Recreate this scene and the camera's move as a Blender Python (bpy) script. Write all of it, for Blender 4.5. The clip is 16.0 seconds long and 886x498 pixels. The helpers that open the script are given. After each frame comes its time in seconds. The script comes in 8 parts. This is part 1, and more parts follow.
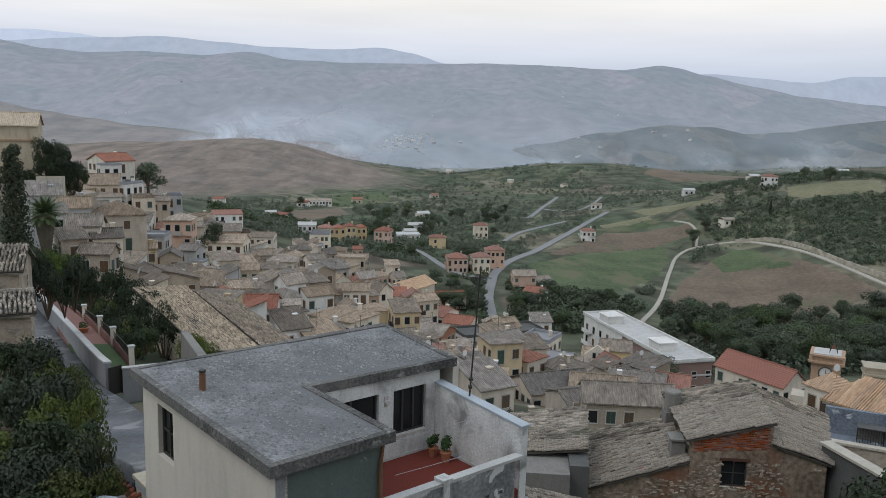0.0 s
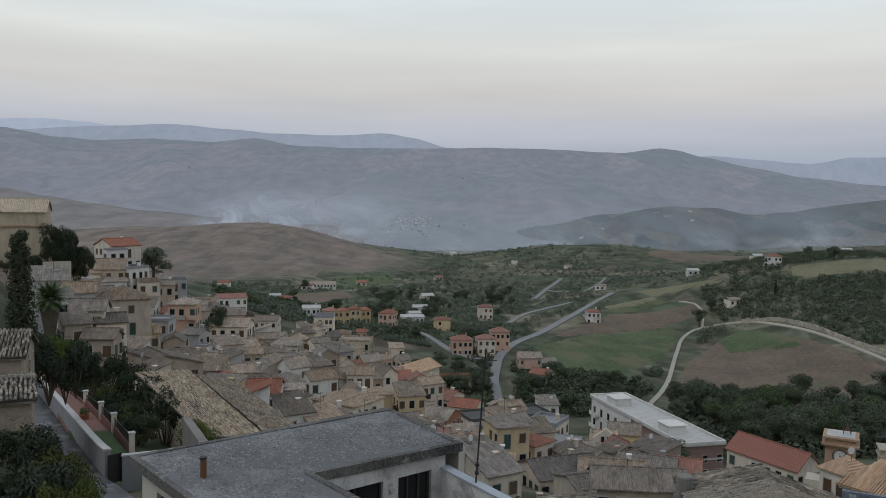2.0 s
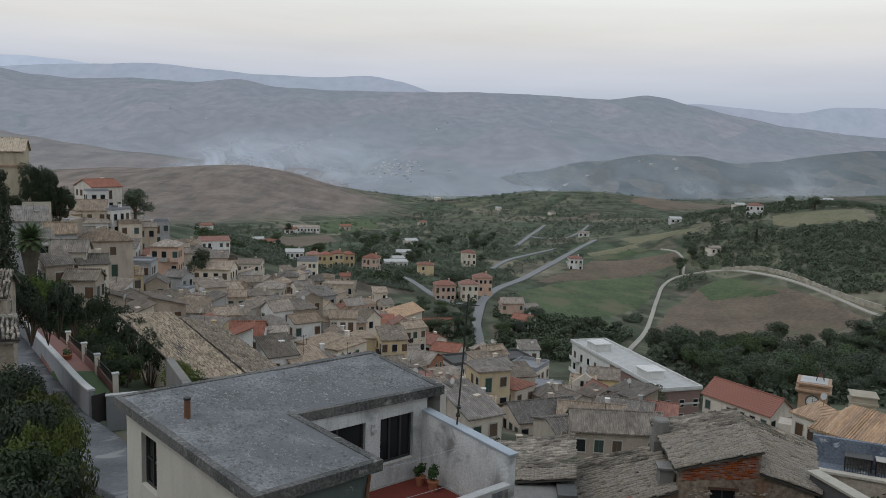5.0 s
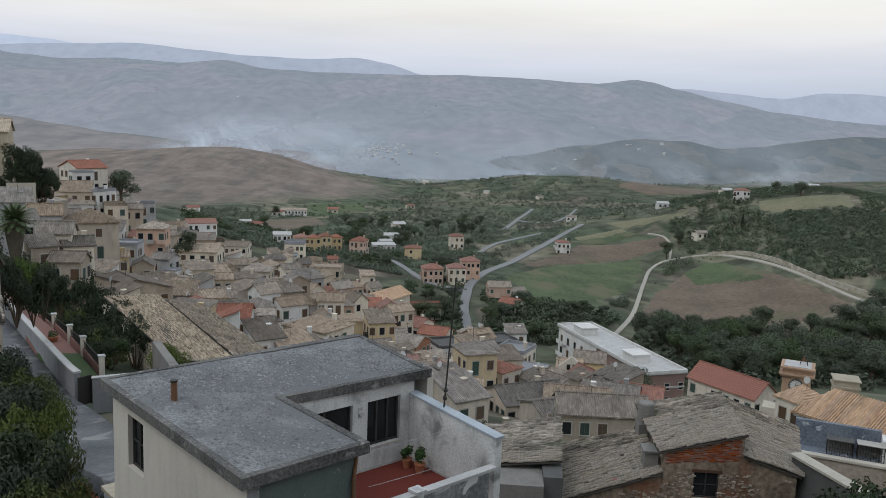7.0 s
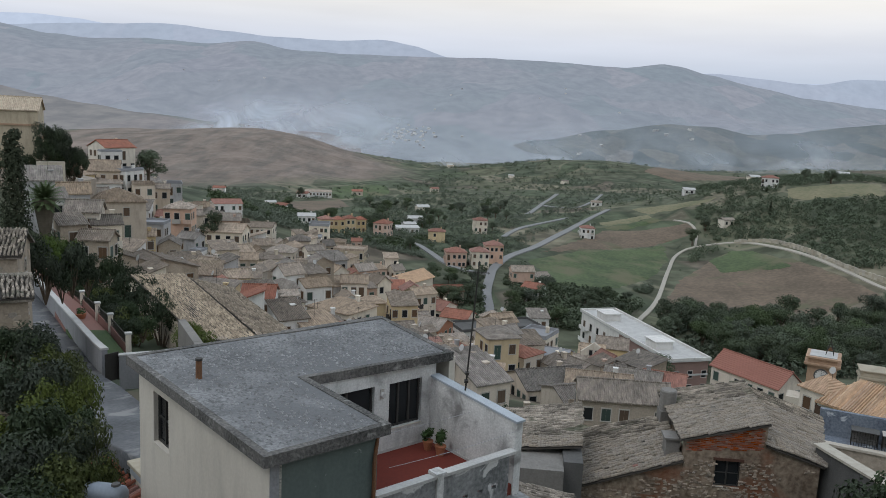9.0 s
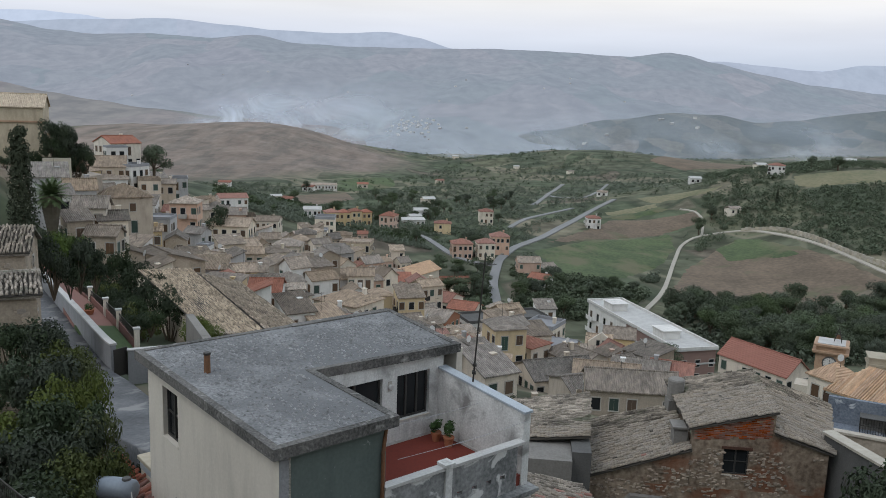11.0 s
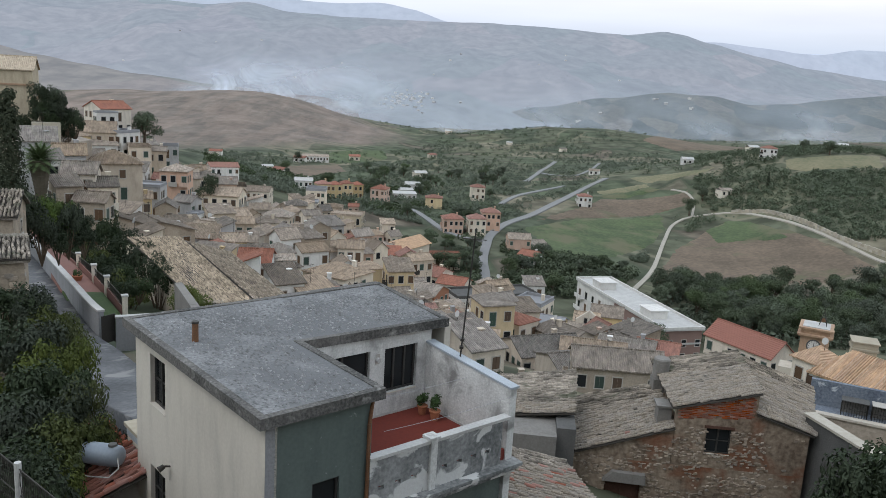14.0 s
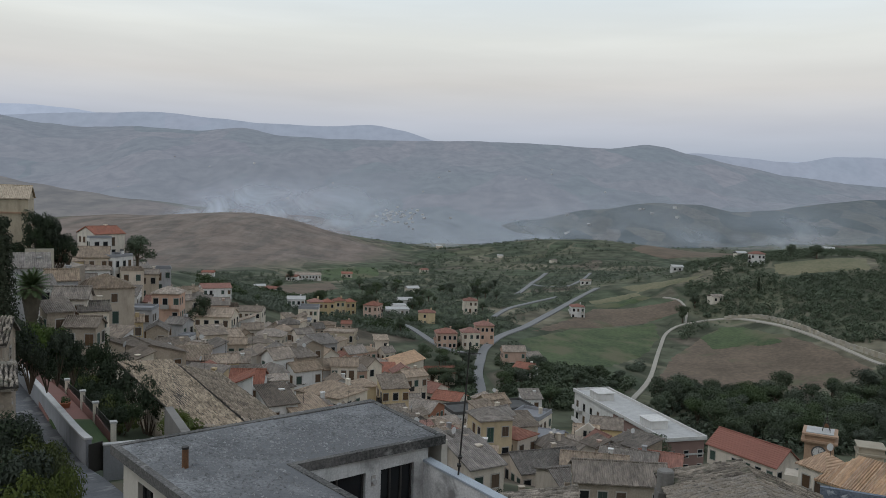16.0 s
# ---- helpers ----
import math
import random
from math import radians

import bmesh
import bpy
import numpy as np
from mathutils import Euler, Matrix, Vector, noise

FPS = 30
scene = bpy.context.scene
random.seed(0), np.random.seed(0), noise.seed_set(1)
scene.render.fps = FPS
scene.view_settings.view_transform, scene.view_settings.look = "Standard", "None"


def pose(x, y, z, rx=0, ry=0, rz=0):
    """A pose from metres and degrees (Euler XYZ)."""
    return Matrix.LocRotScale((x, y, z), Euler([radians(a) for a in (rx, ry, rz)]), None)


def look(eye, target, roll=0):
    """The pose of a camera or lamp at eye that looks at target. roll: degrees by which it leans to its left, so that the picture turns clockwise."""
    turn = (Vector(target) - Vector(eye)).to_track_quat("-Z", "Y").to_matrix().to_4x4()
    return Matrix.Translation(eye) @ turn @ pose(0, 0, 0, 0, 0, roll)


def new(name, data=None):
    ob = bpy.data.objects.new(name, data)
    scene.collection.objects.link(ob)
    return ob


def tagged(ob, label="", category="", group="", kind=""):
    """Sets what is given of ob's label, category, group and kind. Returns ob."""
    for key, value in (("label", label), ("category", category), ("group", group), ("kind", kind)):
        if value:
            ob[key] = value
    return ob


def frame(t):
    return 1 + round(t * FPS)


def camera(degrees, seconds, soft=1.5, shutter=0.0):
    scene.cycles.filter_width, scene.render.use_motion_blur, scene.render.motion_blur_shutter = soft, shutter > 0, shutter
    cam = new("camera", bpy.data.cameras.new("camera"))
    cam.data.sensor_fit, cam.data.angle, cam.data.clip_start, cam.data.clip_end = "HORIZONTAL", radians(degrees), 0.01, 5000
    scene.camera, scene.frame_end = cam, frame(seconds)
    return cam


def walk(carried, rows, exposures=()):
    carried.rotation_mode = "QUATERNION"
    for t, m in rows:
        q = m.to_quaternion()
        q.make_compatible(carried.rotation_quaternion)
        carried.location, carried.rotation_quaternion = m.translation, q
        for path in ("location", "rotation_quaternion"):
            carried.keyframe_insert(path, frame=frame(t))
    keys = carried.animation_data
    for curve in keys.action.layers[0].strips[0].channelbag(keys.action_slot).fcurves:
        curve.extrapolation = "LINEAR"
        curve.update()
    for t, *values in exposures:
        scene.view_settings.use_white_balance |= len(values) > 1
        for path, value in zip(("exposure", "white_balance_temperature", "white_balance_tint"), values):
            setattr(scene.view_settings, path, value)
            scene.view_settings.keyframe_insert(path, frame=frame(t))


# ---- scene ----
cam = camera(57, 16.0, soft=0.8)
EYE = (0.0, 0.0, 100.0)
# seconds, tilt, lean and turn in degrees of a camera that is held in one place
ROWS = [
    (0.0, 80.75, -1.485, 0.692),
    (0.5, 84.335, -1.355, -0.598),
    (1.0, 87.437, -0.677, -0.167),
    (1.5, 88.148, -0.444, 0.099),
    (2.0, 86.504, -1.018, 0.944),
    (2.5, 86.037, -1.474, 1.182),
    (3.0, 85.263, -0.943, -0.19),
    (3.5, 84.765, -1.514, -1.03),
    (4.0, 83.952, -1.883, -0.392),
    (4.2, 83.433, -1.737, 0.136),
    (6.5, 82.129, -2.1, -0.917),
    (7.0, 81.558, -2.194, -0.932),
    (7.5, 81.334, -2.471, -0.704),
    (8.0, 80.56, -2.304, 0.222),
    (8.5, 80.338, -2.83, 0.798),
    (11.0, 79.734, -2.018, 1.137),
    (11.5, 79.207, -2.367, 0.934),
    (12.0, 78.702, -3.305, 0.577),
    (12.5, 78.583, -3.219, 0.181),
    (13.0, 78.298, -3.784, 0.66),
    (13.5, 78.077, -4.048, 0.908),
    (14.0, 77.977, -3.521, 0.749),
    (14.5, 78.073, -3.413, 0.757),
    (15.0, 80.721, -3.459, 0.47),
    (15.5, 83.982, -2.684, 0.244),
    (16.0, 86.031, -1.922, 0.007),
]
EXPOSURES = [(0.0, 0.37), (0.5, -0.1), (1.0, -0.28), (1.5, -0.28), (2.0, -0.19), (2.5, -0.13), (3.0, -0.13), (3.5, -0.09), (4.0, -0.04), (6.5, 0.2), (7.0, 0.28), (8.0, 0.4), (8.5, 0.33), (11.0, 0.42), (12.0, 0.56), (12.5, 0.61), (13.5, 0.62), (14.5, 0.69), (15.0, 0.17), (15.5, -0.07), (16.0, -0.12)]
walk(cam, [(t, pose(*EYE, rx, ry, rz)) for t, rx, ry, rz in ROWS], EXPOSURES)

# ---------------------------------------------------------------- world and light
world = bpy.data.worlds.new("world")
scene.world = world
world.use_nodes = True
wn, wl = world.node_tree.nodes, world.node_tree.links
wn.clear()
w_out = wn.new("ShaderNodeOutputWorld")
w_bg = wn.new("ShaderNodeBackground")
w_sky = wn.new("ShaderNodeTexSky")
w_sky.sky_type, w_sky.sun_disc = "NISHITA", False
w_sky.sun_elevation, w_sky.sun_rotation = radians(35), radians(150)
w_sky.air_density, w_sky.dust_density = 1.5, 3.0
w_tc, w_sep, w_ramp = wn.new("ShaderNodeTexCoord"), wn.new("ShaderNodeSeparateXYZ"), wn.new("ShaderNodeValToRGB")
wl.new(w_tc.outputs["Generated"], w_sep.inputs[0])
wl.new(w_sep.outputs["Z"], w_ramp.inputs[0])
w_ramp.color_ramp.elements[0].position = 0.0
w_ramp.color_ramp.elements[0].color = (0.41, 0.46, 0.56, 1)
w_ramp.color_ramp.elements[1].position = 1.0
w_ramp.color_ramp.elements[1].color = (0.63, 0.73, 0.86, 1)
for at, col in ((0.05, (0.47, 0.53, 0.64)), (0.085, (0.59, 0.62, 0.70)), (0.13, (0.75, 0.735, 0.72)), (0.18, (0.88, 0.90, 0.87)), (0.25, (0.84, 0.94, 1.0)), (0.45, (0.73, 0.83, 0.93))):
    e = w_ramp.color_ramp.elements.new(at)
    e.color = (*col, 1)
# thin cloud streaks in the overcast
w_map, w_noise, w_mul = wn.new("ShaderNodeMapping"), wn.new("ShaderNodeTexNoise"), wn.new("ShaderNodeMix")
w_map.inputs["Scale"].default_value = (1.5, 1.5, 14.0)
w_noise.inputs["Scale"].default_value, w_noise.inputs["Detail"].default_value = 1.6, 4.0
wl.new(w_tc.outputs["Generated"], w_map.inputs[0])
wl.new(w_map.outputs[0], w_noise.inputs["Vector"])
w_cl = wn.new("ShaderNodeMapRange")
w_cl.inputs[1].default_value, w_cl.inputs[2].default_value, w_cl.inputs[3].default_value, w_cl.inputs[4].default_value = 0.35, 0.7, 0.94, 1.06
wl.new(w_noise.outputs["Fac"], w_cl.inputs[0])
w_mul.data_type, w_mul.blend_type = "RGBA", "MULTIPLY"
w_mul.inputs[0].default_value = 1.0
wl.new(w_ramp.outputs[0], w_mul.inputs["A"])
wl.new(w_cl.outputs[0], w_mul.inputs["B"])
w_gain, w_mix = wn.new("ShaderNodeMix"), wn.new("ShaderNodeMix")
for n in (w_gain, w_mix):
    n.data_type = "RGBA"
w_gain.blend_type, w_gain.inputs[0].default_value, w_gain.inputs["B"].default_value = "MULTIPLY", 1.0, (0.07, 0.07, 0.07, 1)
wl.new(w_sky.outputs[0], w_gain.inputs["A"])
w_mix.inputs[0].default_value = 0.08
wl.new(w_mul.outputs["Result"], w_mix.inputs["A"])
wl.new(w_gain.outputs["Result"], w_mix.inputs["B"])
wl.new(w_mix.outputs["Result"], w_bg.inputs[0])
w_bg.inputs[1].default_value = 1.0
wl.new(w_bg.outputs[0], w_out.inputs[0])

sun = new("sun", bpy.data.lights.new("sun", "SUN"))
sun.data.energy, sun.data.angle, sun.data.color = 0.55, radians(25), (1.0, 0.98, 0.95)
sun.matrix_world = look((0, 0, 0), (0.45, 0.35, -0.75))


# ---------------------------------------------------------------- materials
def material(name, base, rough=0.85, vary=0.35, scale=1.0, fine=12.0, tint=None, bump=0.25, rand=0.0, metal=0.0, dirt=0.0, rows=None, streak=0.0, contrast=0.5, patch=None, course=0.0, island=0.0):
    """A weathered surface: two scales of mottling between base and tint, fine relief, an optional rand per object,
    rows=(axis, metres, depth) for ribbed tile courses, course for the differing tones of columns of tiles, streak for dark runs of dirt down a wall."""
    m = bpy.data.materials.new(name)
    m.use_nodes = True
    n, l = m.node_tree.nodes, m.node_tree.links
    b = n["Principled BSDF"]
    b.inputs["Roughness"].default_value, b.inputs["Metallic"].default_value = rough, metal
    b.inputs["Specular IOR Level"].default_value = 0.25
    tc = n.new("ShaderNodeTexCoord")
    big, small = n.new("ShaderNodeTexNoise"), n.new("ShaderNodeTexNoise")
    big.inputs["Scale"].default_value, big.inputs["Detail"].default_value = 0.35 * scale, 5
    small.inputs["Scale"].default_value, small.inputs["Detail"].default_value = fine * scale, 6
    coord = tc.outputs["Object"]
    for t in (big, small):
        l.new(coord, t.inputs["Vector"])
    mix = n.new("ShaderNodeMix")
    mix.data_type = "RGBA"
    t2 = tint or tuple(c * (1 - vary) for c in base)
    mix.inputs["A"].default_value, mix.inputs["B"].default_value = (*base, 1), (*t2, 1)
    mr = n.new("ShaderNodeMapRange")
    mr.inputs[1].default_value, mr.inputs[2].default_value = 0.5 - contrast * 0.4, 0.5 + contrast * 0.4
    add = n.new("ShaderNodeMath")
    add.operation = "MULTIPLY_ADD"
    l.new(small.outputs["Fac"], add.inputs[0])
    add.inputs[1].default_value = 0.5
    half = n.new("ShaderNodeMath")
    half.operation, half.inputs[1].default_value = "MULTIPLY", 0.5
    l.new(big.outputs["Fac"], half.inputs[0])
    l.new(half.outputs[0], add.inputs[2])
    l.new(add.outputs[0], mr.inputs[0])
    l.new(mr.outputs[0], mix.inputs["Factor"])
    col = mix.outputs["Result"]
    height = small.outputs["Fac"]
    if streak:
        mp, st = n.new("ShaderNodeMapping"), n.new("ShaderNodeTexNoise")
        mp.inputs["Scale"].default_value = (0.8, 0.8, 0.22)
        st.inputs["Scale"].default_value, st.inputs["Detail"].default_value, st.inputs["Roughness"].default_value = 1.3, 8, 0.65
        l.new(coord, mp.inputs[0])
        l.new(mp.outputs[0], st.inputs["Vector"])
        sr = n.new("ShaderNodeMapRange")
        sr.inputs[1].default_value, sr.inputs[2].default_value = 0.48, 0.72
        sr.inputs[3].default_value, sr.inputs[4].default_value = 1.0, 1.0 - 0.8 * streak
        l.new(st.outputs["Fac"], sr.inputs[0])
        mu = n.new("ShaderNodeMix")
        mu.data_type, mu.blend_type = "RGBA", "MULTIPLY"
        mu.inputs[0].default_value = 1.0
        l.new(col, mu.inputs["A"])
        l.new(sr.outputs[0], mu.inputs["B"])
        col = mu.outputs["Result"]
    if course:
        cm, cn, cr, cx = n.new("ShaderNodeMapping"), n.new("ShaderNodeTexNoise"), n.new("ShaderNodeMapRange"), n.new("ShaderNodeMix")
        cm.inputs["Scale"].default_value = (2.6, 0.8, 0.8)
        cn.inputs["Scale"].default_value, cn.inputs["Detail"].default_value, cn.inputs["Roughness"].default_value = 1.0, 6, 0.7
        l.new(coord, cm.inputs[0])
        l.new(cm.outputs[0], cn.inputs["Vector"])
        cr.inputs[1].default_value, cr.inputs[2].default_value = 0.36, 0.66
        cr.inputs[3].default_value, cr.inputs[4].default_value = 1.0 - course, 1.0 + 0.6 * course
        l.new(cn.outputs["Fac"], cr.inputs[0])
        cx.data_type, cx.blend_type, cx.inputs[0].default_value = "RGBA", "MULTIPLY", 1.0
        l.new(col, cx.inputs["A"])
        l.new(cr.outputs[0], cx.inputs["B"])
        col = cx.outputs["Result"]
    if island:
        ge, ir, ix = n.new("ShaderNodeNewGeometry"), n.new("ShaderNodeMapRange"), n.new("ShaderNodeMix")
        ir.inputs[3].default_value, ir.inputs[4].default_value = 1.0 - island, 1.0 + island
        l.new(ge.outputs["Random Per Island"], ir.inputs[0])
        ix.data_type, ix.blend_type, ix.inputs[0].default_value = "RGBA", "MULTIPLY", 1.0
        l.new(col, ix.inputs["A"])
        l.new(ir.outputs[0], ix.inputs["B"])
        col = ix.outputs["Result"]
    if patch:
        pc, ps, p0, p1 = patch
        pn, pr, pm = n.new("ShaderNodeTexNoise"), n.new("ShaderNodeMapRange"), n.new("ShaderNodeMix")
        pn.inputs["Scale"].default_value, pn.inputs["Detail"].default_value, pn.inputs["Distortion"].default_value = ps, 7, 0.6
        l.new(coord, pn.inputs["Vector"])
        pr.inputs[1].default_value, pr.inputs[2].default_value = p0, p1
        l.new(pn.outputs["Fac"], pr.inputs[0])
        pm.data_type = "RGBA"
        pm.inputs["B"].default_value = (*pc, 1)
        l.new(pr.outputs[0], pm.inputs["Factor"])
        l.new(col, pm.inputs["A"])
        col = pm.outputs["Result"]
    if rand:
        oi, hs = n.new("ShaderNodeObjectInfo"), n.new("ShaderNodeHueSaturation")
        rr, r2 = n.new("ShaderNodeMapRange"), n.new("ShaderNodeMapRange")
        rr.inputs[3].default_value, rr.inputs[4].default_value = 1 - rand, 1 + rand
        r2.inputs[3].default_value, r2.inputs[4].default_value = 1 + rand, 1 - rand
        l.new(oi.outputs["Random"], rr.inputs[0])
        fr = n.new("ShaderNodeMath")
        fr.operation, fr.inputs[1].default_value = "MULTIPLY", 7.31
        f2 = n.new("ShaderNodeMath")
        f2.operation = "FRACT"
        l.new(oi.outputs["Random"], fr.inputs[0])
        l.new(fr.outputs[0], f2.inputs[0])
        l.new(f2.outputs[0], r2.inputs[0])
        l.new(rr.outputs[0], hs.inputs["Value"])
        l.new(r2.outputs[0], hs.inputs["Saturation"])
        l.new(col, hs.inputs["Color"])
        col = hs.outputs["Color"]
    bm_ = n.new("ShaderNodeBump")
    bm_.inputs["Strength"].default_value, bm_.inputs["Distance"].default_value = bump, 0.05
    l.new(height, bm_.inputs["Height"])
    normal = bm_.outputs[0]
    if rows:
        axis, step, depth = rows
        sp, sn = n.new("ShaderNodeSeparateXYZ"), n.new("ShaderNodeMath")
        ml = n.new("ShaderNodeMath")
        ml.operation, ml.inputs[1].default_value = "MULTIPLY", 2 * math.pi / step
        l.new(coord, sp.inputs[0])
        l.new(sp.outputs[axis], ml.inputs[0])
        sn.operation = "SINE"
        l.new(ml.outputs[0], sn.inputs[0])
        b2 = n.new("ShaderNodeBump")
        b2.inputs["Strength"].default_value, b2.inputs["Distance"].default_value = 0.9, depth
        l.new(sn.outputs[0], b2.inputs["Height"])
        l.new(normal, b2.inputs["Normal"])
        normal = b2.outputs[0]
    l.new(normal, b.inputs["Normal"])
    l.new(col, b.inputs["Base Color"])
    return m


M = {}
M["plaster_beige"] = material("plaster_beige", (0.605, 0.52, 0.43), 0.9, tint=(0.43, 0.365, 0.30), scale=0.9, rand=0.2, streak=0.35)
M["plaster_cream"] = material("plaster_cream", (0.68, 0.605, 0.505), 0.9, tint=(0.50, 0.44, 0.365), scale=0.9, rand=0.16, streak=0.3)
M["plaster_white"] = material("plaster_white", (0.68, 0.66, 0.63), 0.9, tint=(0.5, 0.48, 0.46), scale=0.8, rand=0.1, streak=0.3)
M["plaster_yellow"] = material("plaster_yellow", (0.58, 0.45, 0.27), 0.9, tint=(0.46, 0.35, 0.21), scale=0.8, rand=0.1, streak=0.25)
M["plaster_pink"] = material("plaster_pink", (0.55, 0.375, 0.29), 0.9, tint=(0.43, 0.30, 0.235), scale=0.8, rand=0.12, streak=0.25)
M["plaster_grey"] = material("plaster_grey", (0.42, 0.41, 0.405), 0.9, tint=(0.29, 0.28, 0.275), scale=0.8, rand=0.14, streak=0.35)
M["rubble"] = material("rubble", (0.43, 0.36, 0.29), 0.95, tint=(0.23, 0.19, 0.15), scale=1.6, fine=4, bump=0.8, rand=0.12, streak=0.25)
M["tile_old"] = material("tile_old", (0.445, 0.36, 0.285), 0.95, tint=(0.205, 0.168, 0.137), scale=2.0, fine=5, bump=0.8, rand=0.3, rows=(0, 0.24, 0.06), course=0.36)
M["tile_grey"] = material("tile_grey", (0.285, 0.24, 0.20), 0.95, tint=(0.12, 0.103, 0.088), scale=2.0, fine=5, bump=0.8, rand=0.3, rows=(0, 0.24, 0.06), course=0.36)
M["tile_red"] = material("tile_red", (0.33, 0.15, 0.11), 0.9, tint=(0.22, 0.115, 0.09), scale=1.0, fine=6, bump=0.5, rand=0.15, rows=(0, 0.28, 0.05), course=0.25)
M["tile_orange"] = material("tile_orange", (0.56, 0.38, 0.25), 0.9, tint=(0.42, 0.28, 0.19), scale=1.0, fine=6, bump=0.5, rand=0.1, rows=(0, 0.28, 0.06), course=0.25)
M["concrete"] = material("concrete", (0.30, 0.30, 0.31), 0.95, tint=(0.19, 0.19, 0.20), scale=1.0, fine=14, bump=0.5, streak=0.0)
M["dark_glass"] = material("dark_glass", (0.018, 0.020, 0.022), 0.15, vary=0.2, bump=0.02)
M["shutter_brown"] = material("shutter_brown", (0.11, 0.07, 0.045), 0.7, vary=0.4, fine=20, rand=0.2)
M["shutter_green"] = material("shutter_green", (0.05, 0.08, 0.065), 0.7, vary=0.4, fine=20, rand=0.2)
M["frame_grey"] = material("frame_grey", (0.42, 0.39, 0.35), 0.85, vary=0.3, rand=0.15)
M["road"] = material("road", (0.225, 0.222, 0.22), 0.9, vary=0.2, scale=0.2, fine=8)
M["dirt_road"] = material("dirt_road", (0.40, 0.365, 0.31), 0.95, vary=0.3, scale=0.15, fine=6)
M["field_brown"] = material("field_brown", (0.165, 0.122, 0.088), 0.95, tint=(0.095, 0.074, 0.054), scale=0.2, fine=3, bump=0.4, contrast=0.34, patch=((0.10, 0.10, 0.058), 0.05, 0.58, 0.70))
M["field_green"] = material("field_green", (0.086, 0.112, 0.05), 0.95, tint=(0.048, 0.066, 0.032), scale=0.2, fine=3, bump=0.4, contrast=0.3, patch=((0.112, 0.106, 0.062), 0.05, 0.54, 0.66))
M["field_straw"] = material("field_straw", (0.20, 0.175, 0.11), 0.95, tint=(0.115, 0.118, 0.066), scale=0.2, fine=3, bump=0.3, contrast=0.35)
M["leaf_dark"] = material("leaf_dark", (0.048, 0.062, 0.04), 0.8, tint=(0.075, 0.092, 0.056), scale=2, fine=4, bump=0.1, rand=0.25)
M["leaf_olive"] = material("leaf_olive", (0.125, 0.142, 0.108), 0.8, tint=(0.082, 0.098, 0.072), scale=1, fine=4, bump=0.1, rand=0.25)
M["leaf_fresh"] = material("leaf_fresh", (0.075, 0.105, 0.022), 0.75, tint=(0.035, 0.06, 0.018), scale=2, fine=4, bump=0.1, rand=0.2)
M["bark"] = material("bark", (0.12, 0.09, 0.065), 0.95, vary=0.5, fine=10, bump=0.8)
M["metal_dark"] = material("metal_dark", (0.06, 0.055, 0.05), 0.6, vary=0.3, metal=0.5)
M["rust"] = material("rust", (0.22, 0.10, 0.045), 0.85, tint=(0.08, 0.05, 0.035), scale=3, fine=10)
M["house_cream"] = material("house_cream", (0.57, 0.525, 0.46), 0.9, tint=(0.49, 0.445, 0.385), scale=0.6, fine=18, bump=0.12, streak=0.26)
M["slab_edge"] = material("slab_edge", (0.17, 0.16, 0.15), 0.95, tint=(0.045, 0.045, 0.043), scale=1.5, fine=9, bump=0.8, streak=0.4, contrast=0.3, patch=((0.27, 0.26, 0.245), 3.0, 0.6, 0.72))
M["gravel_felt"] = material("gravel_felt", (0.255, 0.255, 0.258), 0.95, tint=(0.085, 0.086, 0.088), scale=1.5, fine=9, bump=1.0, contrast=0.26, patch=((0.135, 0.136, 0.14), 0.45, 0.42, 0.62))
M["green_render"] = material("green_render", (0.125, 0.15, 0.138), 0.8, tint=(0.085, 0.106, 0.098), scale=1.2, fine=9, bump=0.2, streak=0.3, patch=((0.25, 0.26, 0.25), 4.5, 0.68, 0.74))
M["white_stained"] = material("white_stained", (0.66, 0.655, 0.635), 0.9, tint=(0.42, 0.415, 0.40), scale=2.2, fine=7, bump=0.4, streak=0.7, contrast=0.4, patch=((0.22, 0.215, 0.205), 1.1, 0.56, 0.70))
M["parapet_grey"] = material("parapet_grey", (0.30, 0.30, 0.295), 0.92, tint=(0.12, 0.125, 0.125), scale=1.6, fine=5, bump=0.4, streak=0.5, contrast=0.3, patch=((0.52, 0.515, 0.50), 1.1, 0.54, 0.58))
M["coping"] = material("coping", (0.50, 0.49, 0.47), 0.9, tint=(0.33, 0.32, 0.31), scale=2, fine=8, bump=0.3)
M["terrace_red"] = material("terrace_red", (0.165, 0.034, 0.022), 0.8, tint=(0.125, 0.028, 0.02), scale=1.2, fine=8, bump=0.08)
M["terracotta"] = material("terracotta", (0.38, 0.15, 0.08), 0.9, vary=0.35, scale=4, fine=8)
M["iron_blue"] = material("iron_blue", (0.42, 0.46, 0.50), 0.6, vary=0.35, scale=3, fine=10)
M["gravel_stone"] = material("gravel_stone", (0.31, 0.31, 0.312), 0.95, tint=(0.13, 0.13, 0.132), scale=6, fine=6, island=0.35)
M["cable"] = material("cable", (0.30, 0.30, 0.31), 0.6, vary=0.1)
M["frame_dark"] = material("frame_dark", (0.045, 0.043, 0.04), 0.5, vary=0.2)
M["leaf_pot"] = material("leaf_pot", (0.045, 0.085, 0.025), 0.7, vary=0.5, scale=4)
M["brickish"] = material("brickish", (0.36, 0.17, 0.10), 0.92, tint=(0.28, 0.13, 0.085), scale=1, fine=10, bump=0.3)
M["apartment_brick"] = material("apartment_brick", (0.27, 0.175, 0.15), 0.92, tint=(0.19, 0.125, 0.11), scale=1, fine=10, bump=0.3)
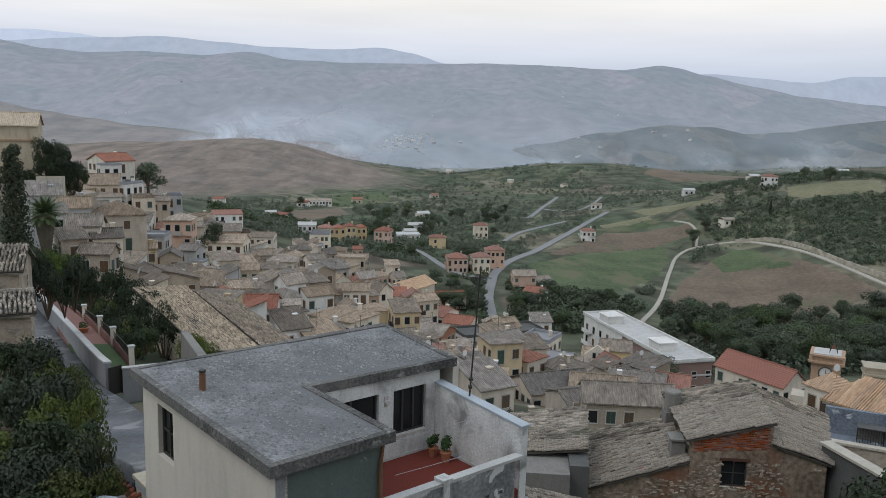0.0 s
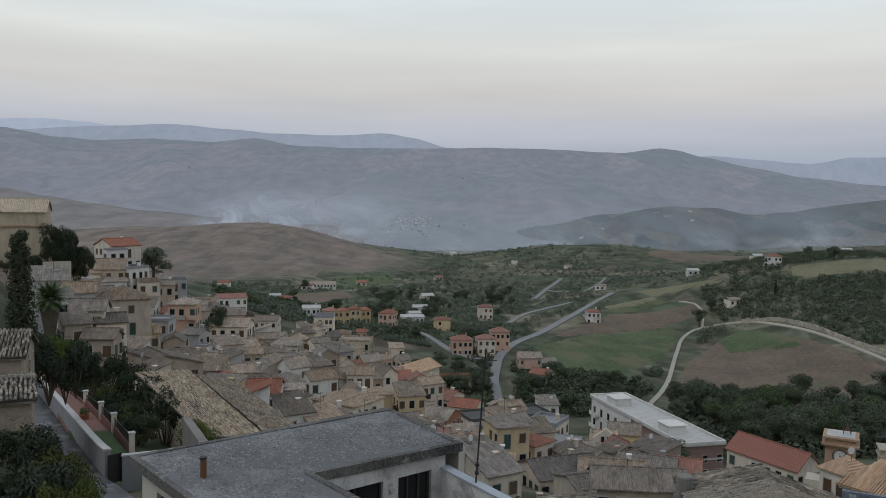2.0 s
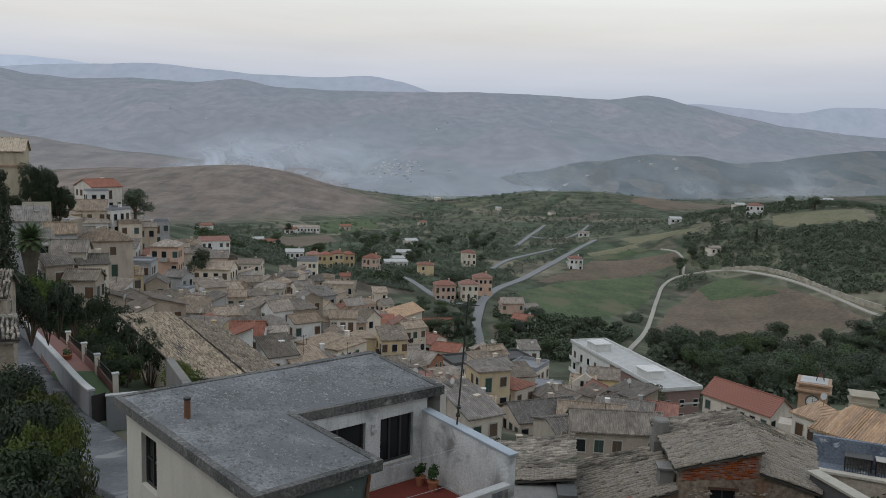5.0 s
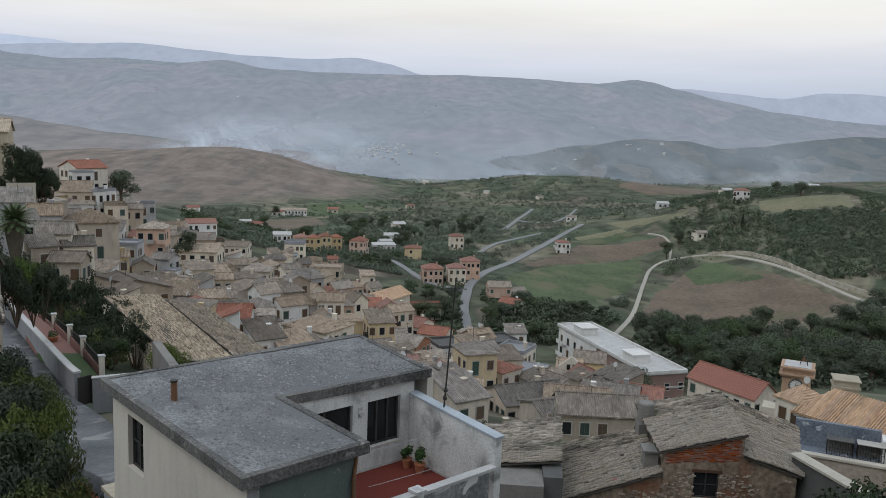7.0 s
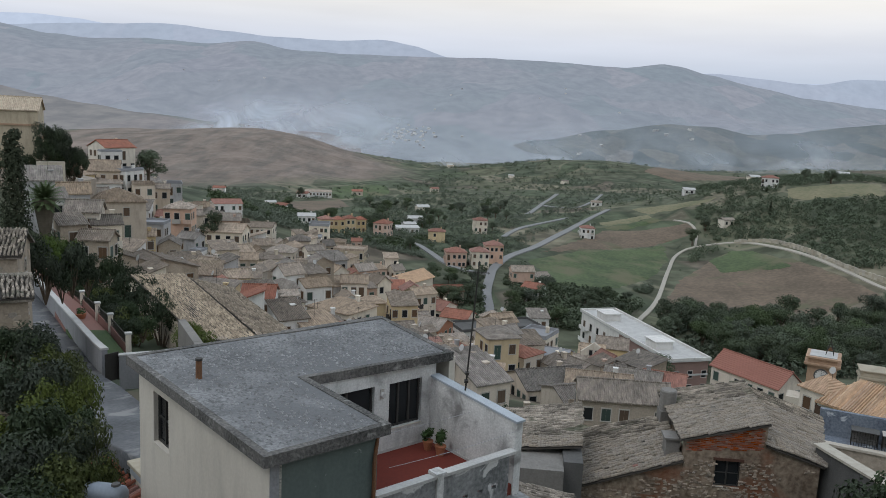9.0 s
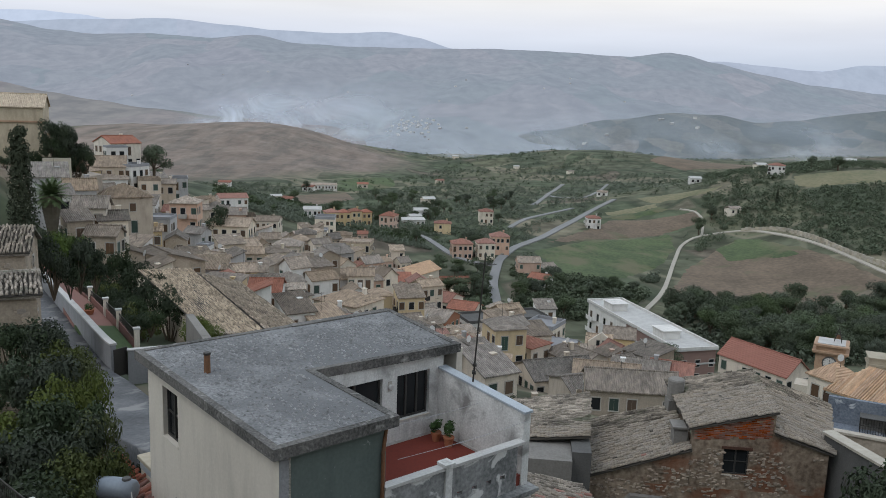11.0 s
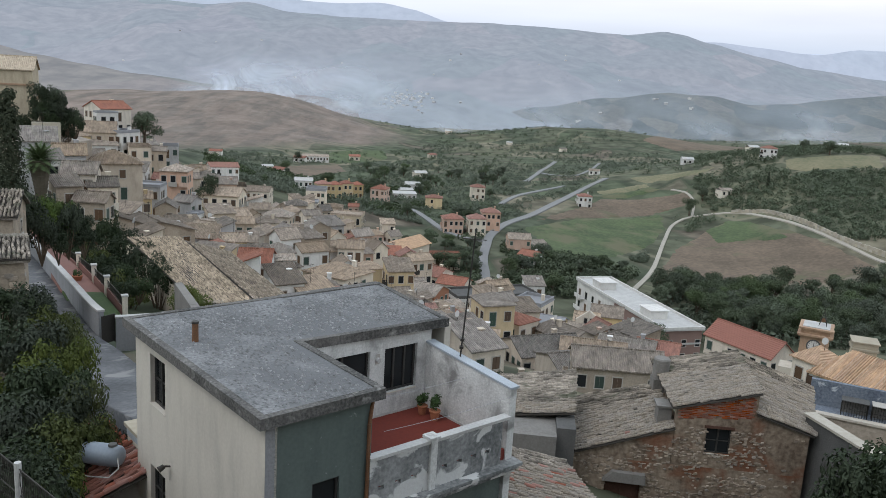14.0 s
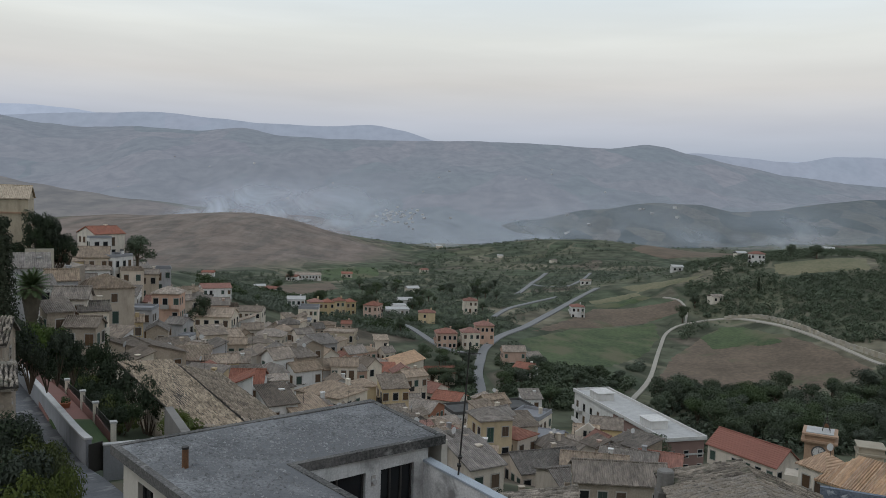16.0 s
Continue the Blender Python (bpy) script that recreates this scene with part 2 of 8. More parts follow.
M["leaf_cypress"] = material("leaf_cypress", (0.026, 0.034, 0.02), 0.85, tint=(0.045, 0.052, 0.03), scale=1.5, fine=4, bump=0.1)
M["leaf_soft"] = material("leaf_soft", (0.098, 0.118, 0.078), 0.8, tint=(0.06, 0.076, 0.052), scale=0.6, fine=3, bump=0.1, rand=0.2)
M["leaf_mid"] = material("leaf_mid", (0.072, 0.094, 0.046), 0.8, tint=(0.04, 0.056, 0.03), scale=0.6, fine=3, bump=0.1, rand=0.2)
M["tile_clay"] = material("tile_clay", (0.315, 0.27, 0.222), 0.95, tint=(0.075, 0.065, 0.054), scale=3, fine=7, bump=0.7, rand=0.16, contrast=0.3, island=0.42, patch=((0.085, 0.085, 0.06), 0.7, 0.56, 0.68))
M["tile_fresh"] = material("tile_fresh", (0.31, 0.135, 0.10), 0.9, tint=(0.21, 0.10, 0.08), scale=3, fine=8, bump=0.4, rand=0.2, island=0.3)
# bed under the tiles, its colour darkened to paint shade into their gaps
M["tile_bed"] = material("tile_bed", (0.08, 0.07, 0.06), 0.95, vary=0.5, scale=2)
M["brick_red"] = material("brick_red", (0.30, 0.10, 0.06), 0.95, tint=(0.18, 0.07, 0.045), scale=4, fine=10, bump=0.6, rand=0.35)
M["stain_wall"] = material("stain_wall", (0.31, 0.245, 0.185), 0.95, tint=(0.11, 0.078, 0.055), scale=1.1, fine=4, bump=1.0, streak=0.4, contrast=0.3, patch=((0.17, 0.075, 0.042), 0.42, 0.5, 0.62))
M["stone_bit"] = material("stone_bit", (0.37, 0.31, 0.25), 0.95, tint=(0.22, 0.18, 0.145), scale=3, fine=8, bump=0.6, rand=0.3)
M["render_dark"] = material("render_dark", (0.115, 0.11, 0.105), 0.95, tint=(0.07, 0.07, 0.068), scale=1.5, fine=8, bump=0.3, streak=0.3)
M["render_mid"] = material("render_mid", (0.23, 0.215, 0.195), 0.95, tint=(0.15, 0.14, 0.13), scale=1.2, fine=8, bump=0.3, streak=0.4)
M["slate_blue"] = material("slate_blue", (0.075, 0.09, 0.12), 0.8, tint=(0.22, 0.245, 0.28), scale=1.4, fine=5, bump=0.3, contrast=0.42, patch=((0.42, 0.44, 0.46), 1.3, 0.64, 0.70))
M["stone_mix"] = material("stone_mix", (0.36, 0.30, 0.24), 0.95, tint=(0.15, 0.11, 0.085), scale=2.2, fine=3, bump=0.5, contrast=0.3, island=0.4)
M["wood_dark"] = material("wood_dark", (0.10, 0.05, 0.035), 0.8, vary=0.5, fine=14)
M["tile_pale_stone"] = material("tile_pale_stone", (0.40, 0.35, 0.27), 0.92, vary=0.35, scale=2)
M["sandstone"] = material("sandstone", (0.43, 0.29, 0.195), 0.92, tint=(0.31, 0.20, 0.135), scale=1.2, fine=8, bump=0.4, streak=0.3)
M["tile_red_plain"] = material("tile_red_plain", (0.29, 0.125, 0.095), 0.9, tint=(0.23, 0.105, 0.08), scale=0.6, fine=8, bump=0.3, rows=(1, 0.3, 0.03))
M["lane"] = material("lane", (0.165, 0.166, 0.172), 0.9, tint=(0.085, 0.086, 0.09), scale=0.8, fine=6, bump=0.3, contrast=0.4, patch=((0.23, 0.225, 0.22), 0.5, 0.55, 0.62))
M["wall_grey"] = material("wall_grey", (0.30, 0.30, 0.31), 0.92, tint=(0.22, 0.22, 0.23), scale=1, fine=8, bump=0.3, streak=0.3)
M["pave_red"] = material("pave_red", (0.24, 0.115, 0.095), 0.9, tint=(0.17, 0.10, 0.085), scale=1, fine=6, bump=0.3)
M["hedge"] = material("hedge", (0.035, 0.06, 0.022), 0.8, tint=(0.06, 0.09, 0.03), scale=2, fine=5, bump=0.3)
M["leaf_shrub"] = material("leaf_shrub", (0.040, 0.054, 0.027), 0.7, tint=(0.018, 0.027, 0.015), scale=1.2, fine=3, bump=0.05, rand=0.3)
M["leaf_yellow"] = material("leaf_yellow", (0.086, 0.10, 0.026), 0.7, tint=(0.042, 0.058, 0.018), scale=1.2, fine=3, bump=0.05, rand=0.25)
M["tank_grey"] = material("tank_grey", (0.30, 0.34, 0.39), 0.45, tint=(0.24, 0.27, 0.31), scale=2, fine=6, bump=0.05, metal=0.2)
M["tile_straw"] = material("tile_straw", (0.40, 0.335, 0.265), 0.95, tint=(0.18, 0.15, 0.12), scale=2, fine=6, bump=0.6, rand=0.3, contrast=0.35, island=0.38)
M["palm_leaf"] = material("palm_leaf", (0.085, 0.12, 0.05), 0.7, vary=0.4, scale=2, fine=6, bump=0.1)
M["palm_bark"] = material("palm_bark", (0.14, 0.12, 0.09), 0.95, vary=0.5, scale=4, fine=8, bump=0.8)
M["sandstone_pale"] = material("sandstone_pale", (0.50, 0.42, 0.31), 0.92, tint=(0.36, 0.30, 0.22), scale=0.8, fine=8, bump=0.4, streak=0.35)
M["tile_pale"] = material("tile_pale", (0.52, 0.42, 0.31), 0.92, tint=(0.40, 0.32, 0.24), scale=1, fine=6, bump=0.4, rows=(0, 0.28, 0.05), course=0.25)
M["wall_pale"] = material("wall_pale", (0.42, 0.38, 0.31), 0.95, tint=(0.28, 0.25, 0.2), scale=0.7, fine=6, bump=0.5, rand=0.2)


# ---------------------------------------------------------------- mesh helpers
def part(name, bm, mat, parent=None, label="", m=None, smooth=False):
    me = bpy.data.meshes.new(name)
    bm.to_mesh(me)
    bm.free()
    me.materials.append(M[mat] if isinstance(mat, str) else mat)
    if smooth:
        for p in me.polygons:
            p.use_smooth = True
    return place(name, me, parent, label, m)


def place(name, me, parent=None, label="", m=None):
    ob = new(name, me)
    if parent is not None:
        ob.parent = parent
    if m is not None:
        ob.matrix_local = m
    if label:
        ob["label"] = label
    return ob


def empty(name, m, label, category, group="", kind=""):
    ob = new(name)
    ob.empty_display_size = 0.5
    ob.matrix_world = m
    return tagged(ob, label, category, group, kind)


def box(bm, x0, y0, z0, x1, y1, z1, m=None):
    v = [Vector((x, y, z)) for z in (z0, z1) for x, y in ((x0, y0), (x1, y0), (x1, y1), (x0, y1))]
    if m is not None:
        v = [m @ p for p in v]
    v = [bm.verts.new(p) for p in v]
    for f in ((3, 2, 1, 0), (4, 5, 6, 7), (0, 1, 5, 4), (1, 2, 6, 5), (2, 3, 7, 6), (3, 0, 4, 7)):
        bm.faces.new([v[i] for i in f])
    return bm


def boxes(*rows):
    bm = bmesh.new()
    for r in rows:
        box(bm, *r)
    return bm


def prism(bm, pts, z0, z1):
    """A solid over a plan outline (anticlockwise); z0 and z1 are numbers or functions of x, y."""
    f0 = z0 if callable(z0) else (lambda x, y: z0)
    f1 = z1 if callable(z1) else (lambda x, y: z1)
    a = [bm.verts.new((x, y, f0(x, y))) for x, y in pts]
    b = [bm.verts.new((x, y, f1(x, y))) for x, y in pts]
    k = len(pts)
    bm.faces.new(a[::-1])
    bm.faces.new(b)
    for i in range(k):
        bm.faces.new((a[i], a[(i + 1) % k], b[(i + 1) % k], b[i]))
    return bm


def tube(bm, p, q, r0, r1=None, n=8):
    p, q = Vector(p), Vector(q)
    r1 = r0 if r1 is None else r1
    t = (q - p).to_track_quat("Z", "Y").to_matrix()
    rings = []
    for c, r in ((p, r0), (q, r1)):
        rings.append([bm.verts.new(c + t @ Vector((r * math.cos(2 * math.pi * i / n), r * math.sin(2 * math.pi * i / n), 0))) for i in range(n)])
    for i in range(n):
        bm.faces.new((rings[0][i], rings[0][(i + 1) % n], rings[1][(i + 1) % n], rings[1][i]))
    bm.faces.new(rings[0][::-1])
    bm.faces.new(rings[1])
    return bm


# ---------------------------------------------------------------- the ground
# broad swells of the land: x, y, reach in x, reach in y, height
SWELLS = (
    (-95, 140, 70, 70, 39.8),
    (-30, 60, 60, 60, 11.8),
    (20, 70, 55, 55, 12.9),
    (-80, 230, 60, 60, 28.7),
    (120, 290, 70, 90, -13.7),
    (240, 500, 120, 150, 30.7),
    (200, 380, 60, 70, -0.9),
    (-222, 965, 118, 235, 33.0),
    (-400, 1010, 120, 200, 23.0),
    (105, 905, 95, 85, 17.0),
    (205, 870, 90, 95, 15.0),
    (-180, 350, 120, 100, 27.0),
    (40, 190, 60, 60, 3.5),
    (-20, 20, 40, 35, 22.3),
    (40, 30, 50, 40, 16.4),
    (-150, 60, 90, 90, 58.0),
    (150, 90, 90, 80, 20.6),
)
SWELLS += (
    (600, 1000, 350, 350, 14.5),
    (-900, 1000, 400, 400, 25.6),
    (1200, 800, 500, 500, 65.0),
    (-1300, 700, 500, 600, 42.7),
    (0, 600, 300, 250, 0.2),
    (-15, 240, 50, 50, -8.8),
    (-75, 170, 42, 42, -13.8),
    (15, 125, 45, 45, 2.2),
    (130, 420, 60, 60, -11.4),
    (-70, 125, 35, 35, -3.1),
    (20, 360, 90, 70, -4.1),
    (-60, 260, 40, 45, -16.0),
    (190, 370, 40, 50, 2.7),
    (60, 190, 40, 40, -4.3),
    (-45, 120, 22, 22, -4.5),
    (-58, 430, 45, 45, -4.0),
)


LANE = ((-7.5, 24, 88.3), (-10.5, 28, 87.2), (-14.5, 33.5, 85.7), (-21.5, 46, 82.4), (-26.5, 54, 80.6), (-34, 66, 79.2), (-43, 80, 77.9), (-52, 94, 76.6), (-58, 104, 76.0))


def ground(x, y):
    z = 40 - 0.0183 * max(y - 300, 0)
    for a, b, s, u, h in SWELLS:
        e = ((x - a) / s) ** 2 + ((y - b) / u) ** 2
        if e < 12:
            z += h * math.exp(-e)
    if y > 330:
        k = min(1, (y - 330) / 300)
        z += k * 5 * noise.noise((x * 0.006, y * 0.006, 3.1)) + k * 2 * noise.noise((x * 0.02, y * 0.02, 7.7))
    # the lane is cut into the slope
    if 22 < y < 110 and x < -4:
        for (ax, ay, az), (bx, by, bz) in zip(LANE, LANE[1:]):
            k = min(1, max(0, ((x - ax) * (bx - ax) + (y - ay) * (by - ay)) / ((bx - ax) ** 2 + (by - ay) ** 2)))
            r = math.hypot(x - ax - (bx - ax) * k, y - ay - (by - ay) * k)
            if r < 12:
                z = min(z, az + (bz - az) * k - 0.5 + max(0, r - 7) * 1.2)
    # the bluff on which the eye stands
    if y < 9:
        k = min(1, max(0, (9 - y) / 7))
        k = k * k * (3 - 2 * k)
        z += (98.3 - z) * k
    return z


def sheet(name, xs, ys, mat, fz):
    bm = bmesh.new()
    rows_ = [[bm.verts.new((x, y, fz(x, y))) for x in xs] for y in ys]
    for a, b in zip(rows_, rows_[1:]):
        for i in range(len(xs) - 1):
            bm.faces.new((a[i], a[i + 1], b[i + 1], b[i]))
    return part(name, bm, mat, smooth=True)


def steps(*spans):
    out = []
    for a, b, s in spans:
        n = max(1, round((b - a) / s))
        out += [a + (b - a) * i / n for i in range(n)]
    return out + [spans[-1][1]]


def land_material():
    m = bpy.data.materials.new("land")
    m.use_nodes = True
    n, l = m.node_tree.nodes, m.node_tree.links
    b = n["Principled BSDF"]
    b.inputs["Roughness"].default_value = 0.95
    b.inputs["Specular IOR Level"].default_value = 0.1
    tc = n.new("ShaderNodeTexCoord")
    vo = n.new("ShaderNodeTexVoronoi")
    vo.inputs["Scale"].default_value, vo.inputs["Randomness"].default_value = 0.024, 0.95
    wob = n.new("ShaderNodeTexNoise")
    wob.inputs["Scale"].default_value = 0.01
    l.new(tc.outputs["Object"], wob.inputs["Vector"])
    ad = n.new("ShaderNodeVectorMath")
    ad.operation = "MULTIPLY_ADD"
    l.new(wob.outputs["Color"], ad.inputs[0])
    ad.inputs[1].default_value = (60, 60, 0)
    l.new(tc.outputs["Object"], ad.inputs[2])
    l.new(ad.outputs[0], vo.inputs["Vector"])
    ra = n.new("ShaderNodeValToRGB")
    ra.color_ramp.interpolation = "CONSTANT"
    cols = ((0.0, (0.092, 0.098, 0.066)), (0.3, (0.072, 0.084, 0.056)), (0.5, (0.108, 0.11, 0.072)), (0.65, (0.078, 0.092, 0.058)), (0.8, (0.12, 0.102, 0.078)), (0.92, (0.165, 0.15, 0.108)))
    ra.color_ramp.elements[0].color = (*cols[0][1], 1)
    ra.color_ramp.elements[1].position, ra.color_ramp.elements[1].color = cols[-1][0], (*cols[-1][1], 1)
    for at, c in cols[1:-1]:
        ra.color_ramp.elements.new(at).color = (*c, 1)
    sp = n.new("ShaderNodeSeparateColor")
    l.new(vo.outputs["Color"], sp.inputs[0])
    l.new(sp.outputs[0], ra.inputs[0])
    mo, mx = n.new("ShaderNodeTexNoise"), n.new("ShaderNodeMix")
    mo.inputs["Scale"].default_value, mo.inputs["Detail"].default_value = 0.09, 9
    l.new(tc.outputs["Object"], mo.inputs["Vector"])
    mx.data_type, mx.blend_type, mx.inputs[0].default_value = "RGBA", "MULTIPLY", 1.0
    mr = n.new("ShaderNodeMapRange")
    mr.inputs[1].default_value, mr.inputs[2].default_value, mr.inputs[3].default_value, mr.inputs[4].default_value = 0.35, 0.65, 0.55, 1.3
    l.new(mo.outputs["Fac"], mr.inputs[0])
    l.new(ra.outputs[0], mx.inputs["A"])
    l.new(mr.outputs[0], mx.inputs["B"])
    # dark hedges and pale balks between the fields
    ve, ek, em, ec = n.new("ShaderNodeTexVoronoi"), n.new("ShaderNodeMapRange"), n.new("ShaderNodeMix"), n.new("ShaderNodeValToRGB")
    ve.feature = "DISTANCE_TO_EDGE"
    ve.inputs["Scale"].default_value, ve.inputs["Randomness"].default_value = 0.024, 0.95
    l.new(ad.outputs[0], ve.inputs["Vector"])
    ek.inputs[1].default_value, ek.inputs[2].default_value, ek.inputs[3].default_value, ek.inputs[4].default_value = 0.02, 0.05, 0.6, 0.0
    l.new(ve.outputs["Distance"], ek.inputs[0])
    ec.color_ramp.elements[0].position, ec.color_ramp.elements[0].color = 0.45, (0.04, 0.05, 0.032, 1)
    ec.color_ramp.elements[1].position, ec.color_ramp.elements[1].color = 0.58, (0.20, 0.18, 0.13, 1)
    l.new(wob.outputs["Fac"], ec.inputs[0])
    em.data_type = "RGBA"
    # the ploughed brown hill: an oval of bare earth with furrowed bands
    off, ln, md = n.new("ShaderNodeVectorMath"), n.new("ShaderNodeVectorMath"), n.new("ShaderNodeMapRange")
    off.operation = "MULTIPLY_ADD"
    off.inputs[1].default_value, off.inputs[2].default_value = (1 / 215, 1 / 310, 0), (225 / 215, -880 / 310, 0)
    l.new(ad.outputs[0], off.inputs[0])
    ln.operation = "LENGTH"
    l.new(off.outputs[0], ln.inputs[0])
    md.inputs[1].default_value, md.inputs[2].default_value, md.inputs[3].default_value, md.inputs[4].default_value = 0.78, 1.0, 1.0, 0.0
    l.new(ln.outputs["Value"], md.inputs[0])
    bn, br, bx, bmap = n.new("ShaderNodeTexNoise"), n.new("ShaderNodeValToRGB"), n.new("ShaderNodeMix"), n.new("ShaderNodeMapping")
    bmap.inputs["Rotation"].default_value, bmap.inputs["Scale"].default_value = (0, 0, -0.5), (0.06, 0.012, 0.014)
    l.new(tc.outputs["Object"], bmap.inputs[0])
    l.new(bmap.outputs[0], bn.inputs["Vector"])
    bn.inputs["Scale"].default_value, bn.inputs["Detail"].default_value, bn.inputs["Roughness"].default_value = 1.0, 10, 0.68
    l.new(bn.outputs["Fac"], br.inputs[0])
    br.color_ramp.elements[0].position, br.color_ramp.elements[0].color = 0.42, (0.155, 0.132, 0.114, 1)
    br.color_ramp.elements[1].position, br.color_ramp.elements[1].color = 0.56, (0.208, 0.166, 0.14, 1)
    bx.data_type = "RGBA"
    l.new(md.outputs[0], bx.inputs["Factor"])
    l.new(mx.outputs["Result"], em.inputs["A"])
    l.new(ec.outputs[0], em.inputs["B"])
    l.new(ek.outputs[0], em.inputs["Factor"])
    l.new(em.outputs["Result"], bx.inputs["A"])
    fn, fm = n.new("ShaderNodeTexNoise"), n.new("ShaderNodeMix")
    fn.inputs["Scale"].default_value, fn.inputs["Detail"].default_value, fn.inputs["Roughness"].default_value = 0.035, 10, 0.7
    l.new(tc.outputs["Object"], fn.inputs["Vector"])
    fr = n.new("ShaderNodeMapRange")
    fr.inputs[1].default_value, fr.inputs[2].default_value, fr.inputs[3].default_value, fr.inputs[4].default_value = 0.35, 0.65, 0.72, 1.2
    l.new(fn.outputs["Fac"], fr.inputs[0])
    fm.data_type, fm.blend_type, fm.inputs[0].default_value = "RGBA", "MULTIPLY", 1.0
    l.new(br.outputs[0], fm.inputs["A"])
    l.new(fr.outputs[0], fm.inputs["B"])
    l.new(fm.outputs["Result"], bx.inputs["B"])
    l.new(bx.outputs["Result"], b.inputs["Base Color"])
    return m


M["land"] = land_material()
land = sheet("ground", steps((-4500, -800, 90), (-800, -200, 20), (-200, 260, 5), (260, 800, 20), (800, 4500, 90)), steps((-300, 0, 25), (0, 14, 1), (14, 300, 5), (300, 1300, 14), (1300, 4700, 80)), "land", ground)
tagged(land, "green and brown valley land below the town", "ground", kind="structure")


def drape(name, pts, mat, lift=0.35, step=6.0, label="", category="field", kind="structure"):
    """A field that lies on the ground inside an outline."""
    xs, ys = [p[0] for p in pts], [p[1] for p in pts]
    # a ragged margin, as tilling and weeds leave it
    edge = []
    for (xa, ya), (xb, yb) in zip(pts, pts[1:] + pts[:1]):
        k = max(2, int(math.hypot(xb - xa, yb - ya) / 3))
        for i in range(k):
            x, y = xa + (xb - xa) * i / k, ya + (yb - ya) * i / k
            edge.append((x + 1.6 * noise.noise((x * 0.2, y * 0.2, 1.0)), y + 3.2 * noise.noise((x * 0.2, y * 0.2, 5.0))))
    bm = bmesh.new()
    f = bm.faces.new([bm.verts.new((x, y, 0)) for x, y in edge])
    for axis, lo, hi in ((0, min(xs), max(xs)), (1, min(ys), max(ys))):
        c = lo + step
        while c < hi:
            co, no = [0, 0, 0], [0, 0, 0]
            co[axis], no[axis] = c, 1
            bmesh.ops.bisect_plane(bm, geom=bm.verts[:] + bm.edges[:] + bm.faces[:], plane_co=co, plane_no=no)
            c += step
    for v in bm.verts:
        v.co.z = ground(v.co.x, v.co.y) + (0.0 if v.is_boundary else lift)
    bmesh.ops.recalc_face_normals(bm, faces=bm.faces[:])
    return tagged(part(name, bm, mat, smooth=True), label, category, kind=kind)


def glide(pts, step):
    """Points along a smooth line through pts."""
    out = []
    for i in range(len(pts) - 1):
        p0, p1, p2, p3 = (Vector(pts[max(0, min(len(pts) - 1, i + k))]) for k in (-1, 0, 1, 2))
        n = max(2, int((p2 - p1).length / step))
        for j in range(n):
            t = j / n
            out.append(0.5 * ((2 * p1) + (p2 - p0) * t + (2 * p0 - 5 * p1 + 4 * p2 - p3) * t * t + (3 * p1 - p0 - 3 * p2 + p3) * t ** 3))
    return out + [Vector(pts[-1])]


def road(name, pts, width, mat, lift=0.5, label="", category="road"):
    line = glide(pts, 5)
    bm = bmesh.new()
    prev = None
    for i, p in enumerate(line):
        d = (line[min(i + 1, len(line) - 1)] - line[max(i - 1, 0)]).normalized()
        s = Vector((-d.y, d.x)) * width / 2
        row = []
        for k in (-1, -0.98, 0, 0.98, 1):
            q = p + s * k
            row.append(bm.verts.new((q.x, q.y, ground(q.x, q.y) + (lift if abs(k) < 0.99 else -0.5))))
        if prev:
            for a in range(4):
                bm.faces.new((prev[a], prev[a + 1], row[a + 1], row[a]))
        prev = row
    bmesh.ops.recalc_face_normals(bm, faces=bm.faces[:])
    return tagged(part(name, bm, mat, smooth=False), label, category, kind="structure")


drape("ploughed_field", [(78, 282), (80, 304), (86, 317), (107, 362), (134, 402), (158, 373), (166, 340), (170, 314), (150, 302), (131, 307), (98, 294)][::-1], "field_brown", label="ploughed brown field bounded by a dirt track", category="field")
drape("green_field", [(35, 363), (68, 402), (115, 431), (110, 401), (93, 360), (72, 330), (50, 312), (38, 320), (40, 345)], "field_green", label="bright green field below the road", category="field")
drape("brown_strip_field", [(42, 382), (86, 453), (112, 458), (137, 462), (135, 446), (118, 434), (68, 404)], "field_brown", 0.45, label="brown tilled strip beside the road", category="field")
drape("straw_field", [(87, 474), (119, 486), (118, 478), (88, 464)], "field_straw", label="pale straw-coloured field strip", category="field")
drape("upper_straw_field", [(111, 504), (163, 498), (153, 489), (118, 487)], "field_straw", label="pale stubble field above the green strip", category="field")
drape("green_strip_field", [(86, 461), (119, 478), (124, 471), (95, 456)], "field_green", 0.5, label="narrow bright green field strip", category="field")
drape("grassy_field", [(127, 394), (142, 407), (150, 398), (155, 378), (157, 357), (136, 366), (122, 365)], "field_green", 0.6, label="grassy upper end of the ploughed field", category="field")
drape("hilltop_field", [(196, 477), (248, 475), (234, 442), (196, 451), (190, 462)], "field_straw", label="pale straw-green meadow on the hill", category="field")
road("valley_road", [(11, 205), (12.5, 230), (14.3, 259), (14.3, 282), (16.5, 306), (19.5, 332), (27.9, 366), (42.8, 396), (58.3, 431), (73.3, 465), (86, 490), (99, 510)], 3.5, "road", label="pale asphalt road running out through the valley", category="road")
road("side_road", [(-17.6, 368.5), (-13.4, 363), (-7.8, 347), (-1, 326), (6.3, 315), (16.5, 314)], 3.4, "road", label="pale grey side road to the red houses", category="road")
road("upper_road", [(27.8, 413), (38.9, 443), (54.6, 469), (70.8, 491)], 2.6, "road", label="narrow pale road between olive groves", category="road")
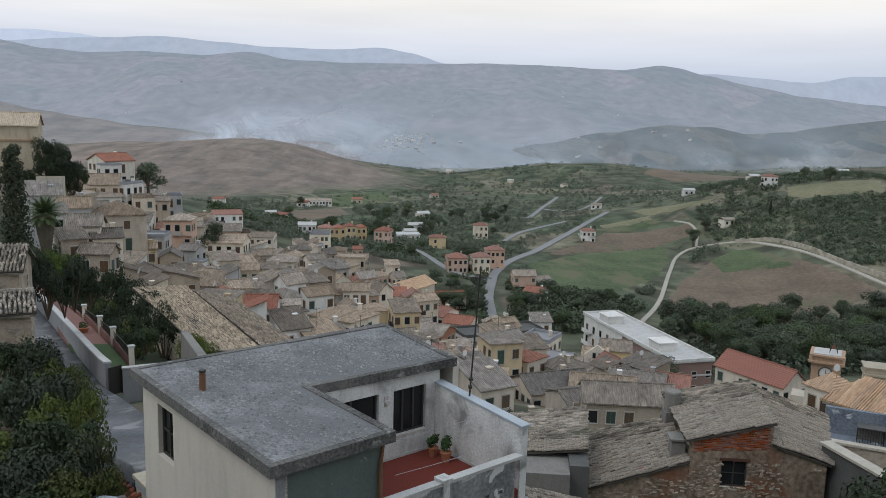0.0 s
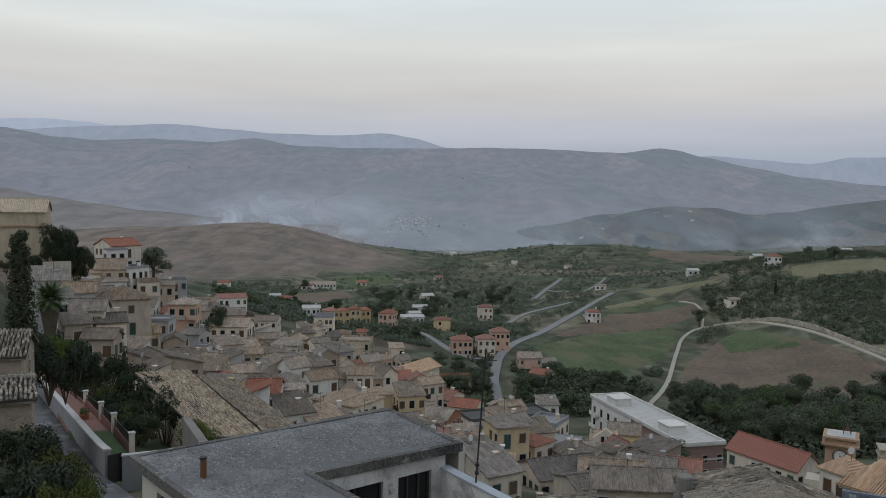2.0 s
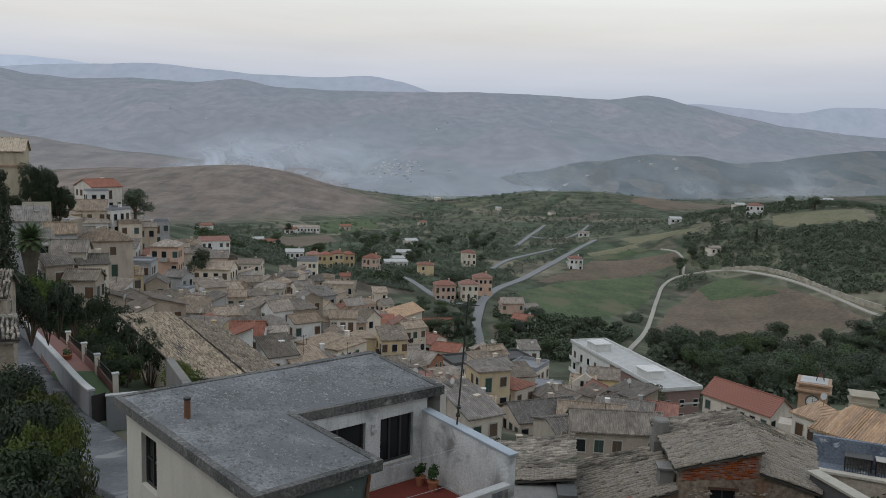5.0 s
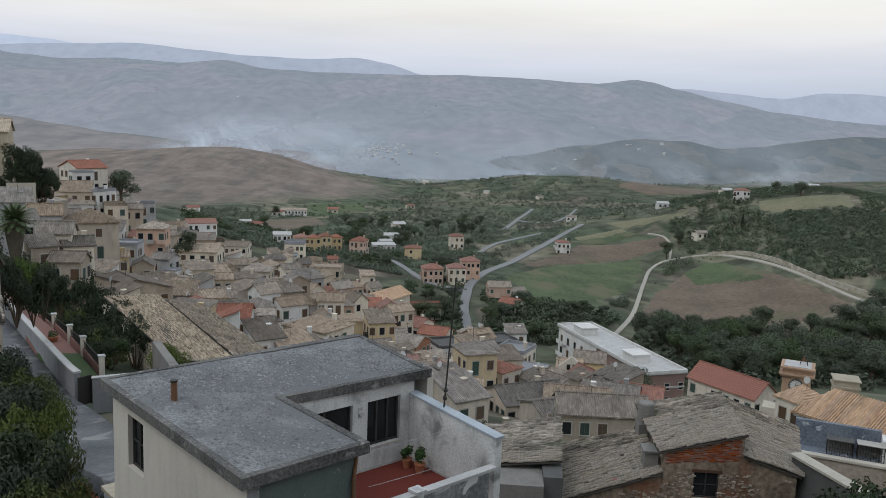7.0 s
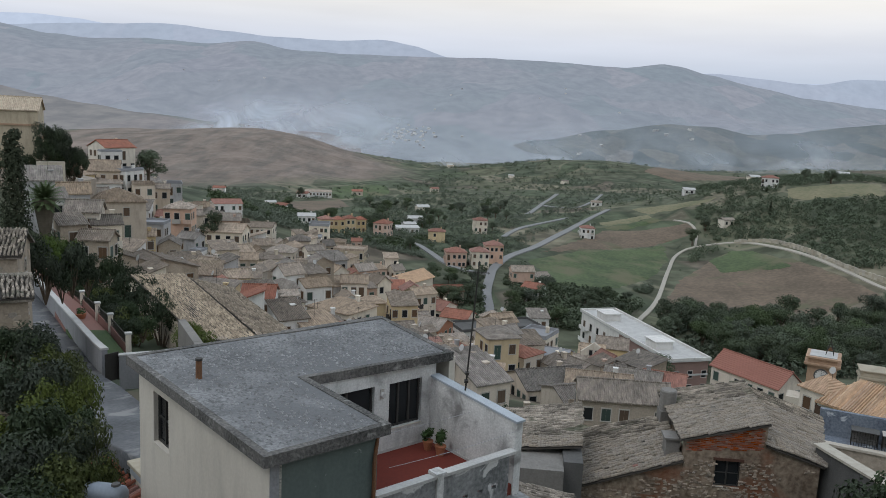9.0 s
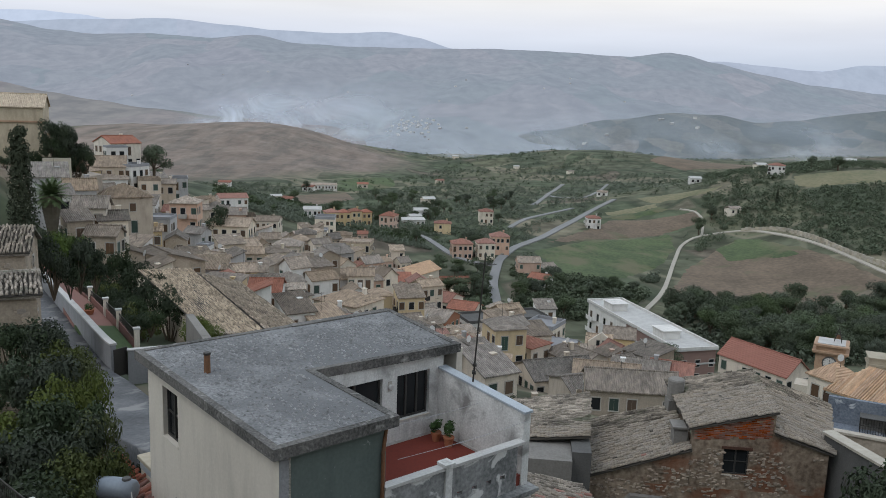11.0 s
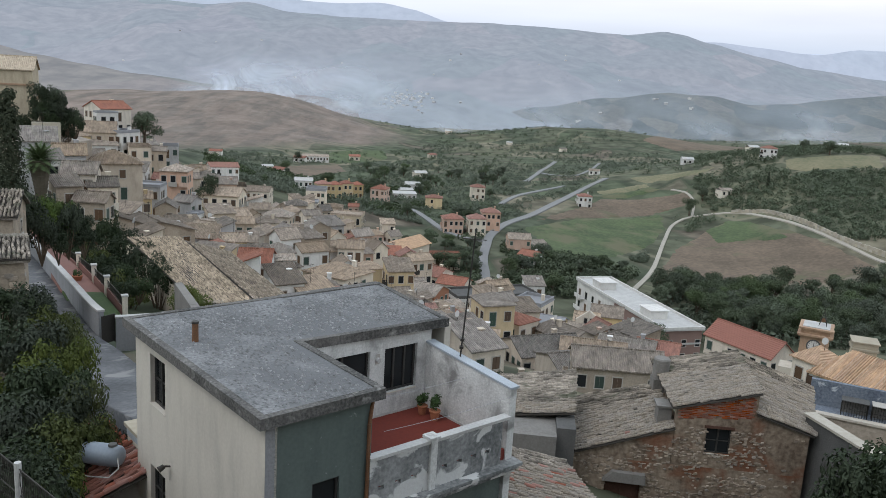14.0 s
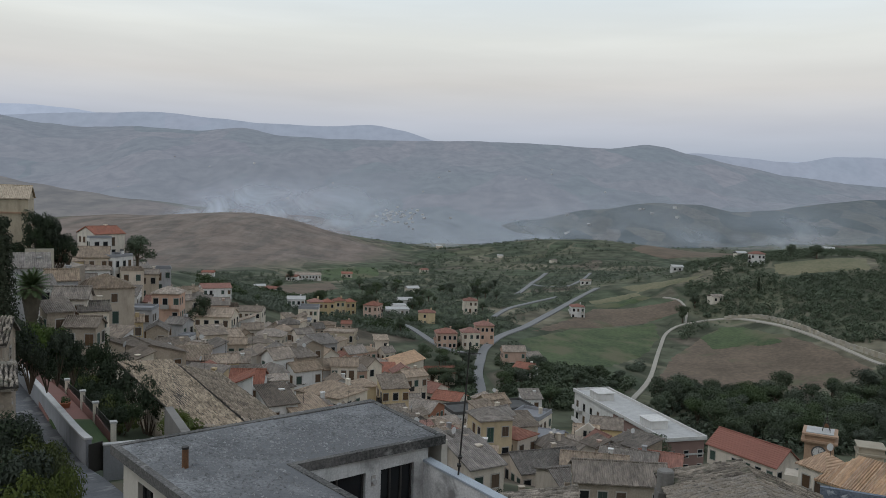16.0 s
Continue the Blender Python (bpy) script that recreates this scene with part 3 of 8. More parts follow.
road("hill_road", [(48.2, 510), (53.3, 530), (69.4, 609), (88.4, 679)], 3.2, "road", label="pale road bending over the rise", category="road")
road("hill_branch_road", [(67.4, 590), (73.9, 561), (84.4, 544), (100, 590), (124.9, 676)], 2.4, "road", label="narrow pale road forking off over the rise", category="road")
road("dirt_track", [(62, 252), (65.3, 267), (82.9, 314), (102.5, 373), (115.4, 408), (129, 422), (149.5, 415.5), (160.9, 389), (169.6, 341), (174.5, 315), (185, 290)], 1.7, "dirt_road", label="pale unpaved dirt track round the brown field", category="track")
road("field_track", [(129, 423), (135.5, 445), (135.2, 461), (129, 468.5)], 1.3, "dirt_road", label="narrow dirt track up between the fields", category="track")
drape("far_meadow", [(-93, 646), (-56, 690), (-47, 636), (-78, 574), (-95, 581)], "field_green", label="pale green meadow at the foot of the hill", category="field")
drape("far_brown_field", [(-107, 507), (-78, 574), (-64, 516), (-76, 468), (-84, 440)], "field_brown", label="brown ploughed field beyond the town", category="field")
drape("knoll_field", [(192, 821), (230, 900), (300, 960), (330, 900), (295, 841), (215, 778)], "field_brown", label="broad reddish brown field below the dark hill", category="field")


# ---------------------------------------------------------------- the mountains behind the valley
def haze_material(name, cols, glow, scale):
    """Distant hillsides: a patchwork of fields and scrub, their haze painted in as blue emission."""
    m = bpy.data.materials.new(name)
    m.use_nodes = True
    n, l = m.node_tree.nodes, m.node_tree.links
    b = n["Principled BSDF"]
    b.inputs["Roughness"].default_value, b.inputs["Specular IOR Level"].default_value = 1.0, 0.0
    # the ridge itself glows blue in place of haze before it
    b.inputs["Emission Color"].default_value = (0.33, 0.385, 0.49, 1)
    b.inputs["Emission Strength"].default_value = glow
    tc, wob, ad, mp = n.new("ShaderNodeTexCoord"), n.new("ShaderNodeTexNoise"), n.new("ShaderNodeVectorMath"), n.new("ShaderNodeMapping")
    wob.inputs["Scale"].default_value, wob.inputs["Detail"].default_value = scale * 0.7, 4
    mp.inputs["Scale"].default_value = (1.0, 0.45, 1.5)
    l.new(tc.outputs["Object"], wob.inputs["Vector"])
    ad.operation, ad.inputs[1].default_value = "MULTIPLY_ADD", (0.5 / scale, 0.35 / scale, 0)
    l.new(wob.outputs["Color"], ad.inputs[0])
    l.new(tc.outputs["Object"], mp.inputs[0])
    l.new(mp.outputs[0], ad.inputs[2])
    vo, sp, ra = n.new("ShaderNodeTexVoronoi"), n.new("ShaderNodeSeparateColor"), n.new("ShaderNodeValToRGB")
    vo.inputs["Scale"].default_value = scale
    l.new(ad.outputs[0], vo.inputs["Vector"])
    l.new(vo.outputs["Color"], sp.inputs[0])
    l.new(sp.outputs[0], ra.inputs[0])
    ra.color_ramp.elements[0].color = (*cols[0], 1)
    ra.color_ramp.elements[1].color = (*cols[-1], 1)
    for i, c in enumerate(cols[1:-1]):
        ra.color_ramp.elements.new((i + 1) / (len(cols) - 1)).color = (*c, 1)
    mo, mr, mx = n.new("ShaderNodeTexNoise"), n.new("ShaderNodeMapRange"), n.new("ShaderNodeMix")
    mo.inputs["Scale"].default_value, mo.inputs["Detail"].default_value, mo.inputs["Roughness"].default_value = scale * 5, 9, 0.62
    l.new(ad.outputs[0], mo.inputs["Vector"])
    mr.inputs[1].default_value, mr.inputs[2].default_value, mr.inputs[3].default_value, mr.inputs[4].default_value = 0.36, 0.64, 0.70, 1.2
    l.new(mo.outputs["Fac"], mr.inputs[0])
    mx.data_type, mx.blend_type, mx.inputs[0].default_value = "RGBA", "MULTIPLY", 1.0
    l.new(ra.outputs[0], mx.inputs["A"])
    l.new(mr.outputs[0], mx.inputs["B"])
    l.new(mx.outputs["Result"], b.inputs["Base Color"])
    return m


# haze by glow: the farther the ridge, the more it emits, so it pales
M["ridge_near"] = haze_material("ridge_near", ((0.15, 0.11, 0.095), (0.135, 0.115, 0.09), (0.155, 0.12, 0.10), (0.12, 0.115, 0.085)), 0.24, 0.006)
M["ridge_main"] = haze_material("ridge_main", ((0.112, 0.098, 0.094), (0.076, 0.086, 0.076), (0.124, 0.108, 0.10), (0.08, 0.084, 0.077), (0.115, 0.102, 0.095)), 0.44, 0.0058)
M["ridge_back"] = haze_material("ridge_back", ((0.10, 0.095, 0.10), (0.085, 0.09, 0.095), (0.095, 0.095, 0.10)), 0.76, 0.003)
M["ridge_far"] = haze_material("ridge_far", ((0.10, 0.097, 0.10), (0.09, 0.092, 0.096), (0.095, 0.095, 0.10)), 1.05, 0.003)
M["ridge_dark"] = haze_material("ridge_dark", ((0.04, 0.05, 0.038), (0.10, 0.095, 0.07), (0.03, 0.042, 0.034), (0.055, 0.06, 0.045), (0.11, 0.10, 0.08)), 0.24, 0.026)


def smooth_line(pts, x):
    """The height at x of a smooth line through the summits and saddles pts."""
    if x <= pts[0][0]:
        return pts[0][1]
    for (a, za), (b, zb) in zip(pts, pts[1:]):
        if x <= b:
            k = (x - a) / (b - a)
            return za + (zb - za) * (0.35 * k + 0.65 * k * k * (3 - 2 * k))
    return pts[-1][1]


def ridge(name, y0, y1, x0, x1, crest, mat, rough, seed, label, nx=150, ny=26, foot=None, rise=1.35):
    """A mountain chain between y0 and y1 whose crest, a line of (x, height), lies two thirds of the way back."""
    def fz(x, y):
        k = (y - y0) / (y1 - y0)
        f = k / 0.7 if k < 0.7 else 1 - (k - 0.7) * 1.2
        f = max(0, f) ** rise * min(1, max(0, (x - x0) / 260), max(0, (x1 - x) / 260)) ** 0.6
        low = (ground(x, y0) if foot is None else foot) - 8
        top = smooth_line(crest, x * (y0 + 0.7 * (y1 - y0)) / y)
        spur = noise.fractal((x * 0.0022, y * 0.0009, seed), 0.8, 2.1, 6)
        fold = abs(noise.noise((x * 0.0042, y * 0.0011, seed + 4)))
        body = min(1, k * 3) * max(0, 1 - max(0, f - 0.55) * 2.2)
        return low + (top - low) * f + rough * body * (spur - 0.9 * fold) + 3 * noise.fractal((x * 0.008, y * 0.004, seed), 0.9, 2.0, 3)

    ob = sheet(name, [x0 + (x1 - x0) * i / nx for i in range(nx + 1)], [y0 + (y1 - y0) * i / ny for i in range(ny + 1)], mat, fz)
    return tagged(ob, label, "mountain", kind="structure")


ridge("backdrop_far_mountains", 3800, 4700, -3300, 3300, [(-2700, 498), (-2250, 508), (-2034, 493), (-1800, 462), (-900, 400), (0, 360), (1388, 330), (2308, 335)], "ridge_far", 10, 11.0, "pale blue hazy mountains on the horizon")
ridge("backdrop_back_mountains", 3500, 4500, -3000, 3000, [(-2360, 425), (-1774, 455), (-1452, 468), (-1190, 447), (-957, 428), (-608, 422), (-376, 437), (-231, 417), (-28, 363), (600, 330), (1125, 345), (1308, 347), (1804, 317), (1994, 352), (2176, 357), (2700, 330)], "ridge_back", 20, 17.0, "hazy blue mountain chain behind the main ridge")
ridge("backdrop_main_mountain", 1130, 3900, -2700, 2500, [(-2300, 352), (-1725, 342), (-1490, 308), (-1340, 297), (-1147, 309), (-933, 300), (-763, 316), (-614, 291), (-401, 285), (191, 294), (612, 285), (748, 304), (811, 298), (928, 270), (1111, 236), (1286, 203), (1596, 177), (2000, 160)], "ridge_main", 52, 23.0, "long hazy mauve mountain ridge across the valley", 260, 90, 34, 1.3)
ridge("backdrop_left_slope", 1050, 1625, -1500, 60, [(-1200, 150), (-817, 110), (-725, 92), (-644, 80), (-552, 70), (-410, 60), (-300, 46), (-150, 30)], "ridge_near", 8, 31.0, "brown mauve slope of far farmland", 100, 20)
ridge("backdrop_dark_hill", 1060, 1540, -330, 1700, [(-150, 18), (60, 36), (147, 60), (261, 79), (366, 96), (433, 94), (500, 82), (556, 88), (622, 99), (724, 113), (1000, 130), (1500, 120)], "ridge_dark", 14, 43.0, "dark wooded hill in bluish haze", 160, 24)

# ---------------------------------------------------------------- windows, houses
PIECES = {}


def leaf_cloud(bm, rng, centre, radius, n, size, squash=0.8):
    for _ in range(n):
        v = Vector((rng.gauss(0, 1), rng.gauss(0, 1), rng.gauss(0, 1))).normalized() * radius * rng.uniform(0.55, 1.05)
        c = Vector(centre) + Vector((v.x, v.y, v.z * squash))
        nrm = (v.normalized() + Vector((rng.uniform(-0.7, 0.7), rng.uniform(-0.7, 0.7), rng.uniform(-0.2, 0.9)))).normalized()
        a = nrm.orthogonal().normalized()
        a.rotate(Matrix.Rotation(rng.uniform(0, 6.3), 3, nrm))
        b = nrm.cross(a)
        s = size * rng.uniform(0.6, 1.3)
        q = [bm.verts.new(c + a * s * i + b * s * 0.7 * j + nrm * k) for i, j, k in ((-1, 0, -0.1 * s), (0, -0.8, 0.12 * s), (1, 0, -0.1 * s), (0, 0.8, 0.12 * s))]
        bm.faces.new(q)


def window_meshes(w, h, glass):
    key = (w, h, glass)
    if key not in PIECES:
        bm = boxes((-w / 2 - 0.12, -0.10, -0.12, w / 2 + 0.12, 0.02, 0), (-w / 2 - 0.1, -0.05, h, w / 2 + 0.1, 0.02, h + 0.14), (-w / 2 - 0.1, -0.05, 0, -w / 2, 0.02, h), (w / 2, -0.05, 0, w / 2 + 0.1, 0.02, h))
        fr = bpy.data.meshes.new("window")
        bm.to_mesh(fr)
        bm.free()
        fr.materials.append(M["frame_grey"])
        if glass == "dark_glass":
            bm = boxes((-w / 2, -0.015, 0, w / 2, 0.01, h))
        else:
            bm = boxes((-w / 2, -0.03, 0, -0.01, 0.01, h), (0.01, -0.03, 0, w / 2, 0.01, h))
        pa = bpy.data.meshes.new("pane")
        bm.to_mesh(pa)
        bm.free()
        pa.materials.append(M[glass])
        PIECES[key] = (fr, pa)
    return PIECES[key]


def far_window_mesh(w, h, glass):
    """Surround and pane in one, for windows too small to pick apart."""
    key = ("far", w, h, glass)
    if key not in PIECES:
        bm = boxes((-w / 2 - 0.12, -0.10, -0.12, w / 2 + 0.12, 0.02, 0), (-w / 2 - 0.1, -0.05, h, w / 2 + 0.1, 0.02, h + 0.14), (-w / 2 - 0.1, -0.05, 0, -w / 2, 0.02, h), (w / 2, -0.05, 0, w / 2 + 0.1, 0.02, h), (-w / 2, -0.02, 0, w / 2, 0.01, h))
        me = bpy.data.meshes.new("window")
        bm.to_mesh(me)
        bm.free()
        me.materials.append(M["frame_grey"])
        me.materials.append(M[glass])
        for p in list(me.polygons)[-6:]:
            p.material_index = 1
        PIECES[key] = me
    return PIECES[key]


def window(parent, m, w=1.0, h=1.4, glass="dark_glass", door=False):
    if (parent.matrix_world.translation - Vector(EYE)).length > 155:
        return place("window", far_window_mesh(w, h, glass), parent, m=m)
    fr, pa = window_meshes(w, h, glass)
    ob = place("door" if door else "window", fr, parent, m=m)
    place("pane" if glass == "dark_glass" else "shutter", pa, ob)
    return ob


def side_pose(side, at, w, d, z):
    """The pose of a thing on one side of a house; its -y looks out."""
    return {0: pose(at, -d / 2, z), 1: pose(w / 2, at, z, rz=90), 2: pose(-at, d / 2, z, rz=180), 3: pose(-w / 2, -at, z, rz=-90)}[side]


def house(x, y, yaw, w, d, eaves, rise=1.2, kind="gable", wall="plaster_beige", roof="tile_old", label="", rows=True, seed=0, deep=None, chimney=False, group="houses of the town", category="house", over=0.3, shutter=None, win=(1.0, 1.4)):
    """One house; eaves is the world height of the eaves, and the walls go down into the sloping ground."""
    rng = random.Random(seed * 7919 + int(x * 13) + int(y * 7))
    c, s = math.cos(radians(yaw)), math.sin(radians(yaw))
    corner = [(x + c * a * w / 2 - s * b * d / 2, y + s * a * w / 2 + c * b * d / 2) for a in (-1, 1) for b in (-1, 1)]
    low = min(ground(*q) for q in corner) - 0.8
    high = max(ground(*q) for q in corner)
    if deep is not None:
        low = min(low, eaves - deep)
    low = min(low, eaves - 2.5)
    e = eaves - low
    if not label:
        tone = {"plaster_beige": "beige plastered", "plaster_cream": "cream plastered", "plaster_white": "white plastered", "plaster_yellow": "yellow plastered", "plaster_pink": "salmon pink plastered", "plaster_grey": "grey rendered", "rubble": "rough stone"}.get(wall, "plastered")
        cover = {"tile_old": "weathered brown tile roof", "tile_grey": "greyed old tile roof", "tile_red": "red tile roof", "tile_orange": "orange tile roof", "concrete": "flat grey concrete roof"}.get(roof, "tile roof")
        label = f"{tone} town house with a {cover}"
    top = empty("house", pose(x, y, low, rz=yaw), label, category, group)
    W, D = w / 2, d / 2
    bm = bmesh.new()
    if kind == "gable":
        prism(bm, [(-W, -D), (W, -D), (W, D), (-W, D)], 0, e)
        for sx in (-1, 1):
            a = [bm.verts.new(p) for p in ((sx * W, -D, e), (sx * W, D, e), (sx * W, 0, e + rise), (sx * (W - 0.3), -D, e), (sx * (W - 0.3), D, e), (sx * (W - 0.3), 0, e + rise))]
            for f in ((0, 1, 2), (5, 4, 3), (0, 2, 5, 3), (1, 4, 5, 2), (0, 3, 4, 1)):
                bm.faces.new([a[i] for i in f])
        bmesh.ops.recalc_face_normals(bm, faces=bm.faces[:])
    elif kind == "shed":
        prism(bm, [(-W, -D), (W, -D), (W, D), (-W, D)], 0, lambda px_, py_: e + rise * (py_ + D) / d)
    else:
        prism(bm, [(-W, -D), (W, -D), (W, D), (-W, D)], 0, e)
    part("wall", bm, wall, top)
    bm = bmesh.new()
    t = 0.16
    o = over
    if kind == "gable":
        k = rise / D
        for sy in (-1, 1):
            pts = [(-W - o, 0), (W + o, 0), (W + o, sy * (D + o)), (-W - o, sy * (D + o))]
            prism(bm, pts if sy > 0 else pts[::-1], lambda px_, py_: e + rise - abs(py_) * k + 0.004, lambda px_, py_: e + rise - abs(py_) * k + t)
        n = int(w / 0.5)
        for i in range(n):
            a = -W - o + (w + 2 * o) * i / n
            tube(bm, (a, 0, e + rise + t), (a + (w + 2 * o) / n * 1.05, 0, e + rise + t + 0.02), 0.11, 0.13, 6)
    elif kind == "shed":
        prism(bm, [(-W - o, -D - o), (W + o, -D - o), (W + o, D + o), (-W - o, D + o)], lambda px_, py_: e + rise * (py_ + D) / d + 0.004, lambda px_, py_: e + rise * (py_ + D) / d + t)
    elif kind == "hip":
        r = max(0.0, W - D)
        base = [bm.verts.new(p) for p in ((-W - o, -D - o, e + 0.004), (W + o, -D - o, e + 0.004), (W + o, D + o, e + 0.004), (-W - o, D + o, e + 0.004))]
        up = [bm.verts.new(v.co + Vector((0, 0, t))) for v in base]
        a, b = bm.verts.new((-r, 0, e + rise + t)), bm.verts.new((r + 0.01, 0, e + rise + t))
        bm.faces.new(base[::-1])
        for i in range(4):
            bm.faces.new((base[i], base[(i + 1) % 4], up[(i + 1) % 4], up[i]))
        bm.faces.new((up[0], up[1], b, a))
        bm.faces.new((up[1], up[2], b))
        bm.faces.new((up[2], up[3], a, b))
        bm.faces.new((up[3], up[0], a))
    else:
        box(bm, -W - o * 0.4, -D - o * 0.4, e + 0.004, W + o * 0.4, D + o * 0.4, e + 0.15)
        for q in ((-W, -D, W, -D + 0.2), (-W, D - 0.2, W, D), (-W, -D + 0.2, -W + 0.2, D - 0.2), (W - 0.2, -D + 0.2, W, D - 0.2)):
            box(bm, q[0], q[1], e + 0.15, q[2], q[3], e + 0.15 + rise)
    part("roof", bm, roof, top)
    if rows:
        g = high - low
        for side in range(4):
            ang = yaw + (-90, 0, 90, 180)[side]
            nx_, ny_ = math.cos(radians(ang)), math.sin(radians(ang))
            if nx_ * -x + ny_ * -y < 0.12 * math.hypot(x, y):
                continue
            length = w if side in (0, 2) else d
            n = max(1, round(length / 2.1))
            z = e - 2.35
            ww, hh = win
            while z > max(g - 1.5, -0.5) and z > 0.3:
                for i in range(n):
                    if rng.random() < 0.16:
                        continue
                    at = (i + 0.5) / n * length - length / 2 + rng.uniform(-0.3, 0.3)
                    glass = shutter or rng.choice(("dark_glass", "dark_glass", "shutter_brown", "shutter_brown", "shutter_green"))
                    tall = rng.random() < 0.3
                    window(top, side_pose(side, at, w, d, z - (0.7 if tall else 0)), ww, hh + (0.7 if tall else 0), glass)
                    if tall and rng.random() < 0.6:
                        part("balcony", boxes((-0.85, -0.75, -0.14, 0.85, -0.055, -0.02), (-0.85, -0.75, -0.02, 0.85, -0.71, 0.85), (-0.85, -0.71, -0.02, -0.81, -0.055, 0.85), (0.81, -0.71, -0.02, 0.85, -0.055, 0.85)), rng.choice(("metal_dark", "frame_grey", wall)), top, m=side_pose(side, at, w, d, z - 0.7))
                z -= 3.1
    if chimney:
        bm = boxes((-0.3, -0.3, -0.6, 0.3, 0.3, 1.0), (-0.38, -0.38, 1.0, 0.38, 0.38, 1.12))
        part("chimney", bm, wall, top, m=pose(W * 0.5, D * 0.35, e + (rise * 0.6 if kind in ("gable", "hip") else 0.2)))
    return top


TAKEN = []


def claim(x, y, r):
    TAKEN.append((x, y, r))


# ---------------------------------------------------------------- the flat-roofed house below the eye


def wall_with_holes(length, z0, z1, thick, holes):
    """A wall along x from 0 to length, its outer face at y = 0, pierced by holes (x0, z0, x1, z1)."""
    xs = sorted({0, length, *(h[0] for h in holes), *(h[2] for h in holes)})
    zs = sorted({z0, z1, *(h[1] for h in holes), *(h[3] for h in holes)})
    bm = bmesh.new()
    for a, b in zip(xs, xs[1:]):
        for c, d in zip(zs, zs[1:]):
            mx, mz = (a + b) / 2, (c + d) / 2
            if not any(h[0] < mx < h[2] and h[1] < mz < h[3] for h in holes):
                box(bm, a, 0, c, b, thick, d)
    bmesh.ops.remove_doubles(bm, verts=bm.verts[:], dist=0.0005)
    twin = {}
    for f in bm.faces:
        twin.setdefault(tuple(sorted(v.index for v in f.verts)), []).append(f)
    bm.verts.index_update()
    twin = {}
    for f in bm.faces:
        twin.setdefault(tuple(sorted(v.index for v in f.verts)), []).append(f)
    bmesh.ops.delete(bm, geom=[f for fs in twin.values() if len(fs) > 1 for f in fs], context="FACES_ONLY")
    return bm


def casement(parent, m, w, h, bars=1, rails=0, deep=0.18):
    """A real window set back in its hole: frame, two leaves' bars and a dark pane."""
    t = 0.06
    frame_ = wall_with_holes(w, 0, h, 0.05, [(t, t, w - t, h - t)])
    frame_.transform(Matrix.Translation((0, deep - 0.05, 0)))
    ob = part("window", frame_, "frame_dark", parent, "dark framed window", m)
    for i in range(bars):
        c = w * (i + 1) / (bars + 1)
        part("glazing_bar", boxes((c - 0.035, deep - 0.055, t, c + 0.035, deep, h - t)), "frame_dark", ob)
    for i in range(rails):
        c = h * (i + 1) / (rails + 1)
        part("glazing_bar", boxes((t, deep - 0.045, c - 0.02, w - t, deep - 0.002, c + 0.02)), "frame_dark", ob)
    part("pane", boxes((0.01, deep, 0.01, w - 0.01, deep + 0.02, h - 0.01)), "dark_glass", ob)
    part("window_sill", boxes((-0.02, -0.025, -0.04, w + 0.02, deep - 0.05, -0.002)), "house_cream", ob)
    return ob


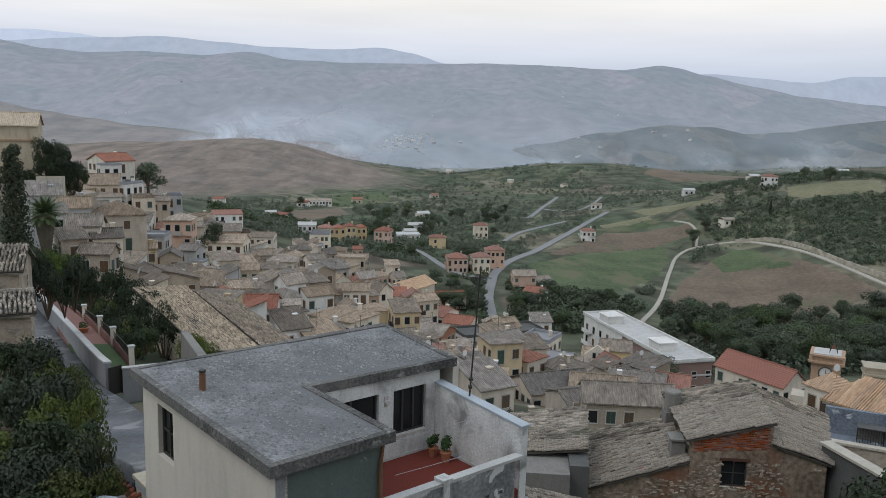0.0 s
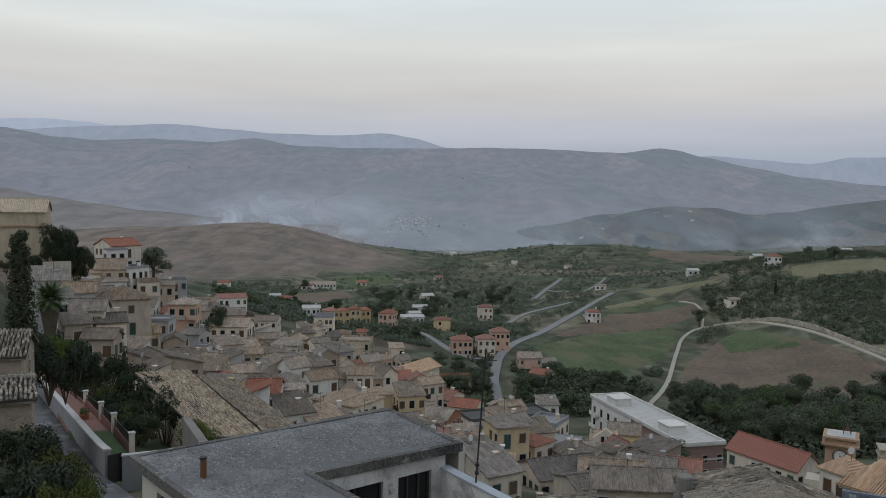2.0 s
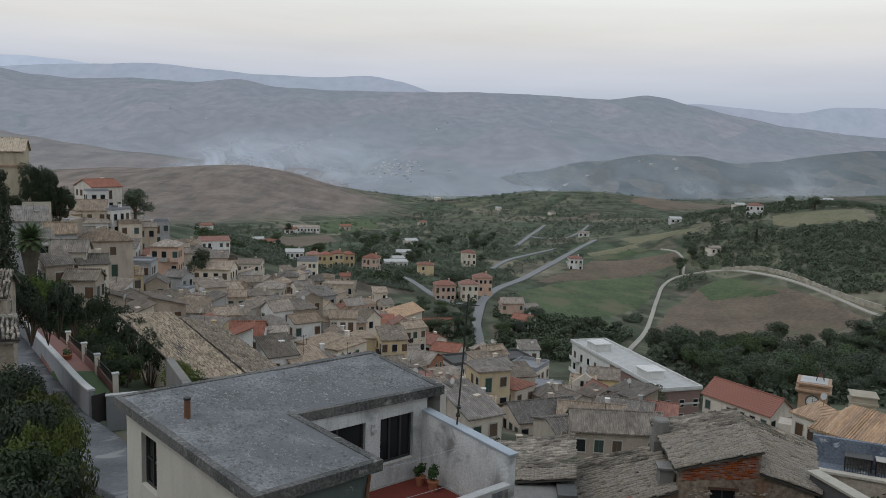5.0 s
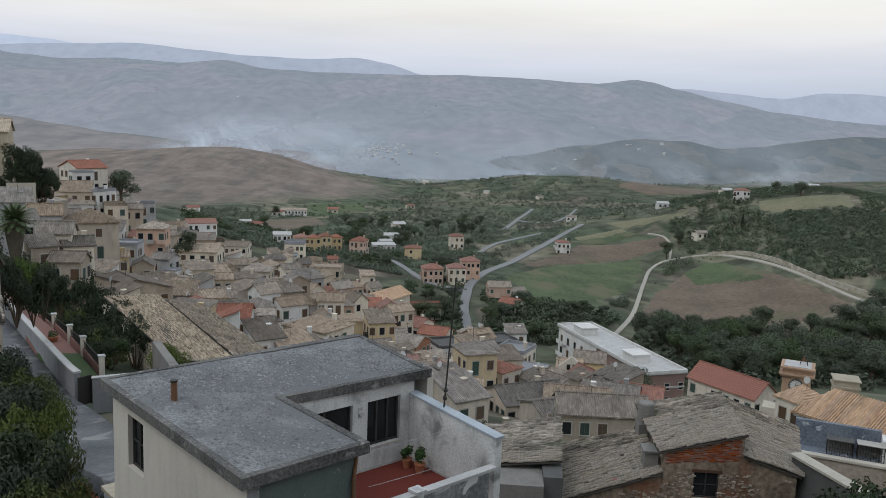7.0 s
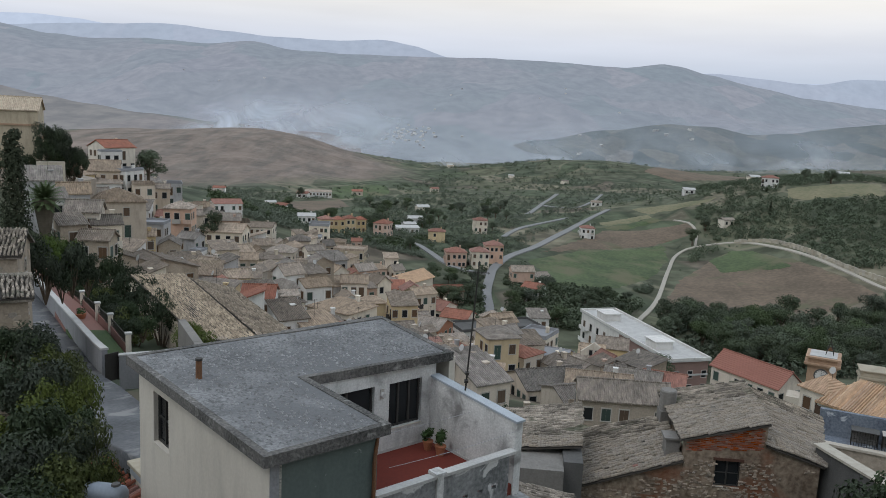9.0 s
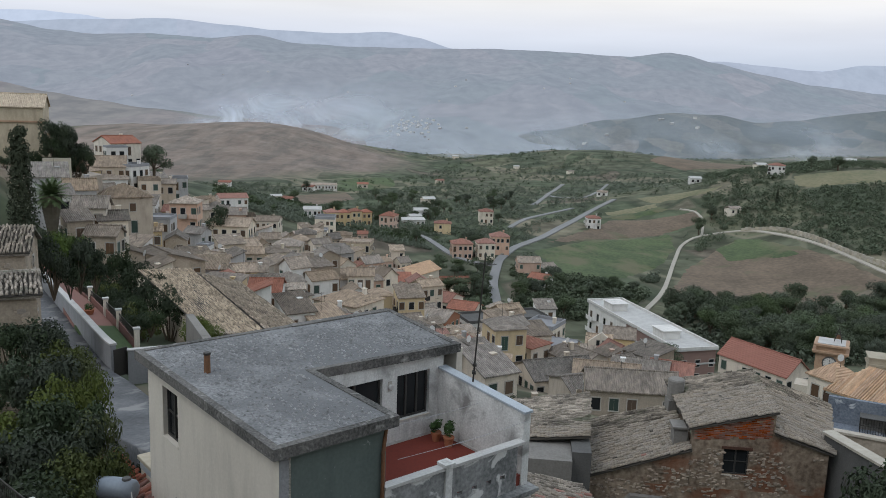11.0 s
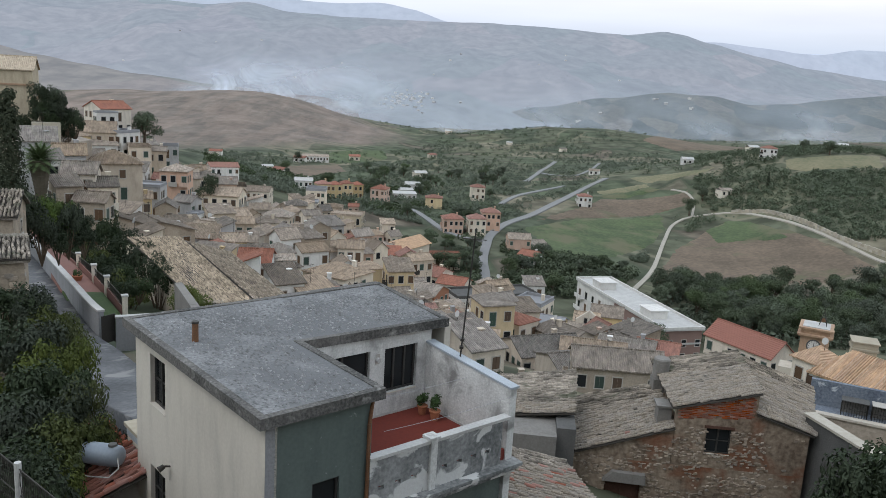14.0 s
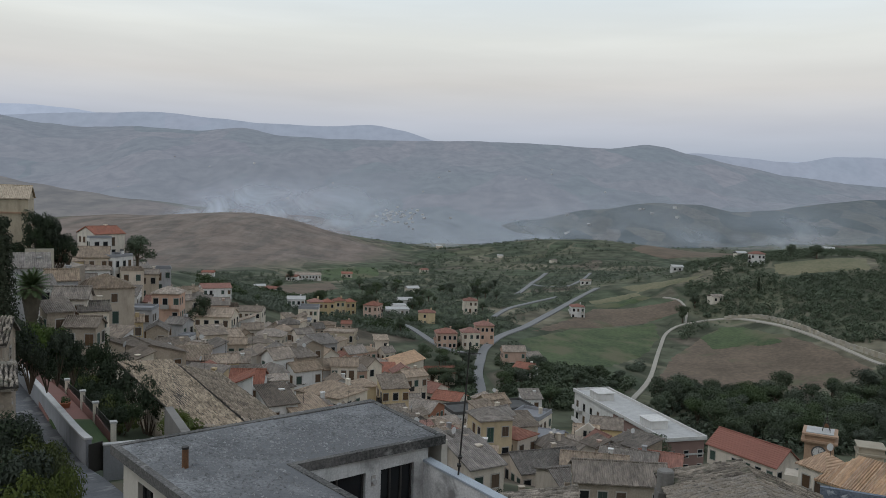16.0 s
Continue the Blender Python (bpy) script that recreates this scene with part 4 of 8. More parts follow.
def near_house():
    z0 = 78.0
    top = empty("flat_roofed_house", pose(-9.24, 22.81, z0, rz=-49.3), "cream and grey house with flat gravel roof and red terrace", "house")
    claim(-5, 22, 9)
    r = 14.5
    plan = [(0, 0), (8.5, 0), (8.45, 3.4), (4.45, 3.45), (4.75, 8.55), (0, 9.2)]
    part("roof_slab", prism(bmesh.new(), plan, r - 0.26, r - 0.05), "slab_edge", top, "weathered dark concrete slab edge")
    ring = [(0.2, 0.2), (8.3, 0.2), (8.25, 3.2), (4.25, 3.25), (4.55, 8.35), (0.2, 9.0)]
    for i in range(6):
        (a, b), (c, d) = plan[i], plan[(i + 1) % 6]
        (e, f), (g, h) = ring[i], ring[(i + 1) % 6]
        kerb = bmesh.new()
        v = [kerb.verts.new((x, y, z)) for z in (r - 0.048, r + 0.015) for x, y in ((a, b), (c, d), (g, h), (e, f))]
        for q in ((3, 2, 1, 0), (4, 5, 6, 7), (0, 1, 5, 4), (1, 2, 6, 5), (2, 3, 7, 6), (3, 0, 4, 7)):
            kerb.faces.new([v[k] for k in q])
        part("roof_kerb", kerb, "slab_edge", top)
    part("roof_kerb_low", boxes((-0.04, 5.1, r - 0.05, 0.26, 9.1, r + 0.03)), "slab_edge", top)
    felt = bmesh.new()
    prism(felt, ring, r - 0.048, r - 0.012)
    part("roof", felt, "gravel_felt", top, "grey gravelled roof felt")
    h1, h2 = (1.12, 12.3, 2.2, 13.8), (1.05, 8.9, 2.15, 10.37)
    part("wall", wall_with_holes(7.94, 0, r - 0.264, 0.3, [h1, h2]), "house_cream", top, "cream rendered wall stained below the windows", pose(0.28, 0.28, 0))
    for h in (h1, h2):
        casement(top, pose(0.28 + h[0], 0.28, h[1]), h[2] - h[0], h[3] - h[1], 1, 1)
    g1 = (1.24, 10.9, 2.0, 12.42)
    part("wall", wall_with_holes(2.9, 0, r - 0.264, 0.3, [g1]), "green_render", top, "dark grey-green rendered wall", pose(8.22, 0.285, 0, rz=90))
    casement(top, pose(8.22, 0.285 + g1[0], g1[1], rz=90), 0.76, 1.52, 0, 0, 0.12)
    part("corner_strip", boxes((8.222, 0.283, 0, 8.228, 0.52, r - 0.27)), "concrete", top, "bare grey corner strip")
    b1, b2 = (0.75, 12.35, 2.6, 13.8), (3.15, 12.35, 4.4, 13.78)
    part("wall", wall_with_holes(4.95, 11.6, r - 0.264, 0.25, [b1, b2]), "white_stained", top, "stained white wall on the terrace", pose(4.45, 3.16, 0, rz=90))
    for h in (b1, b2):
        casement(top, pose(4.45, 3.16 + h[0], h[1], rz=90), h[2] - h[0], h[3] - h[1], 2 if h is b2 else 1, 0, 0.16)
    lamp = part("wall_lamp", tube(bmesh.new(), (4.46, 6.03, 13.5), (4.56, 6.03, 13.5), 0.09, 0.07, 12), "coping", top, "round white wall lamp")
    part("lamp_base", boxes((4.452, 5.96, 13.36, 4.475, 6.10, 13.68)), "frame_grey", lamp)
    part("side_wall", boxes((4.3, 3.16, 0, 8.19, 3.12, r - 0.264)), "white_stained", top)
    part("back_wall", boxes((0.285, 8.65, 0, 4.45, 8.9, r - 0.264), (0.285, 0.6, 0, 0.55, 8.64, r - 0.264)), "house_cream", top)
    part("terrace_floor", boxes((4.2, 3.125, 11.3, 8.2, 8.0, 11.62)), "terrace_red", top, "dark red painted terrace floor")
    part("skirting", boxes((4.455, 3.17, 11.622, 4.475, 7.93, 11.70), (4.5, 7.915, 11.622, 8.1, 7.935, 11.70)), "coping", top)
    part("lower_wall", boxes((4.2, 3.3, 0, 8.15, 7.9, 11.29)), "green_render", top, "grey-green wall below the terrace")
    part("terrace_wall", prism(bmesh.new(), [(4.45, 7.94), (8.25, 7.94), (8.25, 8.2), (4.45, 8.2)], 6.0, lambda x, y: 13.72 - 0.07 * (x - 4.45)), "white_stained", top, "tall stained white terrace wall")
    part("wall_coping", prism(bmesh.new(), [(4.42, 7.9), (8.3, 7.9), (8.3, 8.24), (4.42, 8.24)], lambda x, y: 13.724 - 0.07 * (x - 4.45), lambda x, y: 13.79 - 0.07 * (x - 4.45)), "iron_blue", top, "pale blue coping on the terrace wall")
    holes = [(0.28 + 0.52 * i, 11.75, 0.46 + 0.52 * i, 11.87) for i in range(8)]
    part("balustrade", wall_with_holes(4.55, 11.3, 12.62, 0.14, holes), "parapet_grey", top, "peeling grey balustrade with small drain holes", pose(8.34, 3.1, 0, rz=90))
    part("balustrade_coping", boxes((8.13, 3.08, 12.624, 8.4, 7.88, 12.71)), "coping", top)
    part("balustrade_pillar", boxes((8.16, 4.98, 11.3, 8.42, 5.2, 12.72), (8.10, 4.92, 12.72, 8.46, 5.26, 12.80)), "white_stained", top)
    ledge = bmesh.new()
    for k, (a, z) in enumerate(((8.62, 11.2), (8.52, 11.08), (8.44, 10.96))):
        box(ledge, 8.16, 3.06, z, a, 8.3 - 0.06 * k, z + 0.098)
    part("ledge", ledge, "parapet_grey", top, "moulded concrete ledge")
    part("down_pipe", tube(tube(bmesh.new(), (8.3, 3.05, 2.0), (8.3, 3.05, 13.6), 0.05), (8.3, 3.05, 13.6), (8.2, 3.2, 14.2), 0.05), "rust", top, "rusty downpipe")
    ch = part("chimney_pipe", tube(bmesh.new(), (2.95, 0.95, r - 0.02), (2.95, 0.95, r + 0.5), 0.09, 0.085, 14), "rust", top, "rusty stub of chimney pipe", smooth=False)
    part("cap", tube(bmesh.new(), (2.95, 0.95, r + 0.5), (2.95, 0.95, r + 0.56), 0.1, 0.1, 14), "metal_dark", ch)
    part("spot_lamp", tube(tube(bmesh.new(), (2.8, 0.28, 10.9), (2.8, 0.1, 10.95), 0.03), (2.8, 0.1, 10.95), (2.8, -0.05, 10.88), 0.07, 0.09, 10), "metal_dark", top)
    # gravel laid loose on the felt
    rng = random.Random(3)
    gv = bmesh.new()
    for _ in range(4200):
        x, y = rng.uniform(0.4, 8.1), rng.uniform(0.4, 8.7)
        if x > 4.1 and y > 3.0:
            continue
        s = rng.uniform(0.018, 0.06)
        q = [gv.verts.new((x + s * a, y + s * b, r - 0.012 + s * c)) for a, b, c in ((1, 0.2, 0), (-0.4, 0.9, 0), (-0.7, -0.8, 0), (0, 0, 0.8))]
        for f in ((0, 1, 3), (1, 2, 3), (2, 0, 3)):
            gv.faces.new([q[i] for i in f])
    g = part("gravel", gv, "gravel_stone", top)
    g["kind"] = "stuff"
    w = top.matrix_world
    # pots in the terrace corner
    for k, (u, v, s) in enumerate(((5.0, 7.45, 0.8), (5.55, 7.5, 0.85))):
        p = w @ Vector((u, v, 11.622))
        pot = empty("flower_pot", pose(*p), "terracotta pot with a leafy green plant", "plant pot", "pots on the terrace")
        bm = tube(bmesh.new(), (0, 0, 0), (0, 0, 0.32 * s), 0.13 * s, 0.19 * s, 14)
        tube(bm, (0, 0, 0.32 * s), (0, 0, 0.37 * s), 0.21 * s, 0.21 * s, 14)
        part("pot", bm, "terracotta", pot)
        bm = bmesh.new()
        for i in range(7):
            leaf_cloud(bm, rng, (rng.uniform(-0.12, 0.12), rng.uniform(-0.12, 0.12), rng.uniform(0.45, 0.85)), 0.17, 40, 0.06)
        bm.transform(Matrix.Diagonal((s, s, s, 1)))
        part("plant", bm, "leaf_pot", pot)
    # aerial mast on the terrace wall and the washing lines
    p = w @ Vector((5.9, 8.07, 13.6))
    mast = empty("aerial_mast", pose(*p, 1.5, 3, 0), "thin rusty aerial mast on the terrace wall", "aerial")
    part("pole", tube(bmesh.new(), (0, 0, -0.3), (0, 0, 4.1), 0.028, 0.02, 8), "metal_dark", mast)
    bm = tube(bmesh.new(), (-0.35, 0, 3.75), (0.35, 0.1, 3.75), 0.012)
    for i in range(6):
        tube(bm, (-0.3 + 0.12 * i, -0.14, 3.75), (-0.3 + 0.12 * i, 0.2, 3.75), 0.006, n=5)
    part("antenna", bm, "metal_dark", mast)
    for z in (0.35, 0.6):
        part("bracket", boxes((-0.06, -0.08, z, 0.06, 0.08, z + 0.07)), "metal_dark", mast)
    for a, b in (((8.3, 3.5, 13.3), (8.3, 7.94, 13.25)), ((6.4, 3.3, 13.3), (6.4, 7.94, 13.2))):
        a, b = w @ Vector(a), w @ Vector(b)
        bm = bmesh.new()
        last = a
        for i in range(1, 13):
            q = a.lerp(b, i / 12) - Vector((0, 0, 0.05 * math.sin(math.pi * i / 12)))
            tube(bm, last, q, 0.007, n=5)
            last = q
        tagged(part("washing_line", bm, "cable"), "thin sagging washing line across the terrace", "cable", "washing lines")


near_house()

# ---------------------------------------------------------------- the town, landmarks
def block(*a, **k):
    claim(a[0], a[1], max(a[3], a[4]) * 0.62)
    return house(*a, **k)



# ---------------------------------------------------------------- single houses that stand out
block(36.2, 311.7, 30, 6, 6, 38.3, 1.4, "gable", "plaster_white", "tile_old", "small white house by the road", seed=950, group="villas in the valley", chimney=False)
block(-6.6, 217.3, -30, 9, 8, 48.5, 1.6, "gable", "plaster_cream", "tile_red", "cream house with a red tile roof", seed=740, group="houses of the town", chimney=False)
block(-2.5, 207.4, -30, 8, 8, 49.6, 1.6, "gable", "plaster_cream", "tile_red", "cream house with a red tile roof", seed=765, group="houses of the town", chimney=True)
block(3.4, 202.1, -20, 7, 7, 48.7, 1.4, "gable", "plaster_cream", "tile_red", "cream house with a red tile roof", seed=805, group="houses of the town", chimney=False)
block(-3.3, 167.1, -25, 8, 7, 55.5, 1.4, "gable", "brickish", "tile_old", "bare brick house with a brown tile roof", seed=752, group="houses of the town", chimney=False)
block(-7.7, 176.9, 20, 8, 7, 53.8, 1.4, "gable", "plaster_pink", "tile_old", "salmon house with a brown tile roof", seed=720, group="houses of the town", chimney=True)
block(28.1, 149.2, -12, 4.5, 6, 56.7, 1.0, "gable", "plaster_cream", "tile_old", "small cream church front", seed=1040, group="houses of the town", chimney=False)
block(33.9, 158.9, -12, 6, 8, 55.4, 1.2, "gable", "plaster_yellow", "tile_old", "yellow house beside the small church", seed=1075, group="houses of the town", chimney=False)
block(24.5, 145.4, -12, 5, 8, 55.6, 1.2, "gable", "plaster_yellow", "tile_old", "ochre house beside the small church", seed=1010, group="houses of the town", chimney=False)
block(18.5, 156.0, -28, 6, 7, 57.5, 0.6, "flat", "plaster_cream", "concrete", "cream house with a flat roof", seed=945, group="houses of the town", chimney=True)
block(19.0, 140.5, -20, 7, 6, 58.2, 1.0, "gable", "plaster_yellow", "concrete", "yellow house with a grey roof", seed=965, group="houses of the town", chimney=False)
block(11.8, 182.0, 22, 20, 8, 51.8, 0.5, "flat", "plaster_white", "render_dark", "long white building with a black flat roof", seed=870, group="houses of the town", chimney=True)
block(22.4, 111.9, -10, 9, 7, 63.0, 1.2, "gable", "plaster_white", "tile_old", "white house with a shallow tile roof", seed=1050, group="houses of the town", chimney=True)
block(28.5, 117.1, -20, 8, 8, 61.9, 1.4, "gable", "plaster_grey", "tile_grey", "grey house with an old tile roof", seed=1110, group="houses of the town", chimney=True)
block(33.3, 117.6, -20, 6, 7, 61.7, 1.2, "gable", "plaster_cream", "tile_red", "house with an orange-red tile roof", seed=1165, group="houses of the town", chimney=False)
block(4.8, 101.7, -6, 6, 6, 67.1, 1.0, "hip", "plaster_white", "tile_old", "small white house with a low tile roof", seed=840, group="houses of the town", chimney=True)
block(15.3, 113.4, 20, 10, 8, 62.4, 1.6, "gable", "plaster_beige", "tile_grey", "broad beige house with an old tile roof", seed=960, group="houses of the town", chimney=True)
block(17.1, 99.0, 18, 6, 8, 65.3, 1.2, "gable", "plaster_beige", "tile_grey", "narrow beige house with an arched window", seed=1010, group="houses of the town", chimney=False)
block(20.7, 89.5, -4, 10, 6, 69.1, 1.4, "gable", "rubble", "tile_grey", "stone house with a broad old tile roof", seed=1090, group="houses of the town", chimney=False)
block(8.8, 91.7, 10, 7, 7, 64.2, 1.3, "gable", "plaster_beige", "tile_grey", "beige house with an old tile roof", seed=900, group="houses of the town", chimney=True)
block(-27.8, 118.9, 6, 4.6, 6.5, 71.6, 1.3, "gable", "plaster_white", "tile_red", "narrow white house with a dark red roof", seed=455, group="houses of the town", chimney=False)
block(-38.6, 114.5, -50, 6.5, 9, 72.9, 1.4, "gable", "rubble", "tile_grey", "stone house with a red shuttered window", seed=310, group="houses of the town", chimney=False)
block(-35.6, 121.8, -10, 6, 6, 70.9, 1.2, "shed", "plaster_yellow", "tile_old", "yellow house under an old tile roof", seed=372, group="houses of the town", chimney=True)
block(-17.7, 136.3, -30, 9, 8, 65.9, 1.6, "hip", "plaster_cream", "tile_old", "cream house with a broad brown tile roof", seed=600, group="houses of the town", chimney=True)
block(-44.5, 120.6, -50, 8, 11, 74.8, 1.6, "gable", "rubble", "tile_grey", "stone house with a broad grey tile roof", seed=265, group="houses of the town", chimney=False)
block(-47.5, 110.8, -50, 8, 8, 77.5, 1.4, "gable", "rubble", "tile_grey", "stone house with an old tile roof", seed=180, group="houses of the town", chimney=True)


# villas and farms of the valley, in the same order of numbers as the houses below
for i, (x, y, yaw, w, d, eaves, rise, kind, wall, roof, label) in enumerate((
    (-52.7, 344.0, 24, 5.8, 5.8, 52.0, 1.4, "hip", "plaster_yellow", "tile_red", "yellow terraced villa with a red roof"),
    (-48.5, 351.7, 23, 4.9, 4.9, 51.0, 1.4, "hip", "plaster_yellow", "tile_red", "yellow terraced villa with a red roof"),
    (-45.6, 368.2, 22, 5.1, 5.1, 49.5, 1.4, "hip", "plaster_yellow", "tile_red", "yellow terraced villa with a red roof"),
    (-41.4, 374.7, 21, 4.7, 4.7, 48.3, 1.4, "hip", "plaster_yellow", "tile_red", "yellow terraced villa with a red roof"),
    (-30.5, 372.8, -15, 7.0, 7.0, 47.4, 1.8, "hip", "plaster_pink", "tile_red", "pink villa with a red roof"),
    (-21.1, 407.5, 13, 11.3, 5.7, 40.9, 0.5, "shed", "plaster_white", "coping", "long pale greenhouse shed"),
    (-5.8, 386.0, 1, 8.0, 6.4, 42.9, 1.2, "hip", "plaster_yellow", "tile_red", "ochre yellow villa in the fields"),
    (15.9, 420.7, 3, 7.3, 6.6, 44.7, 1.4, "hip", "plaster_cream", "tile_red", "tall cream house with an orange roof in the fields"),
    (3.0, 324.0, 9, 8.1, 7.3, 44.2, 1.7, "hip", "plaster_pink", "tile_red", "salmon villa with a red hipped roof"),
    (12.7, 326.8, 8, 7.2, 6.5, 44.3, 1.7, "hip", "plaster_cream", "tile_red", "cream villa with a red hipped roof"),
    (19.3, 345.5, 7, 7.7, 6.9, 44.2, 1.7, "hip", "plaster_pink", "tile_red", "tall salmon villa with a red hipped roof"),
    (28.0, 300.7, 7, 8.4, 6.7, 42.3, 1.6, "gable", "plaster_pink", "tile_old", "pink house with a brown roof by the road"),
    (30.4, 277.3, -31, 6.6, 5.9, 41.1, 1.4, "gable", "plaster_white", "tile_red", "white house with a red roof by the road"),
    (0.2, 268.0, 12, 10.8, 5.4, 40.6, 1.6, "gable", "plaster_cream", "tile_red", "long house with a dusty red roof"),
    (74.0, 434.8, 0, 7.3, 7.3, 41.5, 1.4, "hip", "plaster_white", "tile_red", "white farmhouse beside the road"),
    (190.5, 491.3, -21, 9.5, 7.6, 69.4, 1.5, "hip", "plaster_white", "tile_red", "white villa with a red roof on the rise"),
    (-62.5, 353.5, 10, 7.5, 4.5, 51.7, 1, "gable", "plaster_white", "coping", "white farm building beyond the town"),
    (-93.9, 576.4, 14, 17.8, 8.9, 38.9, 1, "gable", "plaster_white", "tile_old", "white farm building in the fields"),
)):
    block(x, y, yaw, w, d, eaves, rise, kind, wall, roof, label, seed=500 + i, group="villas in the valley", chimney=i % 2 == 0)

